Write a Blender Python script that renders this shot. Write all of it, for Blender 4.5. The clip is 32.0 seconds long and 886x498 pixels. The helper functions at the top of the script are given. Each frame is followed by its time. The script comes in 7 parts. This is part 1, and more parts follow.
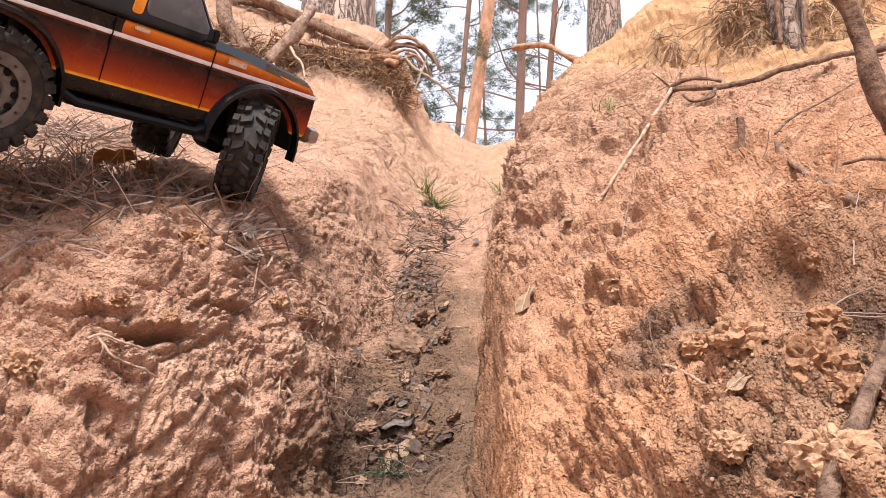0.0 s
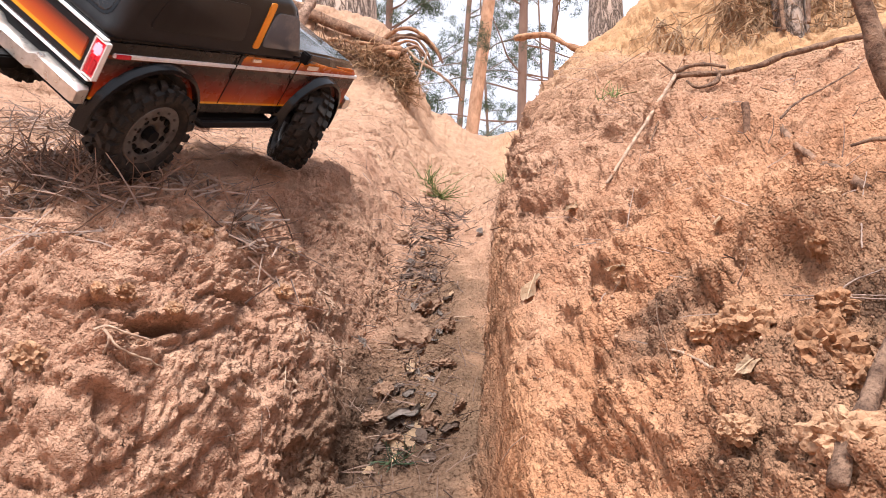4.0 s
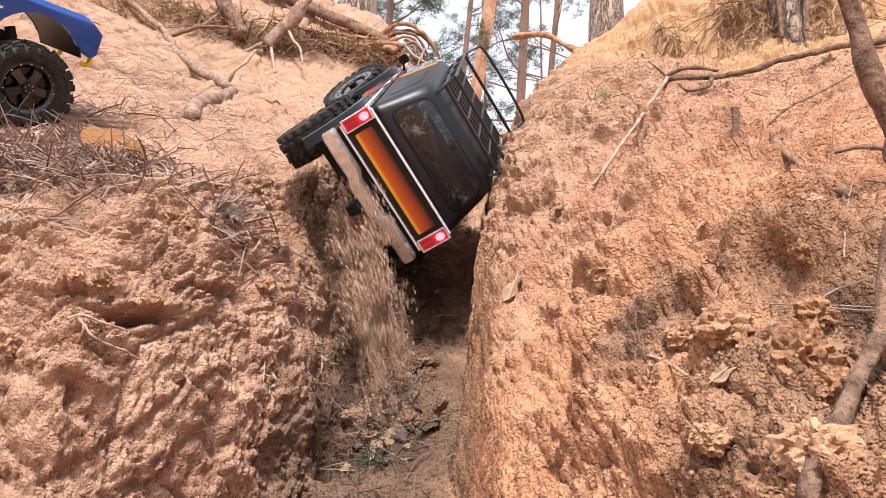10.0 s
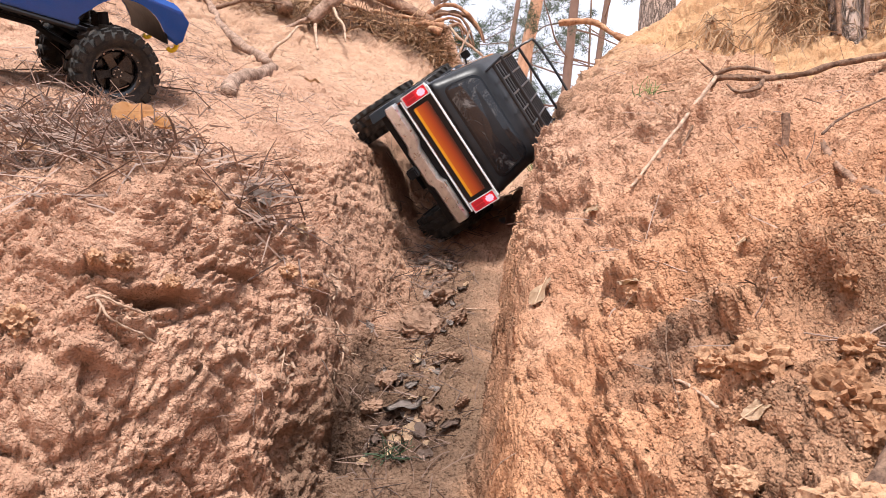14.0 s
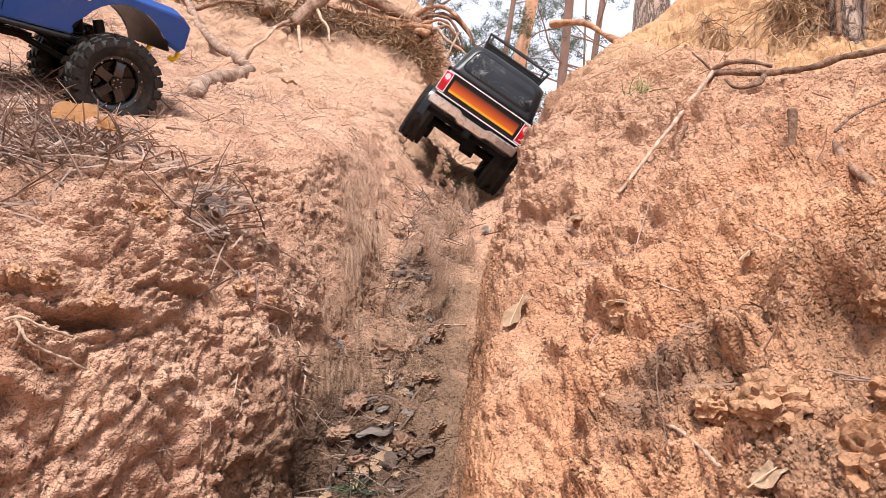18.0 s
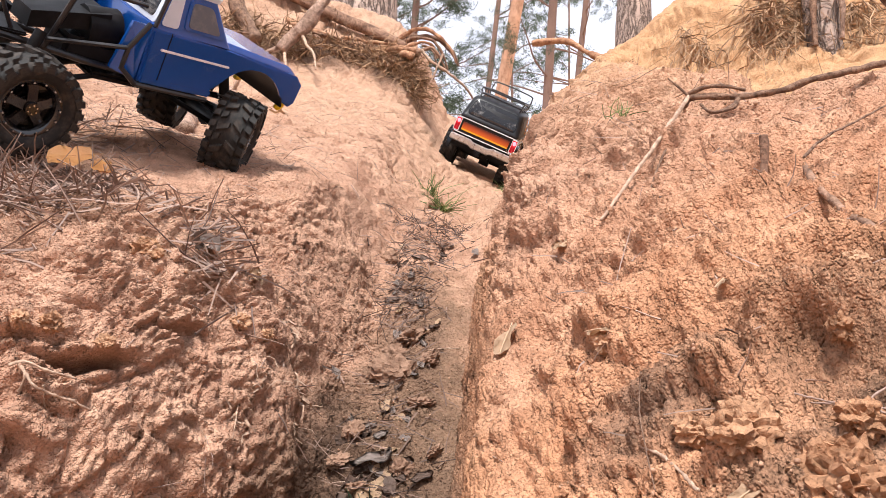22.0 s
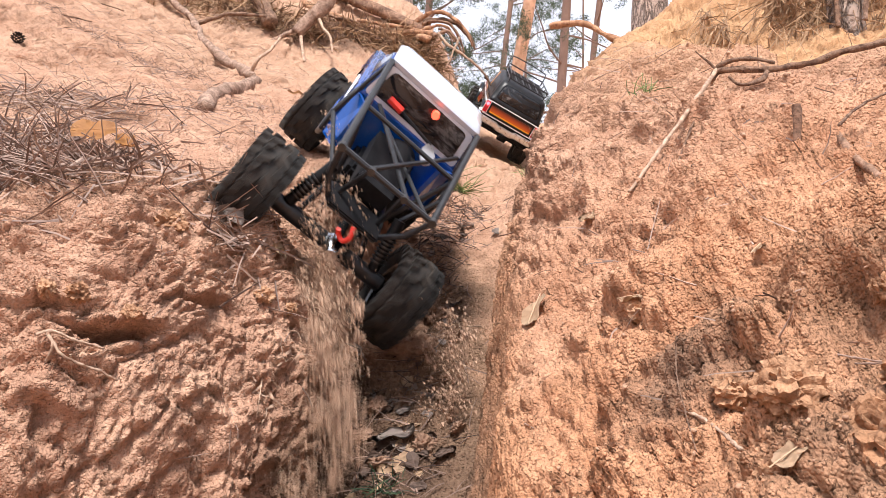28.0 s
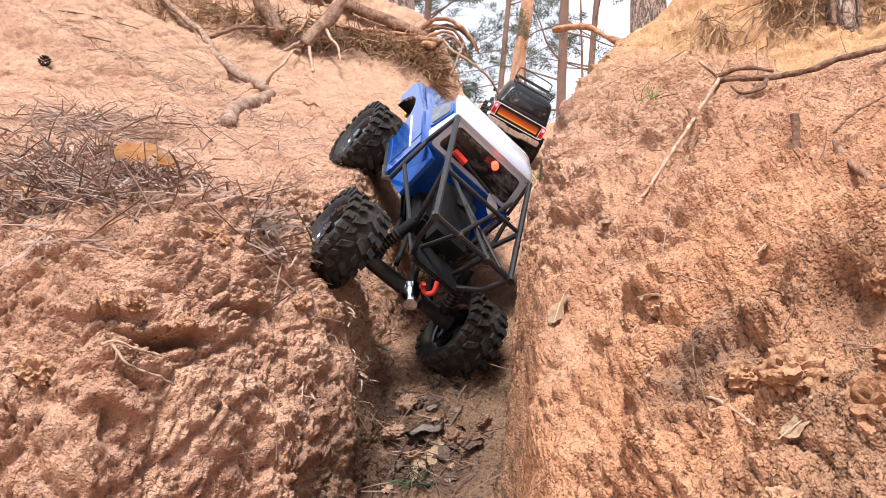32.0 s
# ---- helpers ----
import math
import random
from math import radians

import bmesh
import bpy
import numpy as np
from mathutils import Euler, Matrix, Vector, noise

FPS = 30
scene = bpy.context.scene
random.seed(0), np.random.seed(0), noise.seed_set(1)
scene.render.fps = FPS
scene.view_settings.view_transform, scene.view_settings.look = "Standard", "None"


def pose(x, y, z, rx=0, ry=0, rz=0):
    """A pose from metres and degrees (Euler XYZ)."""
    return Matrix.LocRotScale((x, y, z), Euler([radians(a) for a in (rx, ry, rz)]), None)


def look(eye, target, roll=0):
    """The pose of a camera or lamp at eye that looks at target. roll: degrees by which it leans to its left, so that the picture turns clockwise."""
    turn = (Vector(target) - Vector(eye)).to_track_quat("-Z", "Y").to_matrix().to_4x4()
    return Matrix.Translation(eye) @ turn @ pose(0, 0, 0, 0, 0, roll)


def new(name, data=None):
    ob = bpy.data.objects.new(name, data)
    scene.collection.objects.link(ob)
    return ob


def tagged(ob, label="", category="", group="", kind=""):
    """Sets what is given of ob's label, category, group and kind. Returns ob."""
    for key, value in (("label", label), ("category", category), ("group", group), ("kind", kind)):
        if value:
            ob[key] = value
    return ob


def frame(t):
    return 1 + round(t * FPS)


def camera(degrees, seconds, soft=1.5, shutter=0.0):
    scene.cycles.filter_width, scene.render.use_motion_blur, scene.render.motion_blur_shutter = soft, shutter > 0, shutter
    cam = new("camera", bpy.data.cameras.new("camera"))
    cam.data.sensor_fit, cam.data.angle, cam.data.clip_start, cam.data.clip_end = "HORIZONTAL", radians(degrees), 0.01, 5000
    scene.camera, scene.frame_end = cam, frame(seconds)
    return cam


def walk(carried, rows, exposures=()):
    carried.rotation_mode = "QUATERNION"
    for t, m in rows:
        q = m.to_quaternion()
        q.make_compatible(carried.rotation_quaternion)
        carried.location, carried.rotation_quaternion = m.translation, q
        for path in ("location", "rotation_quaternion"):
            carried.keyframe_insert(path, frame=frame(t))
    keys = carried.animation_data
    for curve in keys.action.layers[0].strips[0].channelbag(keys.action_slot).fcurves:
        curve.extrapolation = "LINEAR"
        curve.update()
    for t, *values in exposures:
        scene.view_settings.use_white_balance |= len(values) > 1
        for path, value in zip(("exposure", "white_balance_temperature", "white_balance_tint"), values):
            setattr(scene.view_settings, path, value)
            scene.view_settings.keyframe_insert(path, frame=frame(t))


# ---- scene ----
cam = camera(54.0, 32.0, soft=0.8, shutter=0.5)
PATH = [
    (0, (0.087, 0.043, 0.338), (0.016, 2.005, 0.721), 0.2),
    (0.5, (0.091, 0.047, 0.338), (0.019, 2.009, 0.718), 0.4),
    (1, (0.091, 0.049, 0.338), (0.022, 2.012, 0.715), 0.3),
    (1.5, (0.089, 0.047, 0.336), (0.023, 2.011, 0.711), 0.5),
    (2, (0.087, 0.044, 0.337), (0.016, 2.007, 0.715), 0.4),
    (2.5, (0.085, 0.048, 0.338), (0.01, 2.01, 0.719), -0.0),
    (3, (0.087, 0.05, 0.337), (0.013, 2.013, 0.712), -0.2),
    (3.5, (0.086, 0.047, 0.336), (0.01, 2.011, 0.706), -0.3),
    (5.5, (0.084, 0.044, 0.333), (-0.002, 2.01, 0.69), -0.1),
    (6, (0.081, 0.048, 0.336), (-0.013, 2.011, 0.704), -0.6),
    (6.5, (0.081, 0.05, 0.337), (-0.017, 2.012, 0.712), -0.2),
    (7, (0.082, 0.051, 0.336), (-0.014, 2.014, 0.708), -0.3),
    (7.5, (0.083, 0.052, 0.336), (-0.014, 2.015, 0.706), -0.4),
    (8, (0.084, 0.059, 0.338), (-0.006, 2.021, 0.714), -0.9),
    (8.5, (0.086, 0.06, 0.339), (-0.001, 2.023, 0.712), -0.8),
    (9, (0.089, 0.057, 0.336), (0.003, 2.022, 0.698), 0.1),
    (9.5, (0.095, 0.061, 0.339), (0.02, 2.026, 0.701), 0.9),
    (10, (0.096, 0.055, 0.337), (0.029, 2.021, 0.697), 1.3),
    (10.5, (0.105, 0.053, 0.34), (0.053, 2.021, 0.698), 2.1),
    (11, (0.114, 0.051, 0.341), (0.068, 2.021, 0.685), 3.1),
    (11.5, (0.118, 0.049, 0.345), (0.056, 2.02, 0.678), 4.4),
    (12, (0.114, 0.055, 0.348), (0.033, 2.026, 0.678), 4.6),
    (12.5, (0.108, 0.059, 0.35), (0.014, 2.03, 0.677), 4.3),
    (13, (0.119, 0.056, 0.349), (0.013, 2.029, 0.665), 5.4),
    (13.5, (0.108, 0.067, 0.352), (-0.027, 2.039, 0.662), 5.4),
    (15.5, (0.099, 0.126, 0.361), (-0.054, 2.093, 0.688), 2.6),
    (16, (0.108, 0.158, 0.361), (-0.047, 2.126, 0.684), 3.5),
    (16.5, (0.108, 0.171, 0.365), (-0.042, 2.14, 0.683), 4.0),
    (17, (0.113, 0.166, 0.37), (-0.048, 2.134, 0.685), 4.9),
    (17.5, (0.115, 0.162, 0.372), (-0.036, 2.13, 0.694), 4.4),
    (18, (0.12, 0.16, 0.376), (-0.022, 2.128, 0.704), 4.4),
    (18.5, (0.124, 0.154, 0.378), (-0.02, 2.122, 0.707), 4.7),
    (19, (0.124, 0.148, 0.38), (-0.022, 2.115, 0.71), 4.3),
    (19.5, (0.123, 0.149, 0.384), (-0.023, 2.115, 0.718), 3.6),
    (20, (0.123, 0.146, 0.383), (-0.025, 2.111, 0.722), 3.1),
    (20.5, (0.109, 0.145, 0.374), (-0.035, 2.11, 0.72), 2.2),
    (21, (0.108, 0.138, 0.385), (-0.034, 2.101, 0.74), 1.8),
    (21.5, (0.117, 0.135, 0.387), (-0.02, 2.097, 0.749), 2.0),
    (22, (0.123, 0.136, 0.385), (-0.003, 2.099, 0.748), 2.3),
    (22.5, (0.124, 0.139, 0.385), (0.003, 2.102, 0.748), 2.6),
    (23, (0.126, 0.138, 0.387), (0.004, 2.101, 0.747), 2.8),
    (23.5, (0.123, 0.137, 0.382), (0.0, 2.101, 0.738), 2.8),
    (24, (0.125, 0.138, 0.383), (0.001, 2.103, 0.738), 2.9),
    (24.5, (0.125, 0.135, 0.381), (-0.01, 2.099, 0.73), 3.3),
    (25, (0.123, 0.137, 0.381), (-0.024, 2.101, 0.728), 3.4),
    (25.5, (0.123, 0.139, 0.379), (-0.028, 2.103, 0.723), 3.0),
    (26, (0.115, 0.143, 0.376), (-0.034, 2.108, 0.722), 2.4),
    (26.5, (0.116, 0.142, 0.373), (-0.033, 2.108, 0.711), 2.6),
    (28.5, (0.111, 0.142, 0.371), (-0.043, 2.108, 0.705), 2.6),
    (29, (0.113, 0.141, 0.368), (-0.034, 2.108, 0.698), 2.6),
    (29.5, (0.111, 0.14, 0.368), (-0.039, 2.107, 0.699), 2.2),
    (30, (0.108, 0.132, 0.366), (-0.045, 2.098, 0.696), 1.9),
    (30.5, (0.106, 0.118, 0.366), (-0.05, 2.083, 0.7), 1.2),
    (31, (0.103, 0.103, 0.368), (-0.056, 2.068, 0.704), 1.0),
    (31.5, (0.094, 0.092, 0.368), (-0.071, 2.056, 0.706), 0.8),
    (32, (0.095, 0.083, 0.367), (-0.068, 2.048, 0.703), 1.0),
]
walk(cam, [(t, look(eye, target, roll)) for t, eye, target, roll in PATH])

# ---- light: bright hazy sky, soft sun from behind and above ----
world = bpy.data.worlds.new("sky")
scene.world = world
world.use_nodes = True
wn = world.node_tree.nodes
wl = world.node_tree.links
sky = wn.new("ShaderNodeTexSky")
sky.sky_type = "NISHITA"
sky.sun_disc = False
sky.sun_elevation = radians(59)
sky.sun_rotation = radians(183)
sky.air_density, sky.dust_density, sky.ozone_density = 1.0, 4.0, 1.0
veil = wn.new("ShaderNodeMixRGB")
veil.inputs[0].default_value = 0.85
veil.inputs[2].default_value = (11.0, 11.4, 13.2, 1)
wl.new(sky.outputs[0], veil.inputs[1])
wl.new(veil.outputs[0], wn["Background"].inputs[0])
wn["Background"].inputs[1].default_value = 0.078
sun_data = bpy.data.lights.new("sun", "SUN")
sun_data.energy, sun_data.angle, sun_data.color = 4.7, radians(13), (1.0, 0.96, 0.93)
sun = new("sun", sun_data)
sun.matrix_world = look((0, 0, 20), (0.6, 11.8, 0))
scene.view_settings.exposure = 0.56


# ---- materials ----
M = {}


class Nodes:
    """A node material under construction."""

    def __init__(self, name):
        self.m = bpy.data.materials.new(name)
        self.m.use_nodes = True
        self.t = self.m.node_tree
        self.b = self.t.nodes["Principled BSDF"]
        self.co = self.t.nodes.new("ShaderNodeTexCoord").outputs["Object"]
        M[name] = self.m

    def link(self, a, b):
        self.t.links.new(a, b)

    def noise(self, scale, detail=4, rough=0.55, co=None, distortion=0.0):
        n = self.t.nodes.new("ShaderNodeTexNoise")
        n.inputs["Scale"].default_value, n.inputs["Detail"].default_value = scale, detail
        n.inputs["Roughness"].default_value, n.inputs["Distortion"].default_value = rough, distortion
        self.link(co or self.co, n.inputs["Vector"])
        return n.outputs["Fac"]

    def voronoi(self, scale, co=None, feature="F1"):
        n = self.t.nodes.new("ShaderNodeTexVoronoi")
        n.feature = feature
        n.inputs["Scale"].default_value = scale
        self.link(co or self.co, n.inputs["Vector"])
        return n.outputs["Distance"]

    def ramp(self, fac, stops):
        n = self.t.nodes.new("ShaderNodeValToRGB")
        el = n.color_ramp.elements
        while len(el) < len(stops):
            el.new(0.5)
        for e, (p, c) in zip(el, stops):
            e.position = p
            e.color = (c, c, c, 1) if not hasattr(c, "__len__") else (*c, 1)
        self.link(fac, n.inputs[0])
        return n.outputs["Color"]

    def mix(self, fac, a, b, kind="MIX"):
        n = self.t.nodes.new("ShaderNodeMixRGB")
        n.blend_type = kind
        for i, v in enumerate((fac, a, b)):
            if hasattr(v, "is_output"):
                self.link(v, n.inputs[i])
            elif i == 0:
                n.inputs[0].default_value = v
            else:
                n.inputs[i].default_value = (*v, 1) if hasattr(v, "__len__") else (v, v, v, 1)
        return n.outputs[0]

    def math(self, op, a, b=0.0, clamp=False):
        n = self.t.nodes.new("ShaderNodeMath")
        n.operation = op
        n.use_clamp = clamp
        for i, v in enumerate((a, b)):
            if hasattr(v, "is_output"):
                self.link(v, n.inputs[i])
            else:
                n.inputs[i].default_value = v
        return n.outputs[0]

    def stretch(self, x, y, z, co=None):
        n = self.t.nodes.new("ShaderNodeMapping")
        n.inputs["Scale"].default_value = (x, y, z)
        self.link(co or self.co, n.inputs["Vector"])
        return n.outputs[0]

    def axes(self, co=None):
        n = self.t.nodes.new("ShaderNodeSeparateXYZ")
        self.link(co or self.co, n.inputs[0])
        return n.outputs

    def bump(self, height, strength, distance):
        n = self.t.nodes.new("ShaderNodeBump")
        n.inputs["Strength"].default_value, n.inputs["Distance"].default_value = strength, distance
        if self.b.inputs["Normal"].is_linked:
            self.link(self.b.inputs["Normal"].links[0].from_socket, n.inputs["Normal"])
        self.link(height, n.inputs["Height"])
        self.link(n.outputs[0], self.b.inputs["Normal"])

    def put(self, color=None, rough=None, metal=None, **more):
        for key, v in (("Base Color", color), ("Roughness", rough), ("Metallic", metal), *((k.replace("_", " "), v) for k, v in more.items())):
            if v is None:
                continue
            if hasattr(v, "is_output"):
                self.link(v, self.b.inputs[key])
            else:
                self.b.inputs[key].default_value = (*v, 1) if hasattr(v, "__len__") and len(v) == 3 else v
        return self.m

    def random(self):
        return self.t.nodes.new("ShaderNodeObjectInfo").outputs["Random"]

    def island(self):
        return self.t.nodes.new("ShaderNodeNewGeometry").outputs["Random Per Island"]


def soil():
    """Sandy loam: pale pinkish tan crust, orange sand, grey-brown humus patch."""
    n = Nodes("soil")
    big = n.noise(2.6, 4, 0.6)
    mid = n.noise(17, 6, 0.65)
    fine = n.noise(260, 3, 0.6)
    x, y, z = n.axes()
    sand = n.mix(n.ramp(mid, [(0.3, 0.0), (0.72, 1.0)]), (0.395, 0.219, 0.147), (0.60, 0.374, 0.260))
    orange = n.mix(n.ramp(mid, [(0.3, 0.0), (0.7, 1.0)]), (0.405, 0.182, 0.090), (0.58, 0.307, 0.176))
    east = n.math("ADD", n.math("MULTIPLY", x, 2.6), n.math("MULTIPLY", n.math("SUBTRACT", big, 0.5), 1.6))
    near = n.ramp(y, [(0.62, 1.0), (0.98, 0.15)])
    col = n.mix(n.math("MULTIPLY", n.ramp(east, [(0.0, 0.12), (0.42, 0.9)]), near), sand, orange)
    # clean sand on the upper slopes, yellow on the fallen scarps
    high = n.math("ADD", n.math("SUBTRACT", n.math("MULTIPLY", y, 0.62), 0.70), n.math("MULTIPLY", n.math("SUBTRACT", big, 0.5), 0.9))
    col = n.mix(n.ramp(high, [(0.1, 0.0), (0.7, 0.7)]), col, n.mix(mid, (0.43, 0.258, 0.168), (0.595, 0.392, 0.27)))
    scarp = n.math("MULTIPLY", n.ramp(x, [(0.12, 0.0), (0.42, 0.8)]), n.ramp(n.math("MULTIPLY", y, 0.25), [(0.22, 0.0), (0.42, 1.0)]))
    col = n.mix(scarp, col, n.mix(mid, (0.53, 0.288, 0.135), (0.67, 0.415, 0.23)))
    # raw red-brown cut of the trench side
    d = n.math("ABSOLUTE", n.math("SUBTRACT", x, 0.092))
    cut = n.math("MULTIPLY", n.ramp(d, [(0.016, 1.0), (0.042, 0.0)]), n.ramp(n.math("MULTIPLY", y, 0.5), [(0.175, 0.0), (0.3, 0.8), (0.485, 0.6), (0.65, 0.0)]))
    col = n.mix(cut, col, n.mix(mid, (0.34, 0.155, 0.075), (0.56, 0.30, 0.165)))

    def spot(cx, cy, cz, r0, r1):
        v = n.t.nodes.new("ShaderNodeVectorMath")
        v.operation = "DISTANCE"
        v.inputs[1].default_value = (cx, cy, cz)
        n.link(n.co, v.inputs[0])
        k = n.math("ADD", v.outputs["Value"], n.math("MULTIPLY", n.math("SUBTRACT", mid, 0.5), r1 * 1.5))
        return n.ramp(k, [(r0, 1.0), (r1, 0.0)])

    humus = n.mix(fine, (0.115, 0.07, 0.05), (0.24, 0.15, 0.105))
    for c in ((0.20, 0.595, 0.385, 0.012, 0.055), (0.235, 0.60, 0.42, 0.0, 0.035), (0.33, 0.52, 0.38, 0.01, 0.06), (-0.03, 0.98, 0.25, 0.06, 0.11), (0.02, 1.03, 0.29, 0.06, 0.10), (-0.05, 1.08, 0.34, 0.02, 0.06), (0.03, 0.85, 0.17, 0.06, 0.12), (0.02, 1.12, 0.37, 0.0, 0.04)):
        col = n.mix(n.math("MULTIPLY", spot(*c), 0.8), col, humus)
    litter_brown = n.mix(mid, (0.15, 0.09, 0.06), (0.28, 0.18, 0.12))
    # browner spots: trench floor, foot of the trench side, needle heap, low right bank
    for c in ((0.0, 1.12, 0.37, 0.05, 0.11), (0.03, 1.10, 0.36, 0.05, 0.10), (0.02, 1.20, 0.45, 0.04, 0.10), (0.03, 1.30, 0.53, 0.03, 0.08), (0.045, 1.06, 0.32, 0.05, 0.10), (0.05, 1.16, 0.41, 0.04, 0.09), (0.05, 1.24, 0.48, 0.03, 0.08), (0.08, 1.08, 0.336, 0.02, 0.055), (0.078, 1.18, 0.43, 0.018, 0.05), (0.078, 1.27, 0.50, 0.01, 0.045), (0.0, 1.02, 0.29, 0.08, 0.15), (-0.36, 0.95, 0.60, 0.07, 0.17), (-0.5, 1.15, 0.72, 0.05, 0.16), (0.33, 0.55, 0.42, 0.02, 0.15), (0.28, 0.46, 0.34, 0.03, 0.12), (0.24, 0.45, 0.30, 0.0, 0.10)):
        col = n.mix(n.math("MULTIPLY", spot(*c), 0.6), col, litter_brown)
    # damp floor soil, with the left wall slot's shade painted into the colour
    damp_shade = n.mix(fine, (0.060, 0.036, 0.026), (0.16, 0.097, 0.066))
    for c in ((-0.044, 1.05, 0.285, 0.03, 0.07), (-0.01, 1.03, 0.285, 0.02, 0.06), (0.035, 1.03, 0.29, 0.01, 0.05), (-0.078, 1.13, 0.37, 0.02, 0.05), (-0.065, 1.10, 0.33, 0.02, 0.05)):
        col = n.mix(n.math("MULTIPLY", spot(*c), 0.8), col, damp_shade)
    # humus brown again: the shade of the brow's undercut is put into the colour
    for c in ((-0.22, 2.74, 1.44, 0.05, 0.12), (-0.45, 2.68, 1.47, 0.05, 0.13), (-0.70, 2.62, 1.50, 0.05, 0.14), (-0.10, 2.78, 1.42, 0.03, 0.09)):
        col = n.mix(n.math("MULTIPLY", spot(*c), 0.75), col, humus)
    col = n.mix(1.0, col, n.ramp(n.noise(48, 5, 0.6), [(0.3, 0.84), (0.62, 1.06)]), "MULTIPLY")
    col = n.mix(1.0, col, n.ramp(n.noise(420, 4, 0.7), [(0.28, 0.84), (0.7, 1.12)]), "MULTIPLY")
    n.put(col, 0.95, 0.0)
    n.b.inputs["Specular IOR Level"].default_value = 0.12
    n.bump(n.noise(150, 6, 0.6, None, 0.4), 1.0, 0.0032)
    grain = n.math("MULTIPLY", n.voronoi(300), n.voronoi(300))
    n.bump(n.math("MULTIPLY", grain, -1.0), 1.0, 0.0022)
    n.bump(n.math("MULTIPLY", n.voronoi(640), -1.0), 1.0, 0.0012)


def clod_soil():
    n = Nodes("clod_soil")
    mid = n.noise(40, 6, 0.65)
    a = n.mix(n.ramp(n.random(), [(0, 0.0), (1, 1.0)]), (0.36, 0.190, 0.105), (0.51, 0.305, 0.185))
    col = n.mix(1.0, a, n.ramp(mid, [(0.3, 0.74), (0.65, 1.1)]), "MULTIPLY")
    col = n.mix(1.0, col, n.ramp(n.noise(340, 4, 0.7), [(0.3, 0.78), (0.68, 1.14)]), "MULTIPLY")
    n.put(col, 0.95)
    n.b.inputs["Specular IOR Level"].default_value = 0.15
    n.bump(n.noise(110, 6, 0.62), 1.0, 0.005)
    n.bump(n.math("MULTIPLY", n.voronoi(130), -1.0), 0.8, 0.003)
    n.bump(n.math("MULTIPLY", n.voronoi(260), -1.0), 0.9, 0.0018)
    n = Nodes("damp_clod")
    k = n.noise(60, 6, 0.65)
    n.put(n.mix(n.ramp(k, [(0.3, 0.0), (0.7, 1.0)]), (0.17, 0.10, 0.068), (0.36, 0.225, 0.155)), 0.95)
    n.b.inputs["Specular IOR Level"].default_value = 0.15
    n.bump(n.noise(110, 6, 0.62), 1.0, 0.005)
    n = Nodes("spray_sand")
    n.put(n.mix(n.island(), (0.32, 0.205, 0.138), (0.50, 0.33, 0.23)), 0.95)
    n = Nodes("crumbs")
    a = n.mix(n.island(), (0.30, 0.17, 0.108), (0.44, 0.265, 0.17))
    n.put(a, 0.95)
    n.bump(n.noise(300, 3, 0.7), 0.6, 0.002)


def simple(name, color, rough, metal=0.0, vary=0.15, scale=60, bump=0.0, coat=0.0):
    n = Nodes(name)
    k = n.noise(scale, 5, 0.65)
    lo, hi = [c * (1 - vary) for c in color], [min(1, c * (1 + vary)) for c in color]
    n.put(n.mix(n.ramp(k, [(0.3, 0.0), (0.7, 1.0)]), lo, hi), n.math("ADD", rough, n.math("MULTIPLY", n.math("SUBTRACT", k, 0.5), 0.25)), metal)
    if coat:
        n.b.inputs["Coat Weight"].default_value = coat
        n.b.inputs["Coat Roughness"].default_value = 0.06
    if bump:
        n.bump(k, 0.5, bump)
    return n


def glow(name, color, power, base):
    n = Nodes(name)
    n.put(base, 0.15)
    n.b.inputs["Emission Color"].default_value = (*color, 1)
    n.b.inputs["Emission Strength"].default_value = power


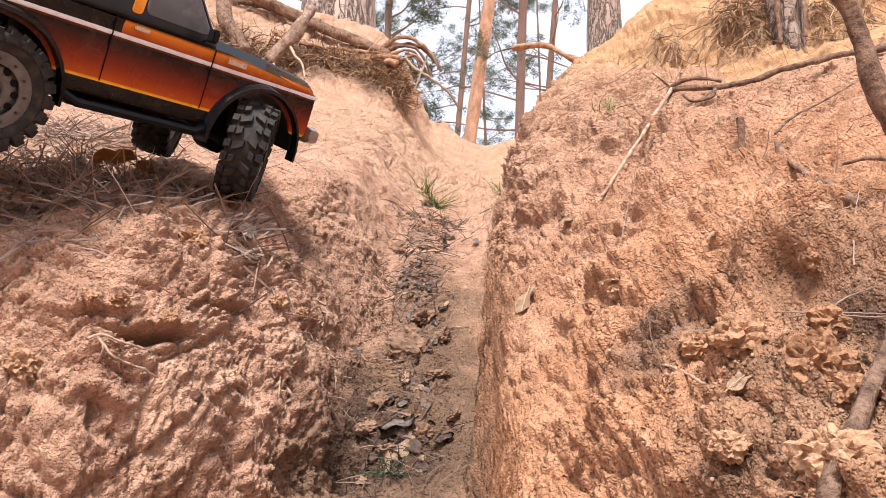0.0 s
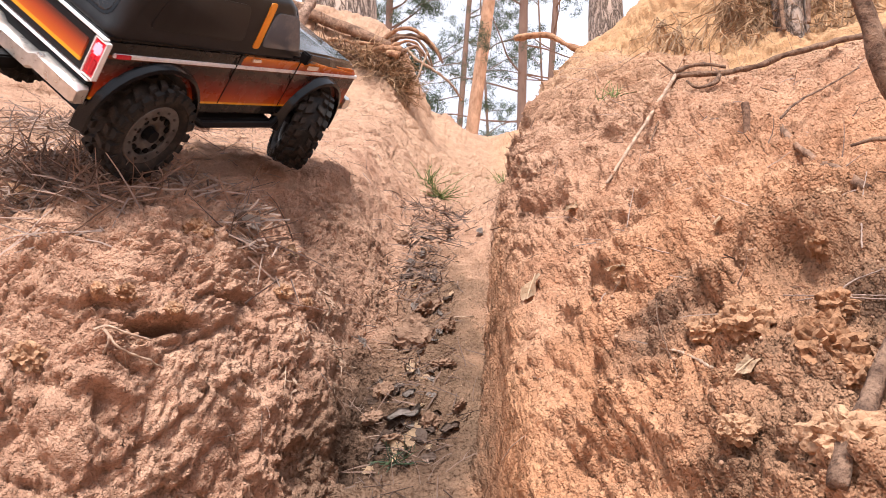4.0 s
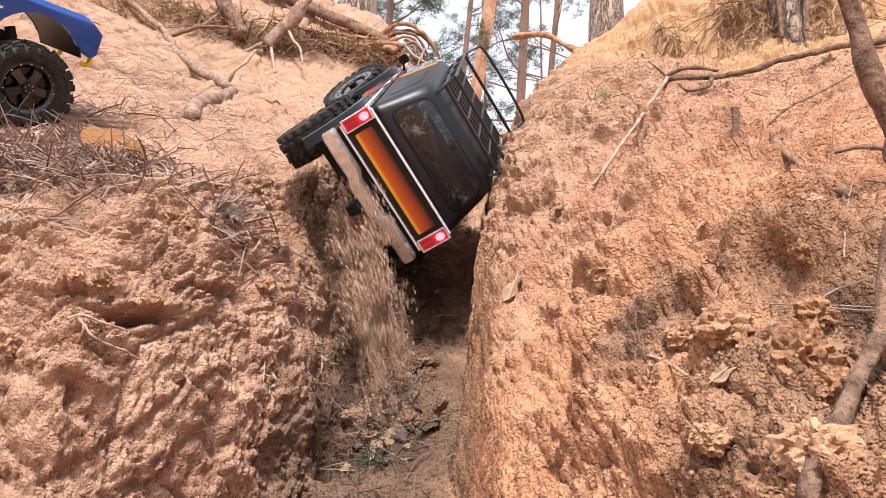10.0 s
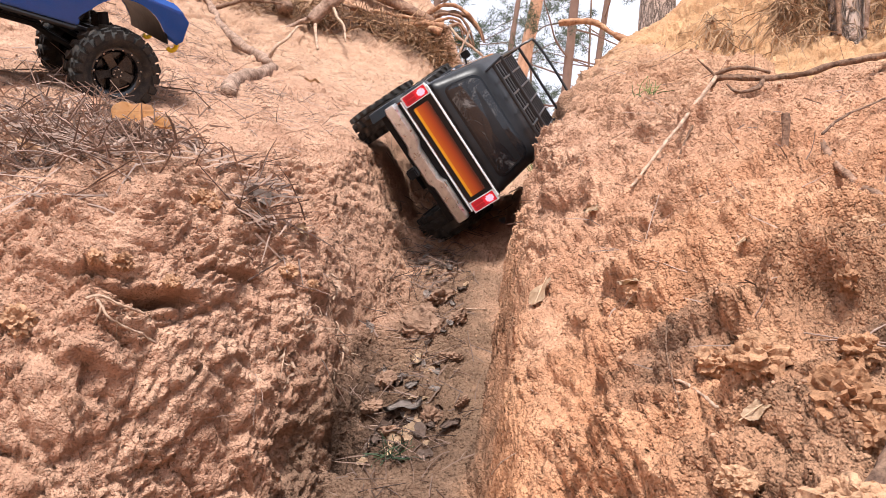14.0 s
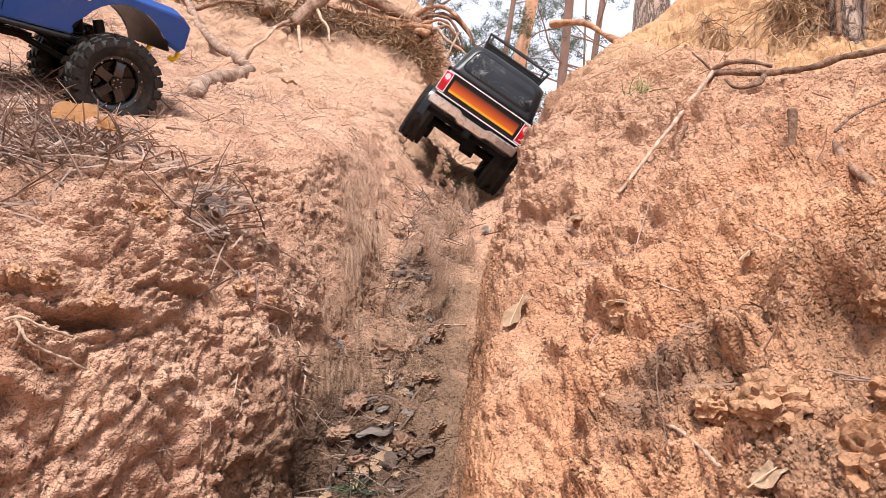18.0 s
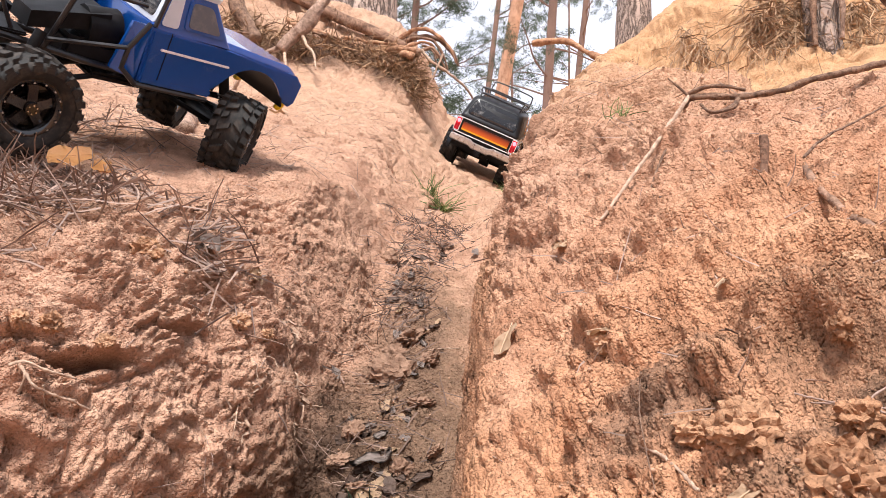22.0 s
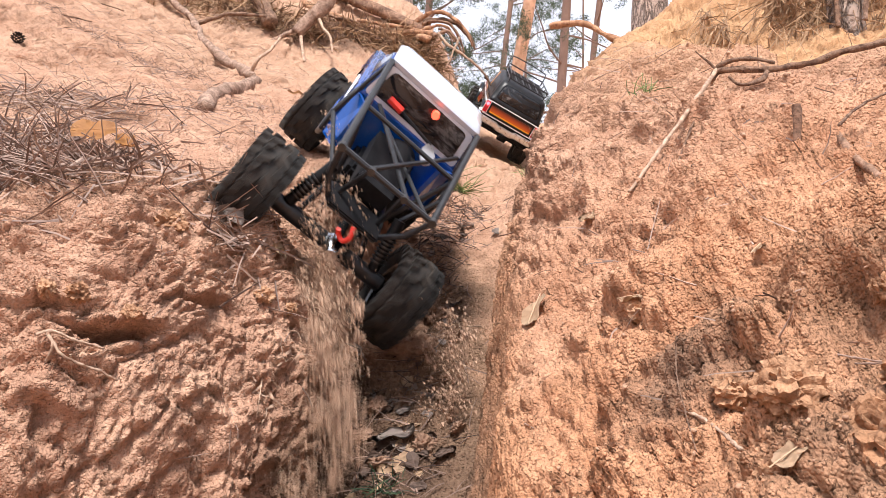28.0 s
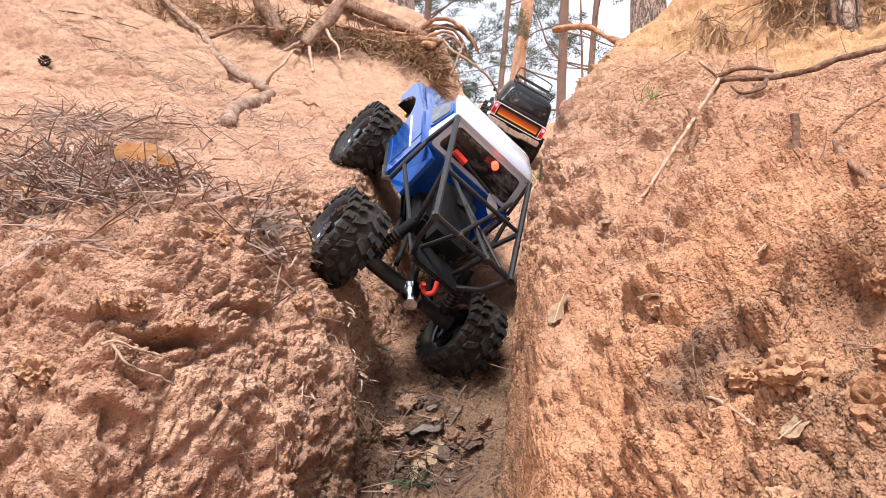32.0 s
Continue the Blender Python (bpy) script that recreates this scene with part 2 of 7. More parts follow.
def truck_paints():
    n = Nodes("sunset")
    x, y, z = n.axes()
    black = (0.006, 0.006, 0.007)
    body = n.ramp(n.math("MULTIPLY", n.math("SUBTRACT", z, 0.085), 12.5), [(0.0, black), (0.085, black), (0.09, (0.80, 0.42, 0.02)), (0.115, (0.80, 0.34, 0.02)), (0.13, (0.46, 0.075, 0.010)),
                  (0.30, (0.24, 0.026, 0.008)), (0.50, (0.075, 0.010, 0.006)), (0.66, black), (0.77, (0.36, 0.06, 0.01)), (0.90, (0.74, 0.22, 0.02)), (0.94, black)])
    upper = n.math("MULTIPLY", n.math("LESS_THAN", x, -0.04), n.math("GREATER_THAN", z, 0.143))
    body = n.mix(upper, body, (0.006, 0.006, 0.007))
    dust = n.ramp(n.noise(35, 6, 0.7), [(0.55, 0.0), (0.85, 0.12)])
    n.put(n.mix(dust, body, (0.42, 0.30, 0.2)), n.ramp(n.noise(50, 4), [(0.3, 0.18), (0.7, 0.35)]), 0.0)
    n.b.inputs["Coat Weight"].default_value = 0.15
    n.b.inputs["Specular IOR Level"].default_value = 0.3
    n = Nodes("gate_sunset")
    x, y, z = n.axes()
    n.put(n.ramp(n.math("MULTIPLY", n.math("SUBTRACT", z, 0.122), 39.0), [(0.0, (0.85, 0.42, 0.02)), (0.16, (0.85, 0.38, 0.02)), (0.2, (0.62, 0.13, 0.012)), (0.6, (0.42, 0.06, 0.012)), (0.95, (0.10, 0.02, 0.01))]), 0.35)
    simple("black_shell", (0.010, 0.010, 0.0115), 0.40, 0, 0.5, 30, 0.0004)
    simple("black_gloss", (0.006, 0.007, 0.009), 0.22, 0, 0.3, 40, 0.0, 0.15)
    simple("black_hood", (0.006, 0.007, 0.009), 0.13, 0, 0.3, 40, 0.0, 0.6)
    simple("black_plastic", (0.009, 0.009, 0.010), 0.4, 0, 0.4, 80)
    simple("axle_black", (0.010, 0.010, 0.011), 0.5, 0, 0.5, 60, 0.0004)
    simple("axle_tube", (0.035, 0.036, 0.038), 0.4, 0.4, 0.4, 60)
    simple("rack_black", (0.014, 0.014, 0.016), 0.38, 0, 0.4, 90)
    simple("rim_black", (0.008, 0.008, 0.009), 0.18, 0, 0.3, 60, 0, 0.5)
    simple("rim_grey", (0.14, 0.135, 0.13), 0.45, 0.4, 0.4, 90)
    simple("trim_silver", (0.80, 0.80, 0.82), 0.3, 0.0, 0.08, 120)
    simple("dark_steel", (0.07, 0.07, 0.07), 0.4, 0.8, 0.3, 120)
    simple("hole_black", (0.004, 0.004, 0.004), 0.7)
    simple("chrome", (0.72, 0.72, 0.73), 0.16, 1.0, 0.08, 120)
    simple("chrome_worn", (0.62, 0.60, 0.58), 0.3, 0.9, 0.2, 90, 0.0004)
    M["black_gloss"].node_tree.nodes["Principled BSDF"].inputs["Specular IOR Level"].default_value = 0.25
    M["black_shell"].node_tree.nodes["Principled BSDF"].inputs["Specular IOR Level"].default_value = 0.32
    for name in ("black_plastic", "axle_black", "hole_black"):
        M[name].node_tree.nodes["Principled BSDF"].inputs["Specular IOR Level"].default_value = 0.13
    simple("orange_paint", (0.75, 0.27, 0.02), 0.3)
    simple("yellow_plastic", (0.80, 0.55, 0.01), 0.35)
    simple("red_plastic", (0.62, 0.035, 0.02), 0.35)
    n = Nodes("rubber")
    mud = n.ramp(n.noise(55, 6, 0.75), [(0.46, 0.0), (0.78, 0.42)])
    n.put(n.mix(mud, (0.017, 0.0165, 0.016), (0.17, 0.125, 0.094)), 0.75)
    n.b.inputs["Specular IOR Level"].default_value = 0.3
    n.bump(n.noise(200, 4), 0.3, 0.001)
    n = Nodes("blue_paint")
    fleck = n.noise(900, 2, 0.5)
    wear = n.ramp(n.noise(28, 6, 0.75), [(0.62, 0.0), (0.8, 0.22)])
    n.put(n.mix(wear, n.mix(fleck, (0.002, 0.040, 0.22), (0.006, 0.115, 0.50)), (0.35, 0.4, 0.5)), 0.24, 0.35)
    n.b.inputs["Coat Weight"].default_value = 0.8
    simple("pearl_paint", (0.55, 0.61, 0.70), 0.2, 0.1, 0.06, 40, 0, 0.7)
    n = Nodes("smoked_glass")
    smear = n.ramp(n.noise(24, 6, 0.7, n.stretch(1, 0.6, 1), 1.5), [(0.52, 0.0), (0.66, 1.0)])
    n.put(n.mix(n.math("MULTIPLY", smear, 0.35), (0.012, 0.012, 0.014), (0.35, 0.34, 0.33)), n.mix(smear, 0.08, 0.4))
    n = Nodes("clear_glass")
    n.put(n.mix(n.ramp(n.noise(30, 5, 0.7), [(0.5, 0.0), (0.75, 0.3)]), (0.10, 0.115, 0.14), (0.4, 0.4, 0.4)), 0.06)
    glow("lens_red", (1.0, 0.03, 0.06), 0.28, (0.42, 0.006, 0.012))
    glow("lens_hot", (1.0, 0.30, 0.42), 1.1, (0.9, 0.2, 0.2))
    glow("lens_red_dull", (1.0, 0.03, 0.05), 0.10, (0.30, 0.006, 0.014))
    glow("lamp_red_round", (1.0, 0.10, 0.05), 2.0, (0.7, 0.05, 0.03))


def plant_materials():
    n = Nodes("bark_plated")
    ridge = n.math("ABSOLUTE", n.math("SUBTRACT", n.noise(30, 4, 0.6, n.stretch(1, 1, 0.22), 0.8), 0.5))
    cross = n.math("ABSOLUTE", n.math("SUBTRACT", n.noise(26, 3, 0.6, n.stretch(0.5, 0.5, 1.2), 0.5), 0.5))
    groove = n.math("MULTIPLY", n.ramp(ridge, [(0.0, 0.0), (0.07, 1.0)]), n.ramp(cross, [(0.0, 0.45), (0.03, 1.0)]))
    tone = n.noise(9, 5, 0.6)
    col = n.mix(groove, (0.085, 0.058, 0.045), n.mix(tone, (0.33, 0.235, 0.19), (0.56, 0.45, 0.385)))
    n.put(col, 0.95)
    n.bump(groove, 0.9, 0.012)
    n.bump(n.noise(120, 5, 0.7), 0.6, 0.004)
    n = Nodes("bark_orange")
    k = n.noise(14, 6, 0.7, n.stretch(1, 1, 0.4))
    n.put(n.mix(n.ramp(k, [(0.35, 0.0), (0.65, 1.0)]), (0.30, 0.16, 0.095), (0.60, 0.36, 0.235)), 0.9)
    n.bump(k, 0.6, 0.02)
    n = Nodes("bark_grey")
    k = n.noise(12, 6, 0.7, n.stretch(1, 1, 0.3))
    n.put(n.mix(k, (0.085, 0.052, 0.042), (0.28, 0.175, 0.135)), 0.95)
    n.bump(k, 0.6, 0.02)
    for name, lo, hi, scale in (("root_wood", (0.15, 0.09, 0.065), (0.44, 0.30, 0.225), 60), ("log_bark", (0.09, 0.05, 0.035), (0.36, 0.215, 0.145), 38), ("root_dark", (0.085, 0.048, 0.034), (0.33, 0.205, 0.14), 75), ("root_orange", (0.19, 0.085, 0.05), (0.55, 0.32, 0.19), 50)):
        n = Nodes(name)
        k = n.noise(scale, 6, 0.7)
        grain = n.noise(scale * 5, 4, 0.7)
        col = n.mix(n.ramp(k, [(0.35, 0.0), (0.66, 1.0)]), lo, hi)
        col = n.mix(n.ramp(grain, [(0.52, 0.0), (0.62, 0.55)]), col, [c * 0.45 for c in lo])
        n.put(col, 0.9)
        n.b.inputs["Specular IOR Level"].default_value = 0.2
        n.bump(k, 1.0, 0.004)
        n.bump(grain, 1.0, 0.0016)
    n = Nodes("straw")
    n.put(n.mix(n.island(), (0.13, 0.085, 0.068), (0.43, 0.30, 0.235)), 0.75)
    n = Nodes("needles_damp")
    n.put(n.mix(n.island(), (0.06, 0.038, 0.03), (0.27, 0.175, 0.135)), 0.75)
    n = Nodes("rootlets")
    n.put(n.mix(n.island(), (0.16, 0.09, 0.05), (0.48, 0.31, 0.18)), 0.85)
    n = Nodes("twig_pale")
    k = n.noise(120, 4)
    n.put(n.mix(n.ramp(k, [(0.3, 0.0), (0.7, 1.0)]), (0.24, 0.145, 0.095), (0.56, 0.40, 0.29)), 0.85)
    n.bump(n.noise(300, 5, 0.7), 0.9, 0.002)
    n = Nodes("leaf_oak")
    k = n.noise(45, 5, 0.6)
    n.put(n.mix(k, (0.30, 0.115, 0.03), (0.54, 0.26, 0.075)), 0.6)
    n.bump(k, 0.4, 0.003)
    n = Nodes("leaf_pale")
    k = n.noise(70, 5, 0.6)
    n.put(n.mix(k, (0.40, 0.26, 0.16), (0.66, 0.47, 0.31)), 0.7)
    n = Nodes("leaf_grey")
    k = n.noise(60, 5, 0.6)
    n.put(n.mix(k, (0.16, 0.125, 0.11), (0.38, 0.31, 0.27)), 0.7)
    n = Nodes("leaf_dark")
    k = n.noise(60, 5, 0.6)
    n.put(n.mix(k, (0.06, 0.038, 0.03), (0.24, 0.155, 0.115)), 0.7)
    n = Nodes("needles")
    n.put(n.mix(n.island(), (0.012, 0.030, 0.015), (0.055, 0.090, 0.038)), 0.6)
    n = Nodes("needles_far")
    n.put(n.mix(n.island(), (0.03, 0.055, 0.035), (0.09, 0.125, 0.07)), 0.7)
    n = Nodes("grass_green")
    n.put(n.mix(n.island(), (0.06, 0.10, 0.025), (0.20, 0.24, 0.07)), 0.6)
    n = Nodes("pit_black")
    n.put(n.mix(n.noise(60, 4), (0.008, 0.006, 0.005), (0.03, 0.02, 0.015)), 0.9)


soil()
clod_soil()
truck_paints()
plant_materials()

# ---- mesh helpers ----
def part(name, bm, material, parent=None, label="", smooth=False):
    """Links a bmesh as one mesh object, under a thing or a part if given."""
    me = bpy.data.meshes.new(name)
    bmesh.ops.recalc_face_normals(bm, faces=bm.faces)
    bm.to_mesh(me)
    bm.free()
    if material:
        me.materials.append(material)
    me.polygons.foreach_set("use_smooth", [True] * len(me.polygons))
    if not smooth:
        me.set_sharp_from_angle(angle=radians(38))
    ob = new(name, me)
    if parent:
        ob.parent = parent
    if label:
        ob["label"] = label
    return ob


def raw(name, verts, faces, material, parent=None, smooth=False):
    """Links plain arrays of corners and faces as one mesh object."""
    me = bpy.data.meshes.new(name)
    me.from_pydata([tuple(v) for v in verts], [], [tuple(f) for f in faces])
    if material:
        me.materials.append(material)
    if smooth:
        me.polygons.foreach_set("use_smooth", [True] * len(me.polygons))
    ob = new(name, me)
    if parent:
        ob.parent = parent
    return ob


def empty(name, label, category, group=""):
    ob = new(name)
    ob.empty_display_size = 0.05
    return tagged(ob, label, category, group)


def block(x0, x1, y0, y1, z0, z1, bevel=0.0, bm=None):
    """A box with rounded edges."""
    own = bmesh.new()
    vs = [own.verts.new((x, y, z)) for x in (x0, x1) for y in (y0, y1) for z in (z0, z1)]
    for a, b, c, d in ((0, 1, 3, 2), (4, 6, 7, 5), (0, 4, 5, 1), (2, 3, 7, 6), (0, 2, 6, 4), (1, 5, 7, 3)):
        own.faces.new((vs[a], vs[b], vs[c], vs[d]))
    if bevel:
        bmesh.ops.bevel(own, geom=own.edges[:], offset=bevel, segments=2, affect="EDGES")
    return own if bm is None else merged(bm, own)


def merged(bm, other):
    """Adds another bmesh to bm."""
    me = bpy.data.meshes.new("tmp")
    other.to_mesh(me)
    other.free()
    bm.from_mesh(me)
    bpy.data.meshes.remove(me)
    return bm


def prism(outline, y0, y1, bevel=0.0, bm=None):
    """An outline of (x, z) corners, drawn out from y0 to y1."""
    own = bmesh.new()
    a = [own.verts.new((x, y0, z)) for x, z in outline]
    b = [own.verts.new((x, y1, z)) for x, z in outline]
    own.faces.new(a)
    own.faces.new(b[::-1])
    n = len(a)
    for i in range(n):
        own.faces.new((a[i], b[i], b[(i + 1) % n], a[(i + 1) % n]))
    if bevel:
        rim = [e for e in own.edges if abs(e.verts[0].co.y - e.verts[1].co.y) < 1e-6]
        bmesh.ops.bevel(own, geom=rim, offset=bevel, segments=2, affect="EDGES")
    return own if bm is None else merged(bm, own)


def loft(rings, bm=None, caps=True):
    """Rings of equally many corners, joined in a row."""
    bm = bm or bmesh.new()
    rows = [[bm.verts.new(p) for p in ring] for ring in rings]
    for a, b in zip(rows, rows[1:]):
        n = len(a)
        for i in range(n):
            bm.faces.new((a[i], a[(i + 1) % n], b[(i + 1) % n], b[i]))
    if caps:
        bm.faces.new(rows[0][::-1])
        bm.faces.new(rows[-1])
    return bm


def tube(points, radii, n=8, bm=None, rough=0.0, seed=0):
    """A round bar along points; rough makes its skin uneven."""
    pts = [Vector(p) for p in points]
    if not hasattr(radii, "__len__"):
        radii = [radii] * len(pts)
    rnd = random.Random(seed)
    side = Vector((0.31, 0.17, 0.93))
    rings = []
    for i, p in enumerate(pts):
        ahead = (pts[min(i + 1, len(pts) - 1)] - pts[max(i - 1, 0)]).normalized()
        side = side - ahead * side.dot(ahead)
        if side.length < 1e-4:
            side = ahead.orthogonal()
        side.normalize()
        up = ahead.cross(side)
        ring = []
        for k in range(n):
            a = 2 * math.pi * k / n
            r = radii[i] * (1 + rough * rnd.uniform(-1, 1))
            ring.append(p + (side * math.cos(a) + up * math.sin(a)) * r)
        rings.append(ring)
    return loft(rings, bm)


def bent(points, steps=6):
    """A smooth line through points."""
    pts = [Vector(p) for p in points]
    out = []
    for i in range(len(pts) - 1):
        a, b = pts[max(i - 1, 0)], pts[i]
        c, d = pts[i + 1], pts[min(i + 2, len(pts) - 1)]
        for k in range(steps):
            t = k / steps
            out.append(0.5 * (2 * b + (c - a) * t + (2 * a - 5 * b + 4 * c - d) * t * t + (3 * b - a - 3 * c + d) * t ** 3))
    return out + [pts[-1]]


def lathe(profile, n=32, bm=None):
    """A ring about the y axis from a closed outline of (radius, y)."""
    bm = bm or bmesh.new()
    rows = []
    for k in range(n):
        a = 2 * math.pi * k / n
        rows.append([bm.verts.new((r * math.cos(a), y, r * math.sin(a))) for r, y in profile])
    m = len(profile)
    for k in range(n):
        a, b = rows[k], rows[(k + 1) % n]
        for i in range(m):
            bm.faces.new((a[i], a[(i + 1) % m], b[(i + 1) % m], b[i]))
    return bm


def disc_rod(x, z, y0, y1, r, n=12, bm=None):
    """A round rod along y."""
    return tube([(x, y0, z), (x, y1, z)], r, n, bm)


# ---- the ground: one sheet, gully and banks ----
def lattice(ix, iy, iz, seed):
    """A repeatable random number in 0..1 for each lattice cell."""
    h = (ix.astype(np.int64) * 374761393 + iy.astype(np.int64) * 668265263 + iz.astype(np.int64) * 2147483647 + seed * 974634777) & 0xFFFFFFFF
    h = ((h ^ (h >> 13)) * 1274126177) & 0xFFFFFFFF
    h = ((h ^ (h >> 16)) * 2246822519) & 0xFFFFFFFF
    return ((h ^ (h >> 15)) & 0xFFFFFF) / float(0xFFFFFF)


def value_noise(p, scale, seed=0):
    q = p * scale
    i = np.floor(q)
    f = q - i
    f = f * f * f * (f * (f * 6 - 15) + 10)
    out = 0
    for dx in (0, 1):
        for dy in (0, 1):
            for dz in (0, 1):
                w = (f[:, 0] if dx else 1 - f[:, 0]) * (f[:, 1] if dy else 1 - f[:, 1]) * (f[:, 2] if dz else 1 - f[:, 2])
                out = out + w * lattice(i[:, 0] + dx, i[:, 1] + dy, i[:, 2] + dz, seed)
    return out * 2 - 1


def fractal(p, scale, octaves, seed=0, gain=0.5):
    out, amp = 0, 1.0
    for k in range(octaves):
        out = out + amp * value_noise(p, scale * 2.03 ** k, seed + 7 * k)
        amp *= gain
    return out


def cells(p, scale, seed=0):
    """Distance to the nearest and the second nearest of scattered seeds, and a random tone of the cell."""
    q = p * scale
    i = np.floor(q)
    one = np.full(len(p), 9.0)
    two = np.full(len(p), 9.0)
    tone = np.zeros(len(p))
    for dx in (-1, 0, 1):
        for dy in (-1, 0, 1):
            for dz in (-1, 0, 1):
                c = i + (dx, dy, dz)
                d = np.zeros(len(p))
                for k in range(3):
                    d += (c[:, k] + lattice(c[:, 0], c[:, 1], c[:, 2], seed + 31 * k) - q[:, k]) ** 2
                d = np.sqrt(d)
                two = np.minimum(np.maximum(one, d), two)
                tone = np.where(d < one, lattice(c[:, 0], c[:, 1], c[:, 2], seed + 211), tone)
                one = np.minimum(one, d)
    return one, two, tone


def ease(v, a, b):
    t = np.clip((v - a) / (b - a), 0, 1)
    return t * t * (3 - 2 * t)


FLOOR_Y = (-1.0, 0.3, 0.7, 0.9, 1.03, 1.12, 1.22, 1.35, 1.5, 1.8, 2.04, 2.4, 2.75, 3.2, 3.5, 4.5)
FLOOR_Z = (-0.10, 0.0, 0.10, 0.20, 0.295, 0.375, 0.46, 0.575, 0.65, 0.73, 0.83, 0.95, 1.06, 1.24, 1.47, 1.45)


def left_bank(x, y):
    up = 0.124 - 0.194 * np.clip(x, -1.6, 9) + 0.426 * np.minimum(y, 3.0)
    up = up + 0.30 * ease(y - 0.35 * x, 2.62, 3.15) * ease(-x, 0.05, 0.20) + 0.10 * ease(y, 3.0, 3.7) * ease(-x, 0.0, 0.3)
    d = y - 0.775 - np.where(x > -0.24, 1.30 * (x + 0.24), 0.22 * (x + 0.24))
    drop = np.interp(d, (-2.0, -0.5, -0.2, -0.06, -0.015, 0.01, 0.04, 0.09, 0.16), (1.2, 0.75, 0.55, 0.40, 0.25, 0.14, 0.085, 0.04, 0.0))
    return up - drop


def right_bank(x, y):
    xc = np.minimum(x, 0.41)
    yc = np.clip(y, -0.4, 3.2)
    z = -0.268 + 1.827 * xc + 0.681 * yc - 2.207 * xc ** 2 - 0.074 * yc ** 2
    z = z + 0.22 * (np.clip(x, 0.41, 3) - 0.41)
    z = z + 0.022 * np.exp(-((x - 0.15) / 0.06) ** 2) * ease(y, 0.72, 0.85) * (1 - ease(y, 1.5, 2.0))
    z = z + 0.24 * ease(x, 0.36, 0.78) * ease(y, 1.75, 2.35) + 0.03 * np.exp(-((x - 0.45) / 0.09) ** 2) * ease(y, 1.9, 2.3)
    z = z - 0.01 * np.exp(-((x - 0.27) / 0.10) ** 2) * ease(y, 1.4, 1.75) * (1 - ease(y, 2.9, 3.3))
    z = z - 0.22 * ease(y, 0.99, 1.4) * (1 - ease(y, 2.10, 2.34)) * ease(x, 0.32, 0.52)
    return z


def ground_height(x, y):
    y_in = np.asarray(y, float)
    x_in = np.asarray(x, float)
    z_floor = np.interp(y_in, FLOOR_Y, FLOOR_Z)
    lo = np.interp(y_in, (0.9, 1.03, 1.2, 1.33, 1.8, 2.2, 2.6, 3.1, 3.4), (-0.06, -0.055, -0.045, -0.025, -0.022, -0.002, -0.012, -0.018, 0.05))
    hi = np.interp(y_in, (0.3, 0.8, 1.0, 1.3, 1.8, 2.2, 3.4), (0.085, 0.085, 0.086, 0.102, 0.14, 0.18, 0.22))
    hi = hi + 0.006 * np.sin(17 * y_in) + 0.004 * np.sin(41 * y_in + 1)
    lo = lo + 0.007 * np.sin(19 * y_in + 2) + 0.005 * np.sin(47 * y_in)
    wide = np.interp(y_in, (0.95, 1.04, 1.2, 1.4, 2.0, 3.4), (0.028, 0.06, 0.085, 0.085, 0.16, 0.3))
    wide_r = np.interp(y_in, (0.9, 1.1, 1.3, 1.6, 1.8, 3.4), (0.032, 0.032, 0.05, 0.11, 0.15, 0.32))
    zl = left_bank(x_in, y_in)
    zr = right_bank(x_in, y_in)
    wl = ease(lo - x_in, 0.0, 1.0 * wide)
    wr = ease(x_in - hi, 0.0, 1.0 * wide_r)
    off = x_in - (lo + hi) / 2
    tilt = ease(y_in, 2.1, 2.5) * (1 - ease(y_in, 3.15, 3.4))
    zf = z_floor + 0.5 * np.abs(off) * ease(y_in, 1.2, 1.6) * (1 - tilt) + (0.022 - 0.50 * np.minimum(off, 0.03)) * tilt
    z = zf + (np.maximum(zl, zf - 0.05) - zf) * wl
    z = z + (np.maximum(zr, zf - 0.05) - z) * wr
    z = z - 0.065 * np.exp(-(((x_in + 0.092) / 0.05) ** 2) - ((y_in - 1.05) / 0.06) ** 2)
    z = z - 0.08 * np.exp(-(((x_in + 0.135) / 0.05) ** 2) - ((y_in - 1.11) / 0.06) ** 2)
    z = z - 0.03 * np.exp(-(((x_in + 0.06) / 0.04) ** 2) - ((y_in - 1.35) / 0.07) ** 2)
    # the tops level off behind the brows
    cap = 1.48 + 0.48 * ease(-x_in, -0.08, 0.25) + 0.34 * ease(x_in, 0.3, 0.85) + 0.03 * np.clip(y_in - 4, 0, 12)
    z = np.where(z > cap - 0.1, cap - 0.1 + 0.1 * np.tanh((z - cap + 0.1) / 0.1), z)
    far = ease(np.hypot(x_in, y_in - 1.5), 6, 60)
    return z * (1 - far) + 1.5 * far


def face_line(x):
    """Where the crumbling front face of the left bank stands."""
    return 0.775 + np.where(x > -0.24, 1.30 * (np.minimum(x, -0.06) + 0.24), 0.22 * (np.maximum(x, -0.6) + 0.24))


def spread(bands, out_a, out_b, growth):
    """Grid lines: bands of (from, to, step), ever wider outwards."""
    mid = np.concatenate([np.arange(a, b - 1e-6, s) for a, b, s in bands])
    step, v, left = bands[0][2], mid[0], []
    while v > out_a:
        step *= growth
        v -= step
        left.append(v)
    step, v, right = bands[-1][2], mid[-1], []
    while v < out_b:
        step *= growth if v > 6 else min(growth, 1.014)
        v += step
        right.append(v)
    return np.concatenate([left[::-1], mid, right])


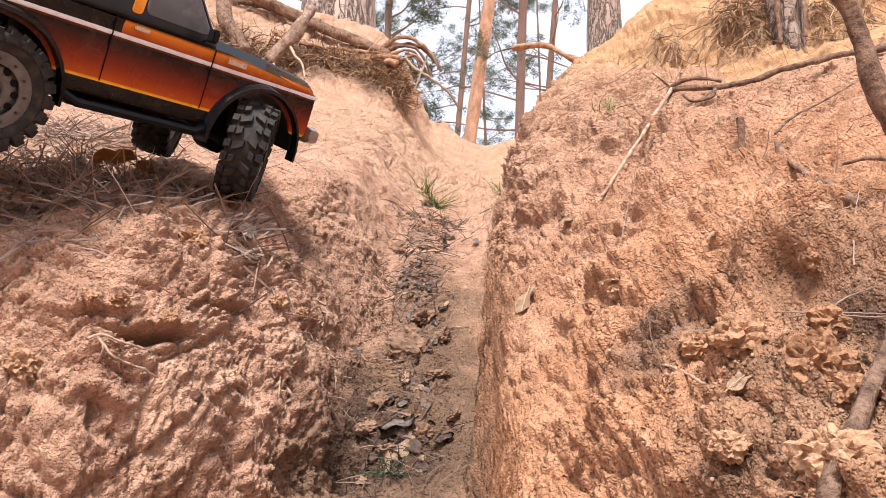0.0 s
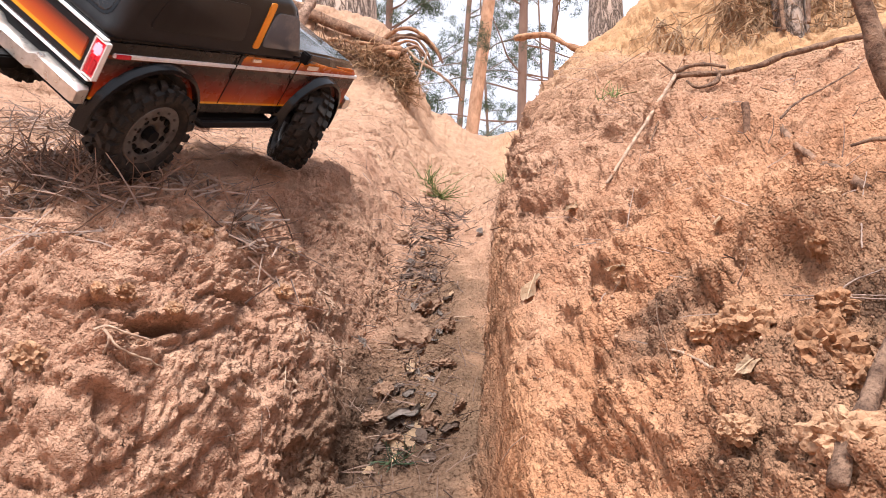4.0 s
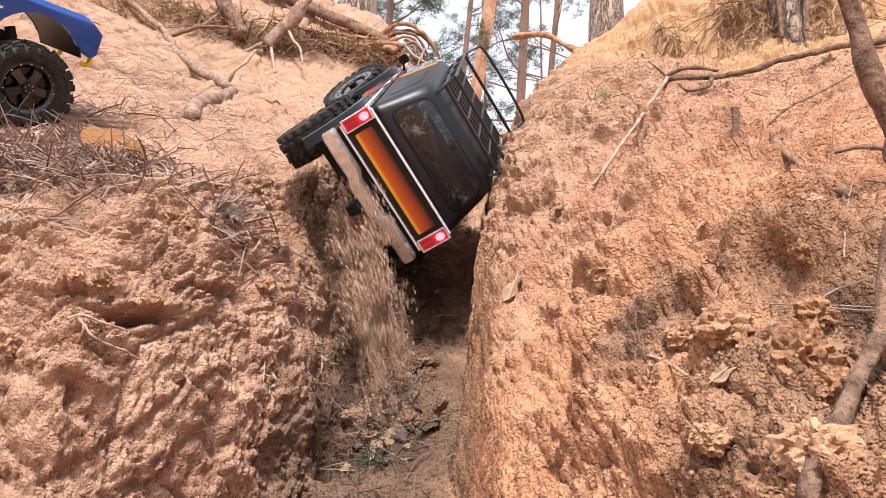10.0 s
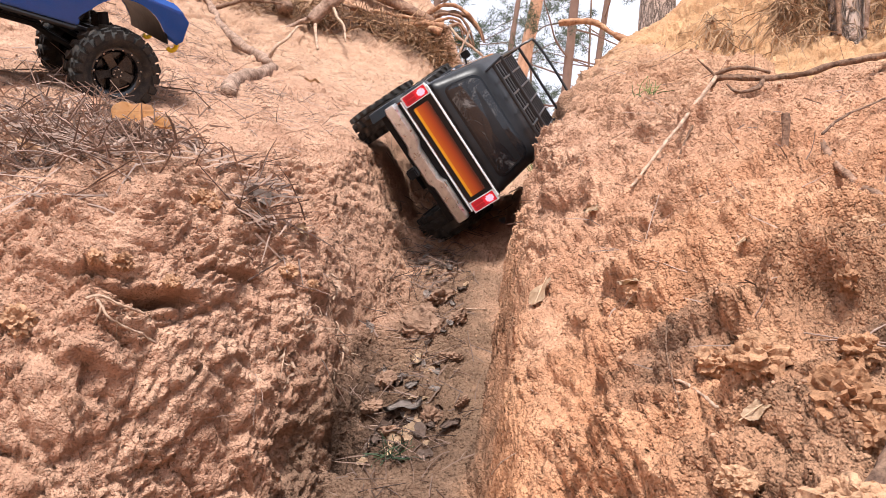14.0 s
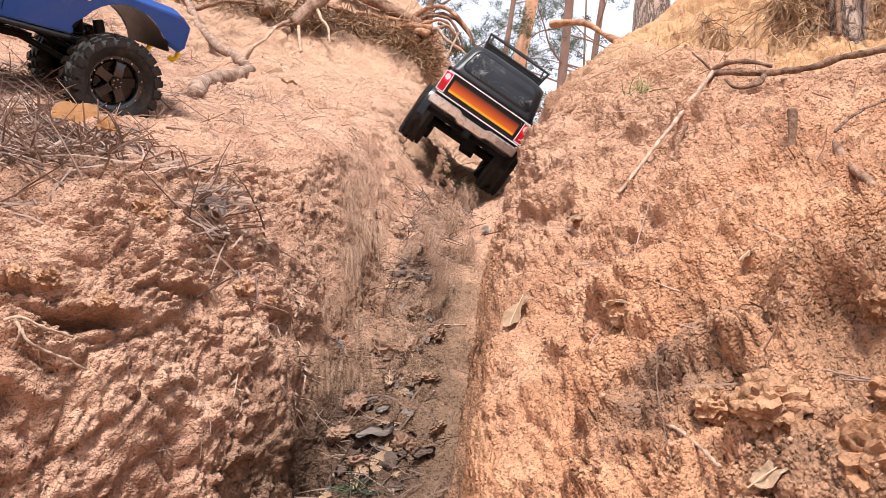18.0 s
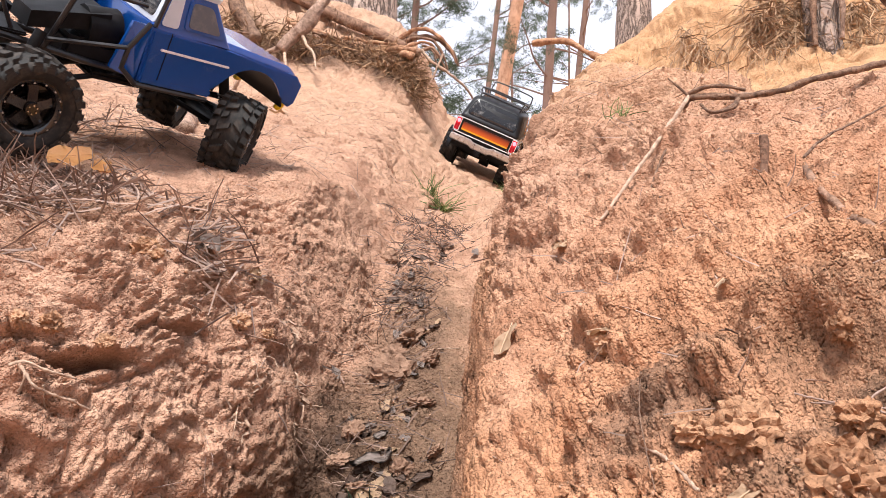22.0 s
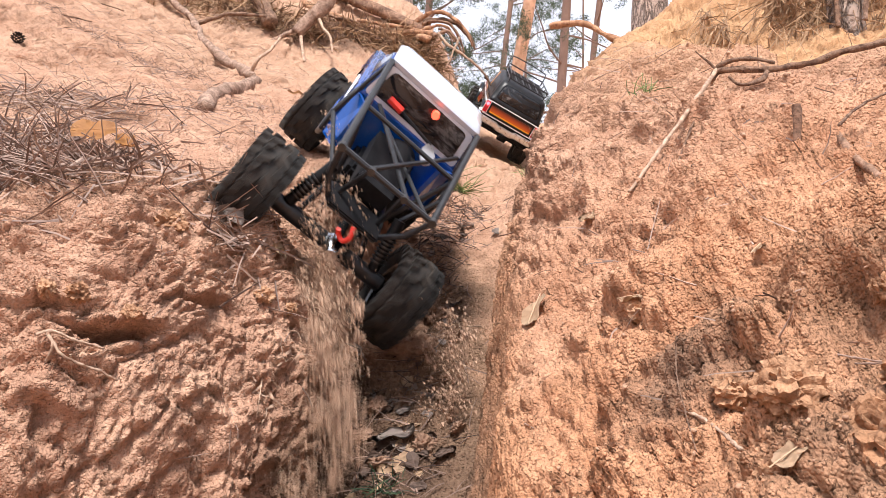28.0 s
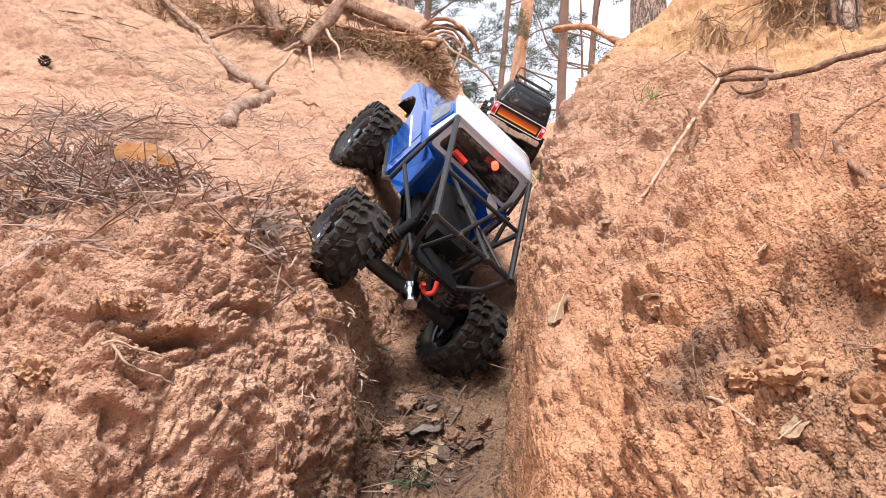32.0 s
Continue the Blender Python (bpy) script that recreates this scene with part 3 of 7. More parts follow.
NEAR_X = spread(((-0.80, -0.46, 0.004), (-0.46, -0.15, 0.0016), (-0.15, -0.02, 0.0012), (-0.02, 0.072, 0.0016), (0.072, 0.125, 0.0009), (0.125, 0.42, 0.0014), (0.42, 0.70, 0.004)), -3000, 3000, 1.09)
NEAR_Y = np.concatenate([-0.9 - np.geomspace(0.1, 3000, 40)[::-1], np.arange(-0.9, 0.30, 0.03), np.arange(0.30, 0.38, 0.006), np.arange(0.38, 0.71, 0.0014), np.arange(0.71, 0.86, 0.0008), np.arange(0.86, 1.331, 0.0014)])
FAR_X = spread(((-1.35, -0.35, 0.0042), (-0.35, 0.55, 0.0028), (0.55, 1.25, 0.0045)), -3000, 3000, 1.12)
FAR_Y = np.concatenate([np.arange(1.30, 1.8, 0.0030), np.arange(1.8, 2.9, 0.0048), np.arange(2.9, 4.6, 0.014), 4.6 + np.geomspace(0.03, 3000, 70)])


def surface(x, y):
    """Base height with its outward normal."""
    e = 0.003
    z = ground_height(x, y)
    nx = -(ground_height(x + e, y) - ground_height(x - e, y)) / (2 * e)
    ny = -(ground_height(x, y + e) - ground_height(x, y - e)) / (2 * e)
    n = np.stack([nx, ny, np.ones_like(nx)], -1)
    return z, n / np.linalg.norm(n, axis=-1, keepdims=True)


def make_ground():
    grids = []
    for gx, gy in ((NEAR_X, NEAR_Y), (FAR_X, FAR_Y)):
        X, Y = np.meshgrid(gx, gy)
        # the rows follow the steep face
        Y = Y + (face_line(X) - 0.775) * ease(Y, 0.42, 0.71) * (1 - ease(Y, 0.86, 1.29))
        grids.append((X, Y))
    x = np.concatenate([X.ravel() for X, Y in grids])
    y = np.concatenate([Y.ravel() for X, Y in grids])
    z, n = surface(x, y)
    p = np.stack([x, y, z], -1)
    near = (np.abs(x) < 2.6) & (y > -0.5) & (y < 4.6)
    q, m = p[near], n[near]
    steep = 1 - m[:, 2]
    rough = ease(steep, 0.10, 0.5)
    face = ease(-q[:, 0], 0.05, 0.12) * (1 - ease(q[:, 1], 0.98, 1.12))
    low_right = ease(q[:, 0], 0.12, 0.18) * (1 - ease(q[:, 1], 0.6, 0.8))
    trench = np.exp(-((q[:, 0] - 0.09) / 0.035) ** 2) * ease(q[:, 1], 0.3, 0.5) * (1 - ease(q[:, 1], 1.3, 1.6))
    lumps = np.clip(0.42 + 0.38 * rough + 0.15 * face + 0.35 * low_right - 0.55 * trench, 0.15, 1.1)
    lumps = lumps * (1 - 0.55 * np.exp(-((q[:, 0] + 0.07) / 0.06) ** 2) * ease(q[:, 1], 1.0, 1.08))
    fine = 1 - 0.45 * ease(q[:, 1], 2.0, 3.2)
    close = 1 - ease(q[:, 1], 1.15, 1.35)
    upper = ease(q[:, 1], 1.15, 1.7)
    wob = np.stack([value_noise(q, 40, 3), value_noise(q, 40, 4), value_noise(q, 40, 5)], -1)
    warp = q + 0.014 * np.stack([value_noise(q, 17, 3), value_noise(q, 17, 4), value_noise(q, 17, 5)], -1) + 0.006 * wob
    east = ease(q[:, 0], 0.085, 0.12)[:, None]
    layered = warp * (np.array((1.0, 1.0, 1.35)) * (1 - east) + np.array((0.85, 0.85, 1.6)) * east)
    # rubble and smooth dusty stretches take turns
    rubble = ease(fractal(q, 7, 3, 51), -0.55, 0.55)
    patchy = ease(fractal(q, 22, 3, 61), -0.5, 0.5)

    def domes(p, scale, seed, power=2.0):
        """Round lumps of uneven height with sharp joints between them."""
        one, two, tone = cells(p, scale, seed)
        return (0.15 + 0.85 * tone) * (1 - np.clip(one, 0, 1) ** power) - 0.45 * np.exp(-((two - one) / 0.07) ** 2)

    d = 0.013 * fractal(q, 8, 3, 11) * lumps
    d = d + 0.014 * face * (domes(warp, 15, 7) - 0.3)
    d = d + 0.020 * upper * (0.3 + 0.7 * rubble) * (domes(warp, 13, 27) - 0.3)
    d = d + 0.0125 * lumps * (1 - 0.35 * east[:, 0]) * (0.35 + 0.65 * rubble) * (domes(layered, 30, 1) - 0.3)
    d = d + fine * 0.0108 * (lumps + 0.25 * upper) * (0.25 + 0.75 * patchy) * (domes(layered + 0.003 * wob, 68, 2) - 0.3)
    d = d + fine * 0.0062 * (0.3 + 0.7 * lumps) * (0.30 + 0.70 * patchy) * (domes(q + 0.0025 * wob, 140, 9) - 0.3)
    d = d + close * 0.0014 * (domes(q + 0.001 * wob, 300, 19) - 0.3)
    crumb = fractal(layered, 70, 3, 17, 0.6)
    d = d + fine * 0.0034 * (0.5 - np.abs(crumb)) * (0.45 + 0.55 * lumps)
    # peeling layers, plainest on the sunny bank
    flake = 5.0 * fractal(warp * (np.array((0.8, 0.9, 1.5)) * (1 - east) + np.array((0.7, 0.7, 1.8)) * east), 15, 4, 23)
    step = np.floor(flake) + ease(flake - np.floor(flake), 0.84, 1.0)
    d = d + fine * 0.0042 * step * (0.30 + 0.70 * ease(q[:, 0], 0.11, 0.16)) * (1 - 0.4 * ease(q[:, 1], 1.0, 1.6)) * (1 - 0.9 * trench)
    # hollows under the crust
    ragged = q + 0.016 * np.stack([value_noise(q, 28, 41), value_noise(q, 28, 42), value_noise(q, 28, 43)], -1) + 0.008 * wob
    for cx, cy, cz, rx, rz, deep in ((-0.213, 0.83, 0.410, 0.022, 0.006, 0.048), (-0.250, 0.80, 0.428, 0.018, 0.005, 0.024), (-0.165, 0.86, 0.440, 0.020, 0.005, 0.022), (-0.36, 0.80, 0.385, 0.016, 0.008, 0.020),
                                     (-0.235, 0.79, 0.338, 0.012, 0.005, 0.018), (-0.150, 0.88, 0.352, 0.012, 0.005, 0.014), (-0.085, 0.99, 0.43, 0.015, 0.02, 0.02), (0.29, 0.50, 0.335, 0.015, 0.03, 0.03),
                                     (0.190, 0.59, 0.385, 0.012, 0.007, 0.022), (0.185, 0.66, 0.425, 0.010, 0.006, 0.016)):
        g = np.exp(-((ragged[:, 0] - cx) / rx) ** 2 - ((ragged[:, 2] - cz) / rz) ** 2 - ((q[:, 1] - cy) / 0.10) ** 2)
        d = d - deep * g
        g = np.exp(-((ragged[:, 0] - cx) / (rx * 1.3)) ** 2 - ((ragged[:, 2] - cz - 2.2 * rz) / (rz * 1.1)) ** 2 - ((q[:, 1] - cy) / 0.10) ** 2)
        d = d + 0.3 * deep * g
    p[near] = q + m * d[:, None]
    # the far block starts just under the near one
    far_from = grids[0][0].size
    p[far_from:, 2] -= 0.006 * (1 - ease(y[far_from:], 1.30, 1.325))
    faces, base = [], 0
    for X, Y in grids:
        ny, nx = X.shape
        k = base + np.arange(ny * nx).reshape(ny, nx)
        faces.append(np.stack([k[:-1, :-1], k[:-1, 1:], k[1:, 1:], k[1:, :-1]], -1).reshape(-1, 4))
        base += ny * nx
    faces = np.concatenate(faces)
    me = bpy.data.meshes.new("ground")
    me.vertices.add(len(p))
    me.vertices.foreach_set("co", p.astype(np.float32).ravel())
    me.loops.add(faces.size)
    me.loops.foreach_set("vertex_index", faces.astype(np.int32).ravel())
    me.polygons.add(len(faces))
    me.polygons.foreach_set("loop_start", np.arange(0, faces.size, 4, dtype=np.int32))
    me.polygons.foreach_set("use_smooth", np.ones(len(faces), bool))
    me.update(calc_edges=True)
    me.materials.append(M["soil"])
    ob = new("ground", me)
    return tagged(ob, "steep eroded gully of crumbling tan and orange sandy soil", "ground", kind="structure")


ground = make_ground()


def at_ground(x, y, lift=0.0):
    return Vector((x, y, float(ground_height(np.array([x]), np.array([y]))[0]) + lift))


bpy.context.view_layer.update()


def drop(x, y):
    """The soil's surface under a place, with its normal."""
    hit, p, n, _ = ground.ray_cast((x, y, 5.0), (0, 0, -1))
    return (p, n) if hit else (at_ground(x, y), Vector((0, 0, 1)))


def touch(x, y, z, lift):
    """The place on the soil next to a point, lifted off it a little."""
    ok, p, n, _ = ground.closest_point_on_mesh((x, y, z))
    return p + n * lift


def over(pts, lift):
    """Points raised where the soil would cover them."""
    return [(x, y, max(z, drop(x, y)[0].z + lift)) for x, y, z in pts]


# ---- the two toy trucks ----
def make_tyre(radius, width, lugs, lug_h, seed):
    """A fat tyre with rows of staggered tread blocks."""
    hw = width / 2
    c = radius - lug_h
    inner = radius * 0.56
    prof = [(inner, -hw * 0.72), (inner + 0.006, -hw * 0.86), (radius * 0.74, -hw * 0.97), (c - 0.004, -hw * 0.93), (c, -hw * 0.7),
            (c + 0.0008, 0), (c, hw * 0.7), (c - 0.004, hw * 0.93), (radius * 0.74, hw * 0.97), (inner + 0.006, hw * 0.86), (inner, hw * 0.72), (inner - 0.002, 0)]
    return lathe(prof, 40)


LUGS = {}


def lug_mesh(key, y0, y1, da, base, top, skew):
    """One tread block, shared by all that are alike."""
    if key in LUGS:
        return LUGS[key]
    bm = bmesh.new()
    cs = []
    for r in (base, top):
        k = 1.0 if r == base else 0.84
        for sa, y in ((-1, y0), (1, y0), (1, y1), (-1, y1)):
            ym = (y0 + y1) / 2
            yy = ym + (y - ym) * k
            aa = sa * da * k + skew * (yy - ym)
            cs.append(bm.verts.new((r * math.cos(aa), yy, r * math.sin(aa))))
    for f in ((0, 1, 2, 3), (4, 7, 6, 5), (0, 4, 5, 1), (1, 5, 6, 2), (2, 6, 7, 3), (3, 7, 4, 0)):
        bm.faces.new([cs[i] for i in f])
    bmesh.ops.recalc_face_normals(bm, faces=bm.faces)
    me = bpy.data.meshes.new("tread_block")
    bm.to_mesh(me)
    bm.free()
    me.materials.append(M["rubber"])
    LUGS[key] = me
    return me


def add_tread(wheel, radius, width, lugs, lug_h):
    """Rows of staggered tread blocks round a tyre."""
    hw, c, step = width / 2, radius - lug_h, 2 * math.pi / lugs
    for k in range(lugs):
        for sgn in (-1, 1):
            a = k * step + (0.5 * step if sgn > 0 else 0)
            long = k % 2 == 0
            rows = ((("in", radius, sgn, long), sgn * hw * (0.02 if long else 0.3), sgn * hw * 0.62, step * 0.28, c - 0.002, radius, sgn * 9.0, a),
                    (("out", radius, sgn), sgn * hw * 0.66, sgn * hw * 1.02, step * 0.31, c - 0.007, radius - 0.002, sgn * 4.0, a + sgn * 0.05 * step),
                    (("side", radius, sgn), sgn * hw * 0.93, sgn * hw * 1.03, step * 0.2, radius * 0.78, radius * 0.9, 0, a + 0.25 * step))
            for key, y0, y1, da, base, top, skew, angle in rows:
                ob = new("tread_block", lug_mesh(key, y0, y1, da, base, top, skew))
                ob.parent = wheel
                ob.rotation_euler = (0, -angle, 0)


def make_wheel(parent, radius, width, rim_style, side, place, seed):
    """A wheel, hub with tyre and rim; side is 1 for the left."""
    s = side
    hub_bm = disc_rod(0, 0, -width * 0.2, width * 0.2 * 1.4 * s if s > 0 else -width * 0.28, 0.0085, 10)
    hub_bm = disc_rod(0, 0, -0.008, 0.008 + 0.0, 0.009, 12, hub_bm)
    wheel = part("wheel", hub_bm, M["axle_black"], parent)
    wheel.location = place
    part("tyre", make_tyre(radius, width, 22, 0.006, seed), M["rubber"], wheel, "dusty black rubber mud tyre", True)
    add_tread(wheel, radius, width, 22, 0.006)
    r = radius * 0.56
    hw = width / 2
    bm = lathe([(r, -hw * 0.74), (r + 0.004, -hw * 0.76), (r + 0.004, -hw * 0.5), (r - 0.003, -hw * 0.4), (r - 0.003, hw * 0.4), (r + 0.004, hw * 0.5), (r + 0.004, hw * 0.76), (r, hw * 0.74),
                (r - 0.006, hw * 0.6), (r - 0.0065, -hw * 0.6)], 32)
    f = hw * 0.45 * s
    if rim_style == "steel":
        lathe([(0.010, f), (0.010, f + 0.003 * s), (r * 0.55, f + 0.006 * s), (r * 0.72, f + 0.004 * s), (r - 0.004, f + 0.001 * s), (r - 0.004, f - 0.002 * s)], 32, bm)
        rim = part("rim", bm, M["rim_grey"], wheel, "grey steel beadlock rim with holes", True)
        ring = lathe([(r - 0.008, hw * 0.72 * s), (r - 0.008, hw * 0.82 * s), (r + 0.003, hw * 0.84 * s), (r + 0.005, hw * 0.72 * s)], 32)
        part("bead_ring", ring, M["rim_grey"], wheel)
        for k in range(12):
            a = 2 * math.pi * k / 12
            b = disc_rod((r - 0.003) * math.cos(a), (r - 0.003) * math.sin(a), hw * 0.72 * s, hw * 0.9 * s, 0.0016, 6)
            part("bolt", b, M["dark_steel"], wheel)
            h = disc_rod(r * 0.66 * math.cos(a), r * 0.66 * math.sin(a), f, f + 0.0072 * s, 0.0034, 8)
            part("hole", h, M["hole_black"], wheel)
        part("hub_cap", disc_rod(0, 0, f, f + 0.012 * s, 0.0075, 10), M["axle_black"], wheel)
    else:
        rim = part("rim", bm, M["rim_black"], wheel, "black glossy five-spoke rim", True)
        part("rim_dish", lathe([(0.006, f - 0.010 * s), (r - 0.002, f - 0.008 * s), (r - 0.002, f - 0.011 * s), (0.006, f - 0.013 * s)], 24), M["rim_black"], wheel)
        for k in range(5):
            a = 2 * math.pi * k / 5 + 0.3
            u, v = Vector((math.cos(a), 0, math.sin(a))), Vector((-math.sin(a), 0, math.cos(a)))
            ring = []
            for rr, w, dy in ((0.008, 0.006, 0.006), (r * 0.6, 0.0055, 0.004), (r - 0.001, 0.008, 0.0)):
                y = f + dy * s
                c = u * rr
                ring.append([(c + v * w + Vector((0, y, 0))), (c - v * w + Vector((0, y, 0))), (c - v * w + Vector((0, y - 0.006 * s, 0))), (c + v * w + Vector((0, y - 0.006 * s, 0)))])
            part("spoke", loft(ring), M["rim_black"], wheel)
        for k in range(15):
            a = 2 * math.pi * k / 15
            b = disc_rod((r - 0.002) * math.cos(a), (r - 0.002) * math.sin(a), hw * 0.6 * s, hw * 0.83 * s, 0.0012, 6)
            part("bolt", b, M["chrome"], wheel)
        part("hub_cap", disc_rod(0, 0, f, f + 0.011 * s, 0.008, 10), M["rim_black"], wheel)
        for k in range(6):
            a = 2 * math.pi * k / 6
            part("lug_nut", disc_rod(0.0055 * math.cos(a), 0.0055 * math.sin(a), f, f + 0.0125 * s, 0.0011, 6), M["chrome"], wheel)
    return wheel


def plate(quad, lift, radius):
    """A thin plate with rounded corners, a little proud of the four given corners."""
    q = [Vector(p) for p in quad]
    n = (q[1] - q[0]).cross(q[3] - q[0]).normalized() * lift
    radius = min(radius, 0.35 * min((q[i] - q[i - 1]).length for i in range(4)))
    line = []
    for i in range(4):
        a, b, c = q[i - 1], q[i], q[(i + 1) % 4]
        p0, p2 = b + (a - b).normalized() * radius, b + (c - b).normalized() * radius
        for k in range(5):
            t = k / 4
            line.append(p0 * (1 - t) ** 2 + b * 2 * t * (1 - t) + p2 * t * t)
    return loft([[p - n * 0.3 for p in line], [p + n * 0.8 for p in line], [p + n + (sum(q, Vector()) / 4 - p) * 0.012 for p in line]])


def arch(cx, cz, r, a0=0, a1=180, n=12):
    return [(cx + r * math.cos(radians(a0 + (a1 - a0) * k / n)), cz + r * math.sin(radians(a0 + (a1 - a0) * k / n))) for k in range(n + 1)]


def liner(cx, cz, r, w, a0, a1):
    """A dark lining for the tunnel of a wheel arch."""
    rings = []
    for x, z in arch(0, 0, 1.0, a0, a1, 14):
        rings.append([(cx + x * k, y, cz + z * k) for k, y in ((r + 0.0015, -w), (r + 0.0015, w), (r - 0.0015, w), (r - 0.0015, -w))])
    return loft(rings)


def make_wagon():
    """The black and orange wagon: forward is +x, left is +y, the ground is z = 0."""
    car = empty("toy_wagon", "black and sunset-orange radio-controlled toy off-road wagon with roof rack", "toy car")
    W = 0.100
    side = [(-0.232, 0.104), (-0.234, 0.176), (0.09, 0.176), (0.225, 0.168), (0.240, 0.160), (0.242, 0.112), (0.229, 0.104)]
    side += arch(0.156, 0.081, 0.067, 12, 168, 12) + [(0.08, 0.092), (-0.08, 0.092)] + arch(-0.156, 0.081, 0.067, 12, 168, 12) + [(-0.226, 0.104)]
    body = part("body", prism(side, -W, W, 0.004), M["sunset"], car, "sunset-striped orange body panels fading to black")
    # black topper with tapering sides and rounded corners
    def ring(x0, x1, w, z, c):
        out = []
        for cx, cy, a0 in ((x1 - c, -w + c, -90), (x1 - c, w - c, 0), (x0 + c, w - c, 90), (x0 + c, -w + c, 180)):
            out += [(cx + c * math.cos(radians(a0 + k * 22.5)), cy + c * math.sin(radians(a0 + k * 22.5)), z) for k in range(5)]
        return out
    top = loft([ring(-0.233, 0.078, 0.098, 0.1755, 0.012), ring(-0.2335, 0.078, 0.0985, 0.180, 0.014), ring(-0.230, 0.074, 0.097, 0.185, 0.016), ring(-0.2225, 0.061, 0.0935, 0.205, 0.018), ring(-0.215, 0.048, 0.0895, 0.225, 0.020), ring(-0.209, 0.039, 0.0865, 0.237, 0.022), ring(-0.205, 0.034, 0.084, 0.242, 0.023), ring(-0.200, 0.029, 0.080, 0.2455, 0.023), ring(-0.193, 0.021, 0.073, 0.2485, 0.022), ring(-0.180, 0.008, 0.060, 0.2508, 0.018), ring(-0.150, -0.022, 0.035, 0.2520, 0.010)])
    topper = part("topper", top, M["black_shell"], car, "scuffed matt black hard top", True)
    hood = loft([[(0.072, -0.096, 0.172), (0.072, 0.096, 0.172), (0.072, 0.09, 0.186), (0.072, -0.09, 0.186)],
                 [(0.15, -0.097, 0.168), (0.15, 0.097, 0.168), (0.15, 0.09, 0.183), (0.15, -0.09, 0.183)],
                 [(0.225, -0.096, 0.162), (0.225, 0.096, 0.162), (0.225, 0.088, 0.175), (0.225, -0.088, 0.175)],
                 [(0.243, -0.092, 0.158), (0.243, 0.092, 0.158), (0.241, 0.086, 0.167), (0.241, -0.086, 0.167)]])
    bmesh.ops.bevel(hood, geom=hood.edges[:], offset=0.003, segments=2, affect="EDGES")
    part("hood", hood, M["black_hood"], car, "glossy black hood")
    # glass: set just proud of the sloping topper
    def pane(name, quad, mat, lift, radius=0.011):
        return part(name, plate(quad, lift, radius), mat, car)
    def on_rear(u, h):
        return Vector((-0.230 + 0.023 * (h - 0.184) / 0.057, u, h))
    pane("window_seal", [on_rear(0.083, 0.187), on_rear(-0.083, 0.187), on_rear(-0.0725, 0.2385), on_rear(0.0725, 0.2385)], M["black_gloss"], 0.0009, 0.015)
    rear = pane("rear_window", [on_rear(0.078, 0.190), on_rear(-0.078, 0.190), on_rear(-0.068, 0.236), on_rear(0.068, 0.236)], M["smoked_glass"], 0.0015)
    rear["label"] = "smoked rear window with dusty smears"
    for s in (1, -1):
        def on_side(x, h, s=s):
            return Vector((x, s * (0.097 - 0.011 * (h - 0.184) / 0.057), h))
        q = [on_side(-0.195, 0.190), on_side(-0.055, 0.190), on_side(-0.06, 0.232), on_side(-0.175, 0.232)]
        pane("quarter_panel", q if s < 0 else q[::-1], M["black_shell"], 0.0012)
        q = [on_side(-0.022, 0.187), on_side(0.062, 0.187), on_side(0.036, 0.230), on_side(-0.012, 0.230)]
        pane("side_window", q if s < 0 else q[::-1], M["clear_glass"], 0.0014)
        q = [on_side(-0.036, 0.184), on_side(-0.024, 0.184), on_side(-0.014, 0.240), on_side(-0.026, 0.240)]
        pane("pillar_stripe", q if s < 0 else q[::-1], M["orange_paint"], 0.0013)
        part("side_trim", block(-0.222, 0.238, s * 0.1005 - 0.002, s * 0.1005 + 0.002, 0.1560, 0.1605, 0.0008), M["trim_silver"], car, "silver side trim strip")
        part("side_marker", block(-0.220, -0.204, s * 0.1025 - 0.001, s * 0.1025 + 0.001, 0.1565, 0.1605), M["lens_red_dull"], car)
        for x, z0, z1 in ((-0.05, 0.108, 0.176), (0.072, 0.108, 0.176)):
            part("door_seam", block(x - 0.0006, x + 0.0006, s * 0.1 - 0.0006, s * 0.1 + 0.0006, z0, z1), M["hole_black"], car)
        part("door_handle", block(-0.03, -0.012, s * 0.1015 - 0.0022, s * 0.1015 + 0.0022, 0.1685, 0.1725, 0.001), M["chrome"], car, "small chrome door handle")
        mir = block(0.050, 0.058, s * 0.114 - 0.007, s * 0.114 + 0.007, 0.181, 0.196, 0.002)
        tube([(0.054, s * 0.098, 0.180), (0.054, s * 0.112, 0.186)], 0.0018, 6, mir)
        part("side_mirror", mir, M["axle_black"], car)
        badge = block(0.09, 0.116, s * 0.1012 - 0.0012, s * 0.1012 + 0.0012, 0.1655, 0.1715)
        part("badge", badge, M["chrome"], car, "blurred chrome badge")
        for cx in (0.156, -0.156):
            if s > 0:
                part("inner_fender", liner(cx, 0.081, 0.0655, 0.0985, 4, 176), M["black_plastic"], car)
            path = [(x, s * 0.103, z) for x, z in arch(cx, 0.081, 0.0695, -6, 186, 16)]
            fl = bmesh.new()
            rings = []
            for x, _, z in path:
                d = Vector((x - cx, 0, z - 0.081)).normalized()
                p = Vector((x, 0, z))
                rings.append([p - d * 0.003 + Vector((0, s * 0.095, 0)), p - d * 0.002 + Vector((0, s * 0.110, 0)), p + d * 0.002 + Vector((0, s * 0.109, 0)), p + d * 0.007 + Vector((0, s * 0.095, 0))])
            part("wheel_flare", loft(rings, fl), M["black_gloss"], car)
        slider = tube([(-0.085, s * 0.10, 0.088), (-0.07, s * 0.106, 0.082), (0.07, s * 0.106, 0.082), (0.085, s * 0.10, 0.088)], 0.0048, 8)
        part("rock_slider", slider, M["black_plastic"], car)
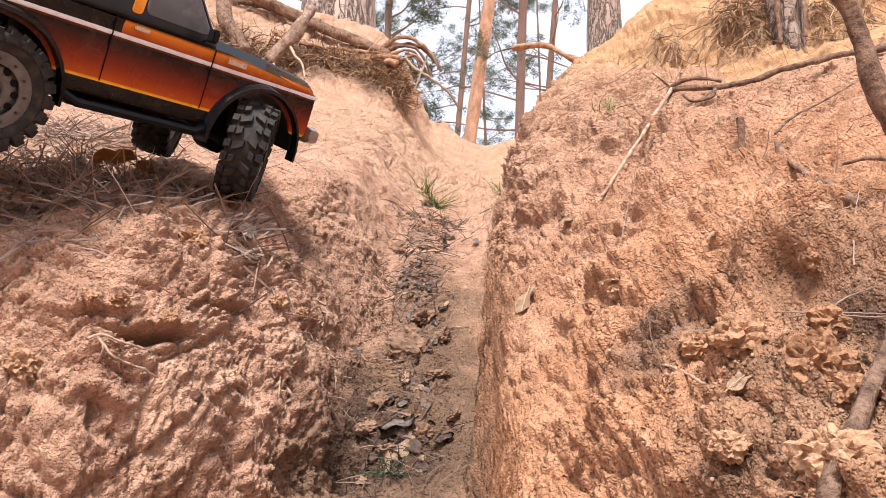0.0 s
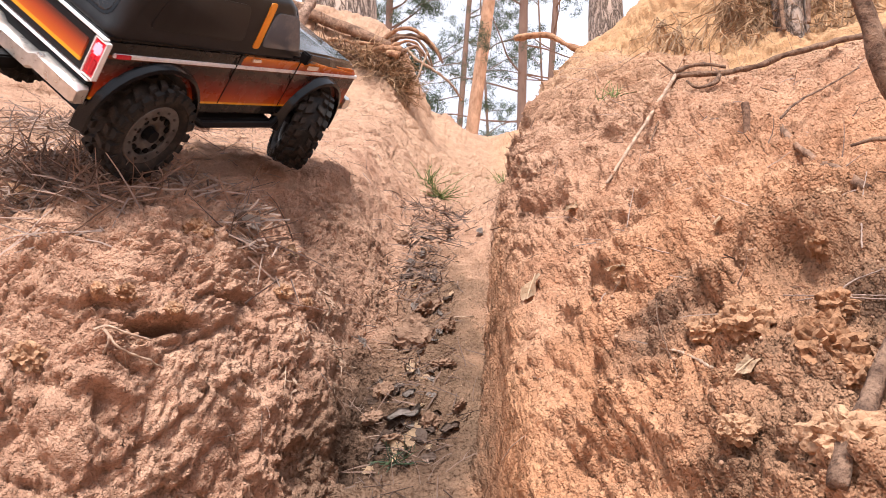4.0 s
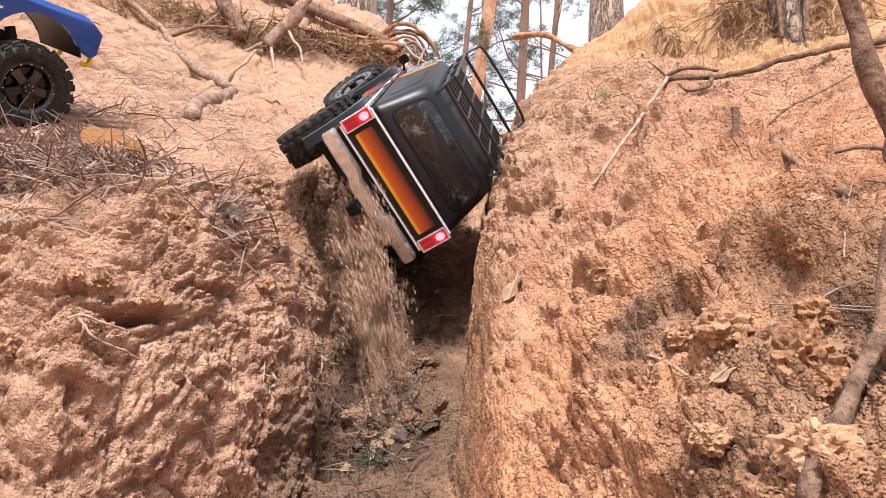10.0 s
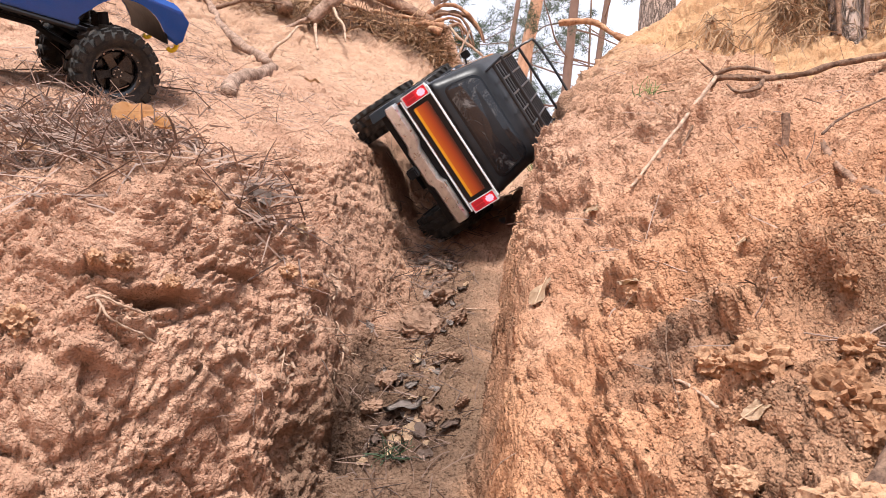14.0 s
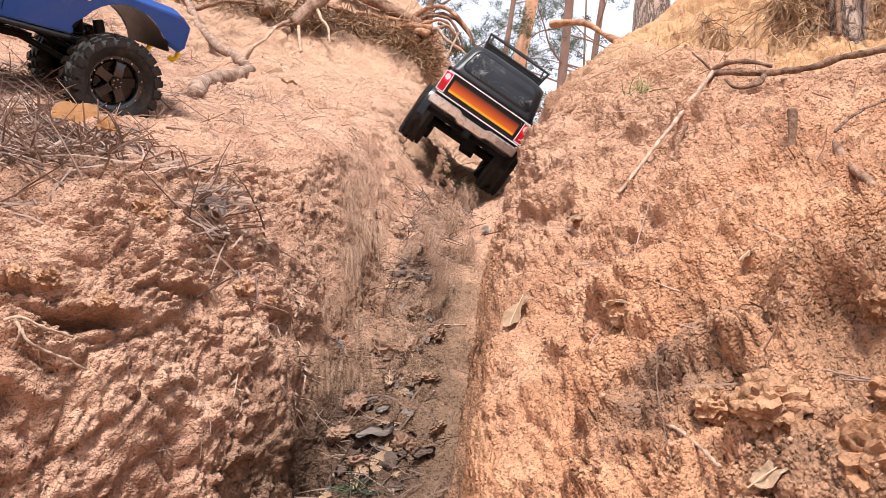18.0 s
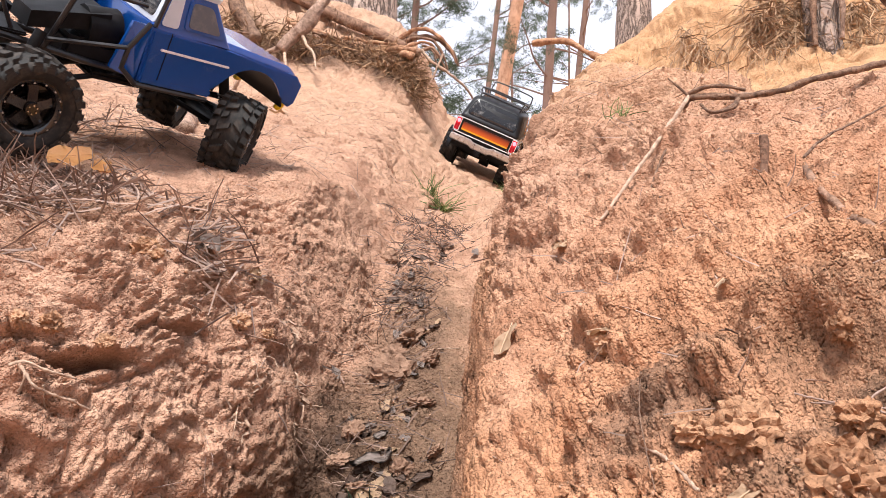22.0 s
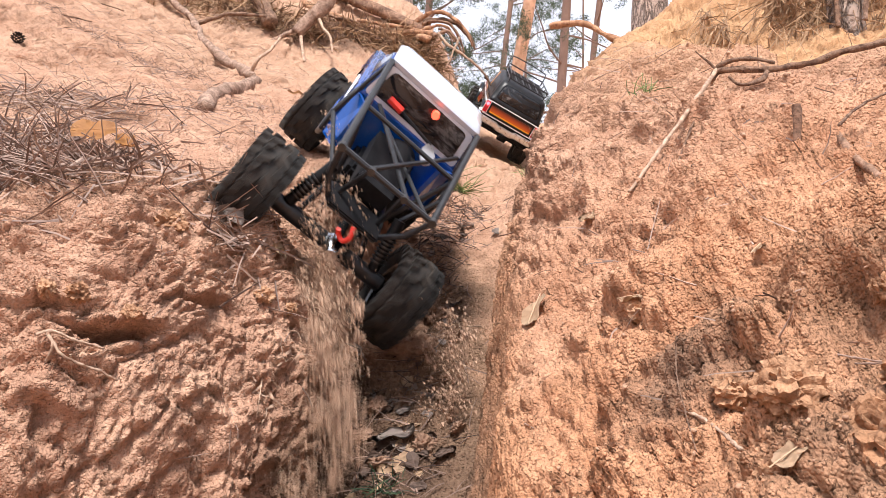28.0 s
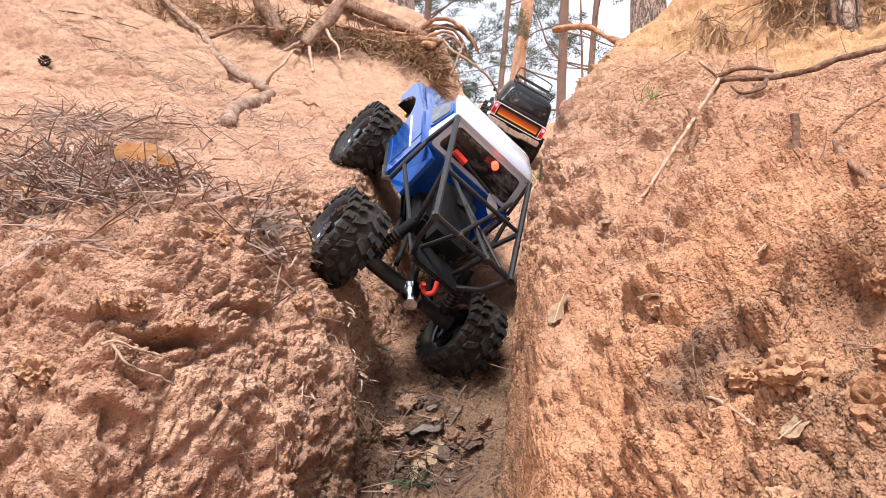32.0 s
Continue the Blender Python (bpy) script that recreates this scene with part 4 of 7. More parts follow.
        part("step_board", block(-0.075, 0.075, s * 0.088 - 0.012, s * 0.088 + 0.012, 0.080, 0.086, 0.001), M["black_plastic"], car)
        # lamps
        lamp = block(-0.2375, -0.231, s * 0.0948 - 0.0075, s * 0.0948 + 0.0075, 0.132, 0.169, 0.0012)
        tl = part("tail_light", lamp, M["lens_red"], car, "glowing red tail light in chrome rim")
        part("bulb_window", block(-0.2388, -0.2365, s * 0.0948 - 0.0052, s * 0.0948 + 0.0052, 0.1545, 0.1665, 0.0022), M["lens_hot"], tl)
        part("reflector", block(-0.2386, -0.2365, s * 0.0948 - 0.0062, s * 0.0948 + 0.0062, 0.134, 0.150, 0.001), M["lens_red_dull"], tl)
        part("lens_rib", block(-0.2389, -0.2365, s * 0.0948 - 0.0005, s * 0.0948 + 0.0005, 0.133, 0.1535), M["lens_red"], tl)
        frame_bm = bmesh.new()
        for a, b, c, d in ((-0.009, -0.0078, 0.130, 0.171), (0.0078, 0.009, 0.130, 0.171)):
            block(-0.2385, -0.232, s * 0.0948 + a, s * 0.0948 + b, c, d, 0, frame_bm)
        for c, d in ((0.130, 0.1315), (0.1695, 0.171)):
            block(-0.2385, -0.232, s * 0.0948 - 0.009, s * 0.0948 + 0.009, c, d, 0, frame_bm)
        part("lamp_rim", frame_bm, M["trim_silver"], tl)
        hl = tube([(0.236, s * 0.07, 0.137), (0.246, s * 0.07, 0.137)], 0.012, 16)
        part("headlight", hl, M["clear_glass"], car)
    # tailgate
    gate = part("tailgate", block(-0.2362, -0.231, -0.0845, 0.0845, 0.130, 0.171, 0.0015), M["black_shell"], car)
    part("tailgate_panel", block(-0.2376, -0.235, -0.079, 0.079, 0.137, 0.1625, 0.001), M["gate_sunset"], gate, "orange tailgate panel fading to yellow at its foot")
    part("gate_trim", block(-0.2388, -0.232, -0.099, 0.099, 0.1714, 0.1737, 0.0008), M["trim_silver"], car)
    part("gate_trim", block(-0.2388, -0.232, -0.099, 0.099, 0.1263, 0.1286, 0.0008), M["trim_silver"], car)
    part("rear_valance", block(-0.236, -0.225, -0.098, 0.098, 0.104, 0.1262, 0.002), M["black_plastic"], car)
    # bumpers with a lowered middle
    def bumper(x0, x1):
        rings = []
        for y, dz, k in ((-0.112, 0.0, 0.8), (-0.107, 0, 1), (-0.04, 0, 1), (-0.03, -0.005, 1), (0.03, -0.005, 1), (0.04, 0, 1), (0.107, 0, 1), (0.112, 0.0, 0.8)):
            za, zb, xm = 0.101 + dz, 0.121 + dz, (x0 + x1) / 2
            rings.append([(xm + (x - xm) * k, y, (z - 0.111) * k + 0.111) for x, z in ((x0, za + 0.003), (x0, zb - 0.003), (x0 + (x1 - x0) * 0.3, zb), (x1, zb), (x1, za), (x0 + (x1 - x0) * 0.3, za))])
        return loft(rings)
    part("rear_bumper", bumper(-0.250, -0.233), M["chrome_worn"], car, "scratched chrome rear bumper")
    for s in (1, -1):
        part("bumper_bracket", block(-0.245, -0.21, s * 0.045 - 0.006, s * 0.045 + 0.006, 0.098, 0.110), M["axle_black"], car)
        part("bumper_bracket", block(0.21, 0.247, s * 0.045 - 0.006, s * 0.045 + 0.006, 0.098, 0.110), M["axle_black"], car)
    part("tow_hitch", block(-0.262, -0.235, -0.008, 0.008, 0.082, 0.097, 0.002), M["axle_black"], car)
    fb = bumper(-0.262, -0.243)
    bmesh.ops.rotate(fb, verts=fb.verts, cent=(0, 0, 0), matrix=Matrix.Rotation(math.pi, 3, "Z"))
    part("front_bumper", fb, M["chrome_worn"], car)
    # grille
    grille = part("grille", block(0.239, 0.245, -0.09, 0.09, 0.122, 0.156, 0.002), M["black_plastic"], car)
    q = [(0.0745, -0.086, 0.187), (0.0745, 0.086, 0.187), (0.040, 0.077, 0.237), (0.040, -0.077, 0.237)]
    pane("windscreen", q, M["clear_glass"], 0.0015)
    # roof rack
    def loop(z, x0, x1, w, r):
        return tube([(x0, -w, z), (x1, -w, z), (x1, w, z), (x0, w, z), (x0, -w, z)], r, 6)
    rack = part("roof_rack", loop(0.259, -0.192, 0.016, 0.069, 0.0024), M["rack_black"], car, "black tube roof rack with wire grid")
    part("rack_rail", loop(0.276, -0.196, 0.02, 0.072, 0.0024), M["rack_black"], rack)
    for i in range(9):
        x = -0.192 + 0.208 * (i + 0.5) / 9
        part("rack_bar", tube([(x, -0.069, 0.2585), (x, 0.069, 0.2585)], 0.0019, 6), M["rack_black"], rack)
    for y in (-0.042, -0.014, 0.014, 0.042):
        part("rack_bar", tube([(-0.192, y, 0.2605), (0.016, y, 0.2605)], 0.0019, 6), M["rack_black"], rack)
    for s in (1, -1):
        for x in (-0.194, -0.12, -0.05, 0.018):
            part("rack_post", tube([(x, s * 0.067, 0.247), (x, s * 0.069, 0.259), (x, s * 0.072, 0.276)], 0.0021, 6), M["rack_black"], rack)
    hoop = tube(bent([(0.018, -0.071, 0.262), (0.03, -0.071, 0.292), (0.034, -0.056, 0.304), (0.034, 0.056, 0.304), (0.03, 0.071, 0.292), (0.018, 0.071, 0.262)]), 0.0024, 6)
    part("rack_hoop", hoop, M["rack_black"], rack)
    # chassis, axles, shocks
    part("chassis", block(-0.2, 0.2, -0.032, 0.032, 0.078, 0.106, 0.003), M["axle_black"], car)
    part("skid_plate", block(-0.05, 0.05, -0.045, 0.045, 0.070, 0.080, 0.003), M["axle_black"], car)
    for x in (0.156, -0.156):
        part("axle", disc_rod(x, 0.06, -0.08, 0.08, 0.009, 12), M["axle_black"], car)
        ball = disc_rod(x, 0.06, -0.035, -0.005, 0.021, 14)
        part("diff_housing", ball, M["axle_black"], car)
        for s in (1, -1):
            part("shock", tube([(x, s * 0.06, 0.066), (x * 0.88, s * 0.052, 0.125)], 0.0075, 10), M["axle_black"], car)
            part("link", tube([(x * 0.98, s * 0.045, 0.056), (x * 0.2, s * 0.028, 0.08)], 0.0035, 6), M["dark_steel"], car)
    # the shell sits low, narrow and long in the tail
    for ob in car.children_recursive:
        if ob.name.split(".")[0] in ("axle", "diff_housing", "shock", "link"):
            continue
        slim = 0.87 if "bumper" in ob.name else 0.95
        for v in ob.data.vertices:
            tail = min(1, max(0, (-v.co.x - 0.12) / 0.1))
            nose = 1 - 0.07 * min(1, max(0, (v.co.x - 0.15) / 0.1))
            v.co = (v.co.x - 0.018 * tail, v.co.y * slim * nose, v.co.z - 0.015)
    wheels = []
    for i, (x, s) in enumerate(((0.156, 1), (0.156, -1), (-0.156, 1), (-0.156, -1))):
        wheels.append(make_wheel(car, 0.060, 0.046, "steel", s, (x, s * 0.094, 0.06), i))
    return car, wheels


def make_crawler():
    """The blue cab crawler with an open tube rear; forward is +x."""
    car = empty("toy_crawler", "metallic blue toy pickup crawler with white roof and open tube frame", "toy car")
    W = 0.088
    fender = [(-0.022, 0.108), (-0.024, 0.183), (0.098, 0.180), (0.232, 0.170), (0.246, 0.158), (0.244, 0.128), (0.236, 0.120)]
    fender += arch(0.157, 0.100, 0.068, 22, 158, 12) + [(0.086, 0.108)]
    body = prism(fender, -W, W, 0.004)
    part("body", body, M["blue_paint"], car, "metallic blue cab and fenders")
    def ring(x0, x1, w, z, c):
        out = []
        for cx, cy, a0 in ((x1 - c, -w + c, -90), (x1 - c, w - c, 0), (x0 + c, w - c, 90), (x0 + c, -w + c, 180)):
            out += [(cx + c * math.cos(radians(a0 + k * 22.5)), cy + c * math.sin(radians(a0 + k * 22.5)), z) for k in range(5)]
        return out
    cab = loft([ring(-0.022, 0.103, 0.082, 0.1815, 0.004), ring(-0.019, 0.098, 0.080, 0.188, 0.005), ring(-0.006, 0.066, 0.072, 0.236, 0.006)])
    part("cab_frame", cab, M["blue_paint"], car)
    roof = loft([ring(-0.008, 0.069, 0.0735, 0.2355, 0.006), ring(-0.009, 0.072, 0.0745, 0.242, 0.008), ring(-0.004, 0.064, 0.069, 0.249, 0.012), ring(0.01, 0.05, 0.055, 0.2515, 0.012)])
    part("roof", roof, M["pearl_paint"], car, "pearly white roof")
    hood = loft([[(0.098, -0.078, 0.178), (0.098, 0.078, 0.178), (0.098, 0.072, 0.188), (0.098, -0.072, 0.188)], [(0.225, -0.076, 0.168), (0.225, 0.076, 0.168), (0.225, 0.07, 0.178), (0.225, -0.07, 0.178)],
                 [(0.246, -0.074, 0.156), (0.246, 0.074, 0.156), (0.244, 0.068, 0.167), (0.244, -0.068, 0.167)]])
    bmesh.ops.bevel(hood, geom=hood.edges[:], offset=0.003, segments=2, affect="EDGES")
    part("hood", hood, M["blue_paint"], car)
    def slab(name, quad, mat, lift, label="", radius=0.007):
        return part(name, plate(quad, lift, radius), mat, car, label)
    def on_rear(u, h):
        return (-0.019 + 0.013 * (h - 0.188) / 0.048, u, h)
    slab("window_surround", [on_rear(0.077, 0.187), on_rear(-0.077, 0.187), on_rear(-0.071, 0.235), on_rear(0.071, 0.235)], M["pearl_paint"], 0.0012, "white rear window surround")
    slab("rear_window", [on_rear(0.068, 0.193), on_rear(-0.068, 0.193), on_rear(-0.062, 0.231), on_rear(0.062, 0.231)], M["smoked_glass"], 0.0022)
    part("warning_light", tube([(-0.016, -0.012, 0.227), (-0.026, -0.012, 0.227)], 0.0052, 12), M["lamp_red_round"], car, "small round glowing red lamp")
    for s in (1, -1):
        def on_side(x, h, s=s):
            return (x, s * (0.080 - 0.008 * (h - 0.188) / 0.048), h)
        q = [on_side(0.022, 0.190), on_side(0.088, 0.190), on_side(0.062, 0.231), on_side(0.022, 0.231)]
        slab("window_frame", q if s < 0 else q[::-1], M["blue_paint"], 0.0022)
        q = [on_side(0.027, 0.194), on_side(0.080, 0.194), on_side(0.058, 0.228), on_side(0.027, 0.228)]
        slab("side_window", q if s < 0 else q[::-1], M["clear_glass"], 0.0034)
        q = [on_side(-0.012, 0.188), on_side(0.014, 0.188), on_side(0.014, 0.235), on_side(-0.002, 0.235)]
        slab("rear_pillar", q if s < 0 else q[::-1], M["pearl_paint"], 0.0014)
        part("side_trim", block(-0.005, 0.106, s * W - 0.0015, s * W + 0.0015, 0.156, 0.1592, 0.0006), M["trim_silver"], car)
        part("door_handle", block(0.018, 0.034, s * 0.0845 - 0.002, s * 0.0845 + 0.002, 0.166, 0.170, 0.0008), M["chrome"], car)
        part("door_seam", block(0.004, 0.0052, s * W - 0.0006, s * W + 0.0006, 0.112, 0.182), M["hole_black"], car)
        part("rocker_panel", block(-0.02, 0.092, s * 0.083 - 0.006, s * 0.083 + 0.006, 0.108, 0.1185, 0.002), M["blue_paint"], car)
        if s > 0:
            part("inner_fender", liner(0.157, 0.100, 0.0665, 0.0865, 16, 164), M["black_plastic"], car)
        # folded rear flank of the cab
        part("rear_flank", loft([[(-0.024, s * 0.082, 0.108), (-0.024, s * 0.082, 0.183), (-0.024, s * 0.076, 0.183), (-0.024, s * 0.076, 0.108)], [(-0.052, s * 0.064, 0.112), (-0.040, s * 0.066, 0.180), (-0.040, s * 0.060, 0.180), (-0.052, s * 0.058, 0.112)]]), M["blue_paint"], car)
        part("headlight", block(0.236, 0.2475, s * 0.062 - 0.011, s * 0.062 + 0.011, 0.134, 0.156, 0.003), M["axle_black"], car)
        part("tow_hook", tube(bent([(0.236, s * 0.060, 0.134), (0.243, s * 0.060, 0.126), (0.245, s * 0.060, 0.114), (0.239, s * 0.060, 0.108), (0.233, s * 0.059, 0.111)], 3), 0.0036, 8), M["yellow_plastic"], car, "bright yellow tow hook")
    part("rear_wall", block(-0.024, -0.02, -0.08, 0.08, 0.112, 0.186, 0.001), M["blue_paint"], car)
    part("motor", tube([(-0.075, -0.01, 0.145), (-0.03, -0.01, 0.15)], 0.027, 16), M["axle_black"], car)
    part("gearbox", block(-0.10, -0.02, -0.032, 0.036, 0.098, 0.132, 0.006), M["axle_black"], car)
    part("battery_tray", loft([[(-0.05, -0.03, 0.172), (-0.05, 0.03, 0.172), (-0.05, 0.03, 0.150), (-0.05, -0.03, 0.150)], [(-0.15, -0.026, 0.150), (-0.15, 0.026, 0.150), (-0.15, 0.026, 0.128), (-0.15, -0.026, 0.128)]]), M["axle_black"], car)
    # tube frame
    def bar(*pts, r=0.0036):
        return part("frame_tube", tube(pts, r, 8), M["rack_black"], car)
    for s in (1, -1):
        bar((-0.008, s * 0.074, 0.238), (-0.212, s * 0.066, 0.188), r=0.0042)
        bar((-0.212, s * 0.066, 0.188), (-0.205, s * 0.056, 0.150), (-0.186, s * 0.036, 0.116))
        bar((-0.120, s * 0.070, 0.210), (-0.128, s * 0.038, 0.112))
        bar((-0.205, s * 0.024, 0.188), (-0.165, s * 0.030, 0.116), r=0.003)
        bar((-0.028, s * 0.084, 0.186), (-0.050, s * 0.090, 0.150), (-0.050, s * 0.088, 0.122), (-0.024, s * 0.087, 0.104))
        bar((-0.024, s * 0.087, 0.104), (0.09, s * 0.085, 0.103))
        bar((-0.195, s * 0.034, 0.116), (-0.06, s * 0.036, 0.104), (0.19, s * 0.036, 0.098), r=0.0046)
        bar((-0.008, s * 0.074, 0.238), (-0.020, s * 0.083, 0.184), r=0.003)
        bar((-0.05, s * 0.090, 0.150), (-0.14, s * 0.05, 0.125), r=0.003)
        part("frame_knob", tube([(-0.208, s * 0.066, 0.188), (-0.217, s * 0.066, 0.188)], 0.0054, 8), M["dark_steel"], car)
        part("frame_knob", tube([(-0.208, s * 0.024, 0.188), (-0.217, s * 0.024, 0.188)], 0.0048, 8), M["dark_steel"], car)
    bar((-0.212, 0.066, 0.188), (-0.212, -0.066, 0.188))
    bar((-0.195, 0.034, 0.116), (-0.195, -0.034, 0.116))
    bar((-0.205, 0.024, 0.188), (-0.03, -0.07, 0.205), r=0.003)
    bar((-0.205, -0.024, 0.188), (-0.03, 0.05, 0.19), r=0.003)
    bar((-0.12, 0.070, 0.210), (-0.12, -0.070, 0.210), r=0.003)
    bar((-0.212, -0.06, 0.186), (-0.06, 0.03, 0.185), r=0.0025)
    part("rear_plate", block(-0.205, -0.15, -0.038, 0.038, 0.118, 0.123, 0.002), M["axle_black"], car)
    # small tools on the frame
    spade = loft([[(-0.05, -0.030 + a, 0.200 + 0.06 * a) for a in (-0.004, 0.004)] + [(-0.05, -0.026, 0.202), (-0.05, -0.034, 0.201)],
                  [(-0.075, -0.040, 0.2), (-0.075, -0.020, 0.2), (-0.075, -0.020, 0.202), (-0.075, -0.040, 0.202)],
                  [(-0.098, -0.038, 0.196), (-0.098, -0.022, 0.196), (-0.098, -0.022, 0.198), (-0.098, -0.038, 0.198)],
                  [(-0.108, -0.031, 0.194), (-0.108, -0.029, 0.194), (-0.108, -0.029, 0.195), (-0.108, -0.031, 0.195)]])
    part("spade", spade, M["chrome_worn"], car, "small silver spade blade")
    part("spade_handle", tube([(-0.05, -0.030, 0.201), (-0.028, 0.028, 0.203)], 0.0022, 6), M["axle_black"], car)
    part("spade_grip", tube([(-0.03, 0.024, 0.203), (-0.026, 0.046, 0.204)], 0.0052, 8), M["red_plastic"], car, "red plastic grip")
    part("tow_shackle", tube(bent([(-0.206, -0.006, 0.118), (-0.214, -0.01, 0.108), (-0.212, -0.006, 0.098), (-0.208, 0.002, 0.1), (-0.210, 0.006, 0.106)], 3), 0.0032, 8), M["red_plastic"], car, "red tow shackle")
    # axles
    for x in (0.151, -0.166):
        part("axle", disc_rod(x, 0.0605, -0.085, 0.085, 0.0105, 14), M["axle_tube"], car)
        cover = tube([(x - (0.028 if x < 0 else -0.028), -0.012, 0.062), (x - (0.02 if x < 0 else -0.02), -0.012, 0.062), (x, -0.012, 0.062)], [0.009, 0.0155, 0.019], 14)
        part("diff_cover", cover, M["chrome"] if x < 0 else M["axle_black"], car, "polished silver differential cover" if x < 0 else "")
        for s in (1, -1):
            sh = part("shock", tube([(x, s * 0.066, 0.070), (x * 0.86, s * 0.052, 0.134)], 0.0075, 10), M["axle_black"], car)
            for k in range(7):
                f = 0.15 + 0.075 * k
                p = Vector((x, s * 0.066, 0.070)).lerp(Vector((x * 0.86, s * 0.052, 0.134)), f)
                q = Vector((x, s * 0.066, 0.070)).lerp(Vector((x * 0.86, s * 0.052, 0.134)), f + 0.03)
                part("spring_coil", tube([p, q], 0.0098, 10), M["dark_steel"], sh)
            part("link", tube([(x * 0.97, s * 0.05, 0.058), (x * 0.2, s * 0.03, 0.092)], 0.004, 8), M["axle_black"], car)
            part("link", tube([(x * 0.97, s * 0.03, 0.078), (x * 0.3, s * 0.022, 0.104)], 0.0035, 8), M["axle_black"], car)
    part("skid_plate", block(-0.06, 0.06, -0.04, 0.04, 0.084, 0.094, 0.004), M["axle_black"], car)
    part("drive_shaft", tube([(-0.15, -0.01, 0.066), (-0.05, 0, 0.1)], 0.006, 10), M["axle_black"], car)
    wheels = []
    for i, (x, s) in enumerate(((0.151, 1), (0.151, -1), (-0.166, 1), (-0.166, -1))):
        wheels.append(make_wheel(car, 0.0630, 0.059, "spoke", s, (x, s * (0.094 if x > 0 else 0.110), 0.0605), 10 + i))
    return car, wheels


wagon, wagon_wheels = make_wagon()
wagon.scale = (0.95, 0.95, 0.95)
crawler, crawler_wheels = make_crawler()
crawler.scale = (0.88, 0.88, 0.88)

# ---- trees and far woods ----
def bark_tube(line, radii, n, rough, seed):
    """A round bar with furrowed, knobbly skin."""
    off = Vector((seed * 5.3, seed * 2.9, seed * 0.7))
    side = Vector((0.31, 0.17, 0.93))
    rings, run = [], 0.0
    m = len(line)
    for i, q in enumerate(line):
        ahead = (line[min(i + 1, m - 1)] - line[max(i - 1, 0)]).normalized()
        side = side - ahead * side.dot(ahead)
        if side.length < 1e-4:
            side = ahead.orthogonal()
        side.normalize()
        up = ahead.cross(side)
        if i:
            run += (q - line[i - 1]).length / radii[i]
        ring = []
        for k in range(n):
            a = 2 * math.pi * k / n
            c, d = math.cos(a), math.sin(a)
            r = radii[i] * (1 + rough * (1.5 * noise.noise(Vector((c * 1.3, d * 1.3, run * 0.22)) + off) + 1.0 * noise.noise(Vector((c * 3.2, d * 3.2, run * 0.6)) + off)))
            ring.append(q + (side * c + up * d) * r)
        rings.append(ring)
    return loft(rings)


def needle_tufts(centres, size, count, seed, width=0.03):
    """Sprays of narrow needles round each centre, as plain arrays."""
    rnd = np.random.RandomState(seed)
    n = len(centres) * count
    c = np.repeat(np.asarray(centres, float), count, axis=0)
    c = c + rnd.normal(size=(n, 3)) * size * 0.4
    d = rnd.normal(size=(n, 3)) * (1.0, 1.0, 0.75) + (0, 0, 0.25)
    d /= np.linalg.norm(d, axis=1, keepdims=True)
    s = np.cross(d, rnd.normal(size=(n, 3)))
    s /= np.linalg.norm(s, axis=1, keepdims=True)
    ln = size * rnd.uniform(0.55, 1.15, (n, 1))
    w = size * width * rnd.uniform(0.7, 1.3, (n, 1))
    a = c + d * ln * 0.05 - s * w
    b = c + d * ln * 0.05 + s * w
    e = c + d * ln
    v = np.stack([a, b, e], 1).reshape(-1, 3)
    f = np.arange(n * 3).reshape(-1, 3)
    return v, f


def pine(x, y, base, height, radius, lean, bark, seed, crown_from, label, limbs=16, reach=1.4, tuft=0.16, tufts=9, needles="needles", low=()):
    """A pine with a bare lower stem, crooked limbs and sparse tufted crown."""
    rnd = random.Random(seed)
    tree = empty("pine_tree", label, "tree", "pines above the gully")
    tree.location = (x, y, base)
    stem = []
    for i in range(15):
        f = i / 14
        stem.append((lean[0] * height * f + 0.25 * radius * math.sin(5 * f + seed), lean[1] * height * f + 0.25 * radius * math.cos(4 * f + seed), height * f - 0.3))
    radii = [radius * (1.25 if i == 0 else 1 - 0.72 * (i / 14) ** 1.3) for i in range(15)]
    part("trunk", bark_tube(bent(stem, 8), [radii[min(14, i // 8)] + (radii[min(14, i // 8 + 1)] - radii[min(14, i // 8)]) * (i % 8) / 8 for i in range(113)], 20, 0.06, seed), M[bark], tree, "", True)
    centres = []
    for k in range(limbs):
        f = crown_from + (1 - crown_from) * (k + rnd.random()) / limbs
        if k < len(low):
            f = low[k][0]
        i = f * 14
        j = min(13, int(i))
        p = Vector(stem[j]).lerp(Vector(stem[j + 1]), i - j)
        a = rnd.uniform(0, 6.283) if k >= len(low) else low[k][1]
        ln = reach * (1.15 - 0.75 * f) * rnd.uniform(0.6, 1.2)
        d = Vector((math.cos(a), math.sin(a), rnd.uniform(-0.15, 0.45)))
        pts = [p]
        for s in range(4):
            d = (d + Vector((rnd.uniform(-0.35, 0.35), rnd.uniform(-0.35, 0.35), rnd.uniform(-0.3, 0.35)))).normalized()
            pts.append(pts[-1] + d * ln / 4)
        r0 = max(0.012, radius * 0.22)
        part("limb", tube(bent(pts, 3), [r0 * (1 - 0.8 * q / 12) for q in range(13)], 6), M[bark], tree)
        for s in range(int(tufts * 1.6)):
            q = pts[rnd.choice((2, 3, 4, 4))]
            centres.append(q + Vector((rnd.gauss(0, 0.2), rnd.gauss(0, 0.2), rnd.gauss(0, 0.10))) * reach * 0.6)
    v, f = needle_tufts(centres, tuft * 0.42, 46, seed, 0.05)
    raw("crown", v, f, M[needles], tree)
    return tree


